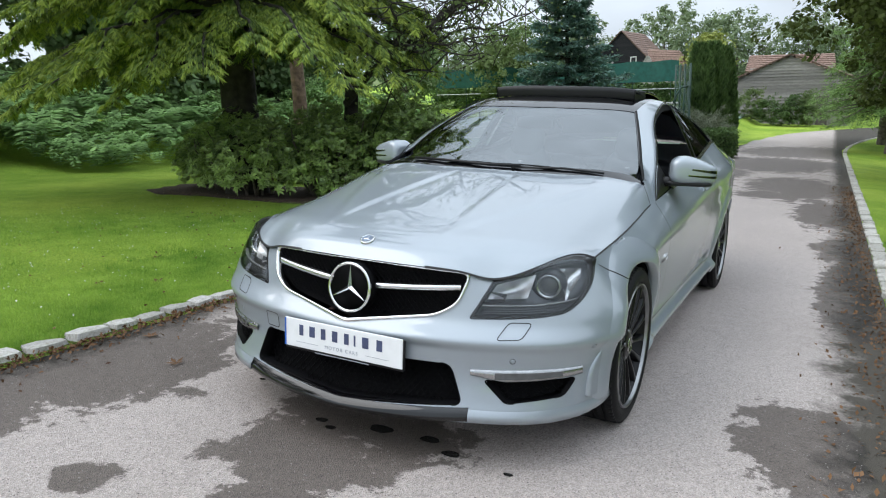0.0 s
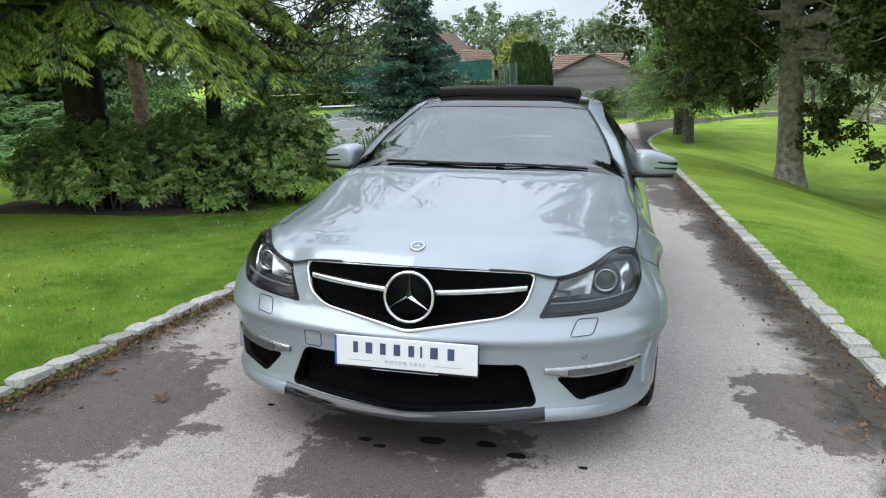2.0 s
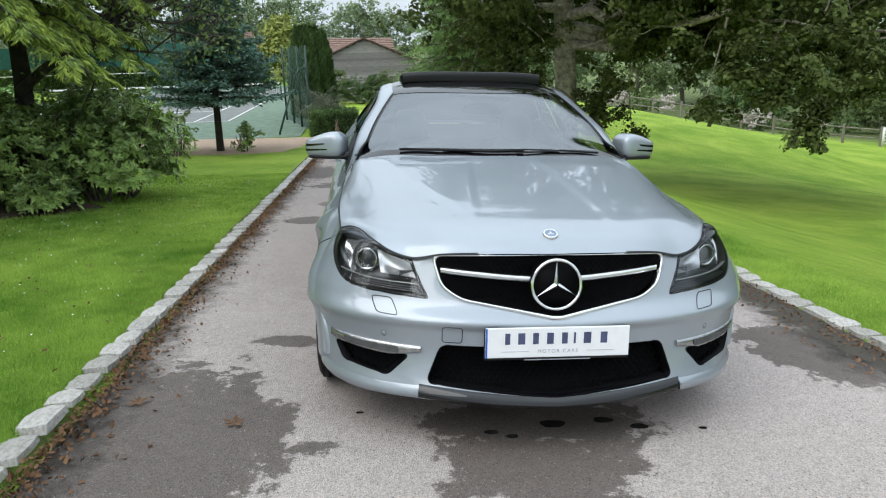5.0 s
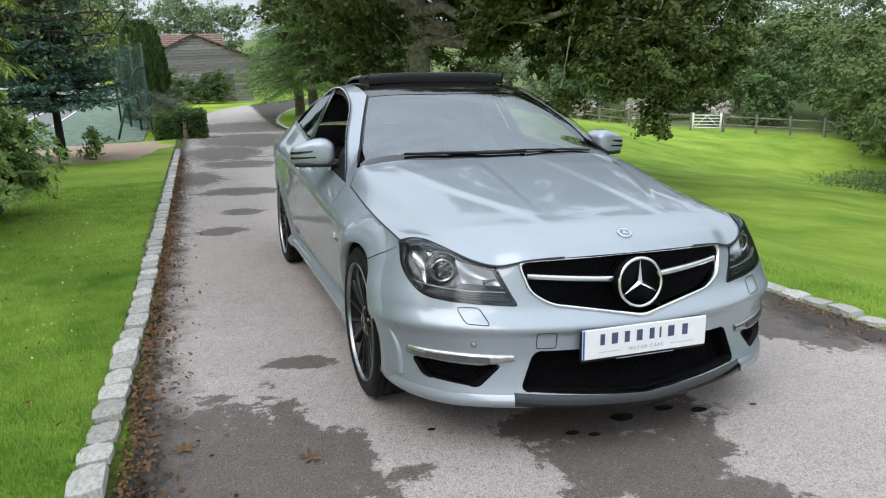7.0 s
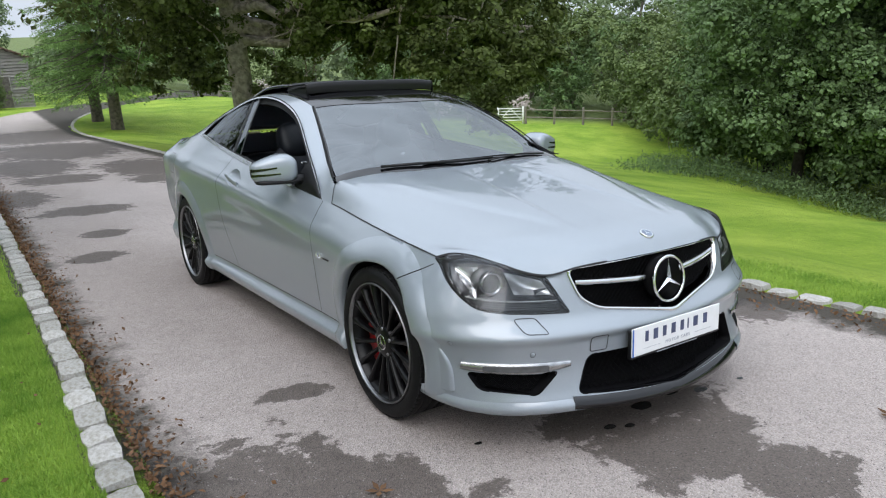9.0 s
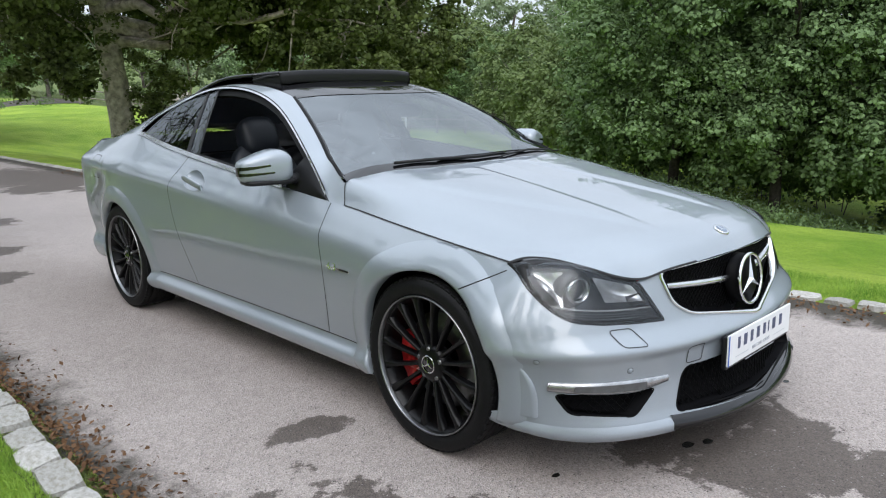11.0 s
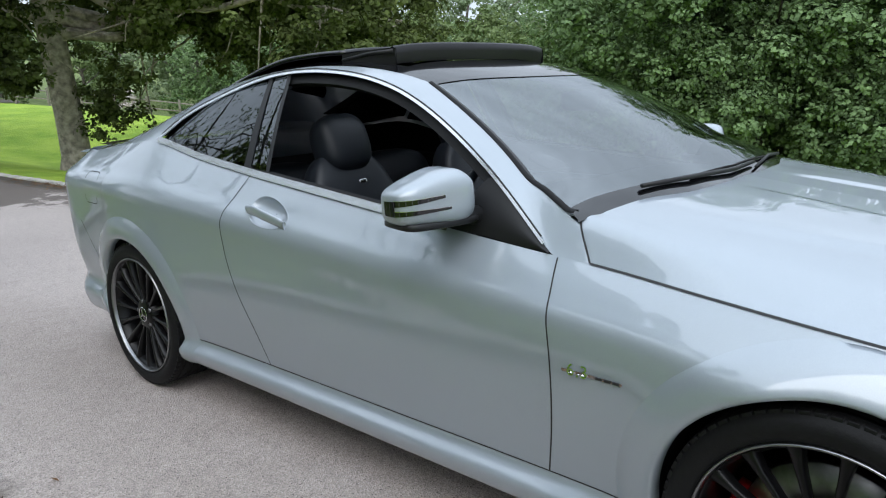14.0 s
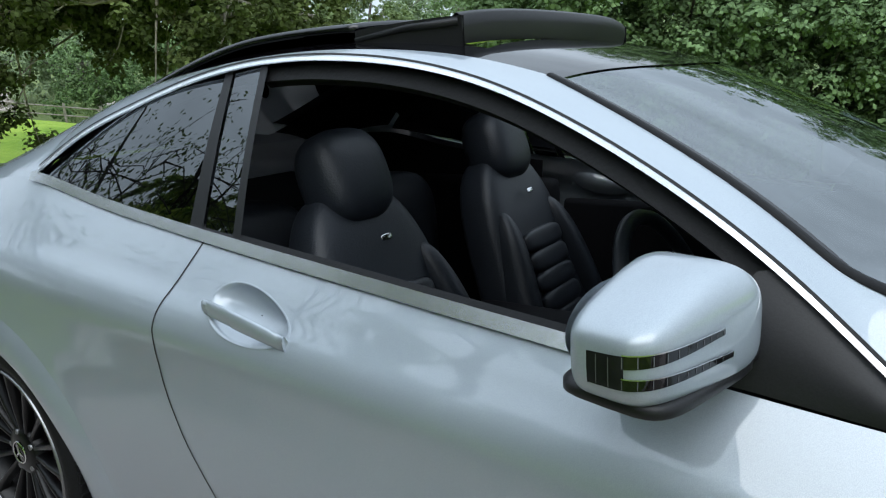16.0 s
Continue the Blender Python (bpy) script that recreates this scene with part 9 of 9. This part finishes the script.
tiled((hx - 2.55, hy + 9, 2.5), (hx - 2.55, hy - 0.2, 2.5), (hx, hy - 0.2, 5.1), (hx, hy + 9, 5.1), 12, house, "dark tiles")
for wx, wz, ww in ((hx - 1.0, 2.55, 0.62), (hx + 1.15, 2.45, 0.55)):
    hw = part("window", box(wx, hy - 0.08, wz, ww, 0.08, 0.62, 0.01), house, "white framed window", WHITE_PAINT, False)
    part("pane", box(wx, hy - 0.13, wz, ww - 0.16, 0.02, 0.46), hw, "", GLOSS_BLACK, False)
annex = thing("house_wing", "lower boarded house wing with orange tile roof", "house")
part("wall", box(-12.3, 66.6, 0.0, 3.8, 3.4, 2.6), annex, "", BOARD, False)
part("gable_end", slab((-14.6, 65.2, 1.2), (-12.6, 65.2, 1.2), (-13.4, 65.2, 2.75), (-13.6, 65.2, 2.75), 0.1), annex, "grey boarded gable", BOARD, False)
part("window", box(-13.6, 65.12, 1.75, 0.75, 0.06, 0.42, 0.01), annex, "dark window", GLOSS_BLACK, False)
tiled((-13.3, 65.0, 1.4), (-9.9, 65.0, 1.3), (-11.1, 66.4, 3.1), (-13.8, 66.4, 3.35), 9, annex, "orange clay tiles")
tiled((-9.9, 65.0, 1.3), (-9.9, 68.0, 1.3), (-11.0, 66.6, 3.08), (-11.1, 66.4, 3.1), 7, annex, "orange clay tiles")

# ---- rail fence and white gate at the foot of the lawn ----
RAIL = simple("grey_rail", (0.20, 0.18, 0.155), 0.85, vary=0.3, scale=9)
A, B, C = Vector((14.5, 50.5, 0)), Vector((29.0, 36.9, 0)), Vector((38.0, 29.5, 0))
fence = thing("rail_fence", "old wooden post and rail fence across the foot of the lawn", "fence")
fpts = [A.lerp(B, t) for t in np.linspace(0, 1, 11)]
fp2 = [B.lerp(C, t) for t in np.linspace(0.17, 1, 6)]
for run in (fpts, fp2):
    for p in run:
        part("post", box(p.x, p.y, float(lie(p.x, p.y)) + 0.55, 0.12, 0.12, 1.25, 0.012), fence, "", RAIL, False)
    for p, q in zip(run, run[1:]):
        for h in (0.45, 0.95):
            part("rail", tube([(p.x, p.y, float(lie(p.x, p.y)) + h), (q.x, q.y, float(lie(q.x, q.y)) + h)], 0.045, 6), fence, "", RAIL)
gate = thing("field_gate", "white five-bar gate in the rail fence", "gate")
g0, g1 = B.lerp(C, 0.01), B.lerp(C, 0.155)
gb = lambda t, h: (g0.x + (g1.x - g0.x) * t, g0.y + (g1.y - g0.y) * t, float(lie(g0.x, g0.y)) + h)
for t in (0, 1):
    part("gate_post", tube([gb(t, -0.1), gb(t, 1.12)], 0.075, 8), gate, "", WHITE_PAINT)
for h in (0.18, 0.38, 0.58, 0.78, 0.98):
    part("bar", tube([gb(0.03, h), gb(0.97, h)], 0.035, 6), gate, "", WHITE_PAINT)
for a, b in ((0.06, 0.5), (0.94, 0.5)):
    part("brace", tube([gb(a, 0.18), gb(b, 0.98)], 0.03, 6), gate, "", WHITE_PAINT)
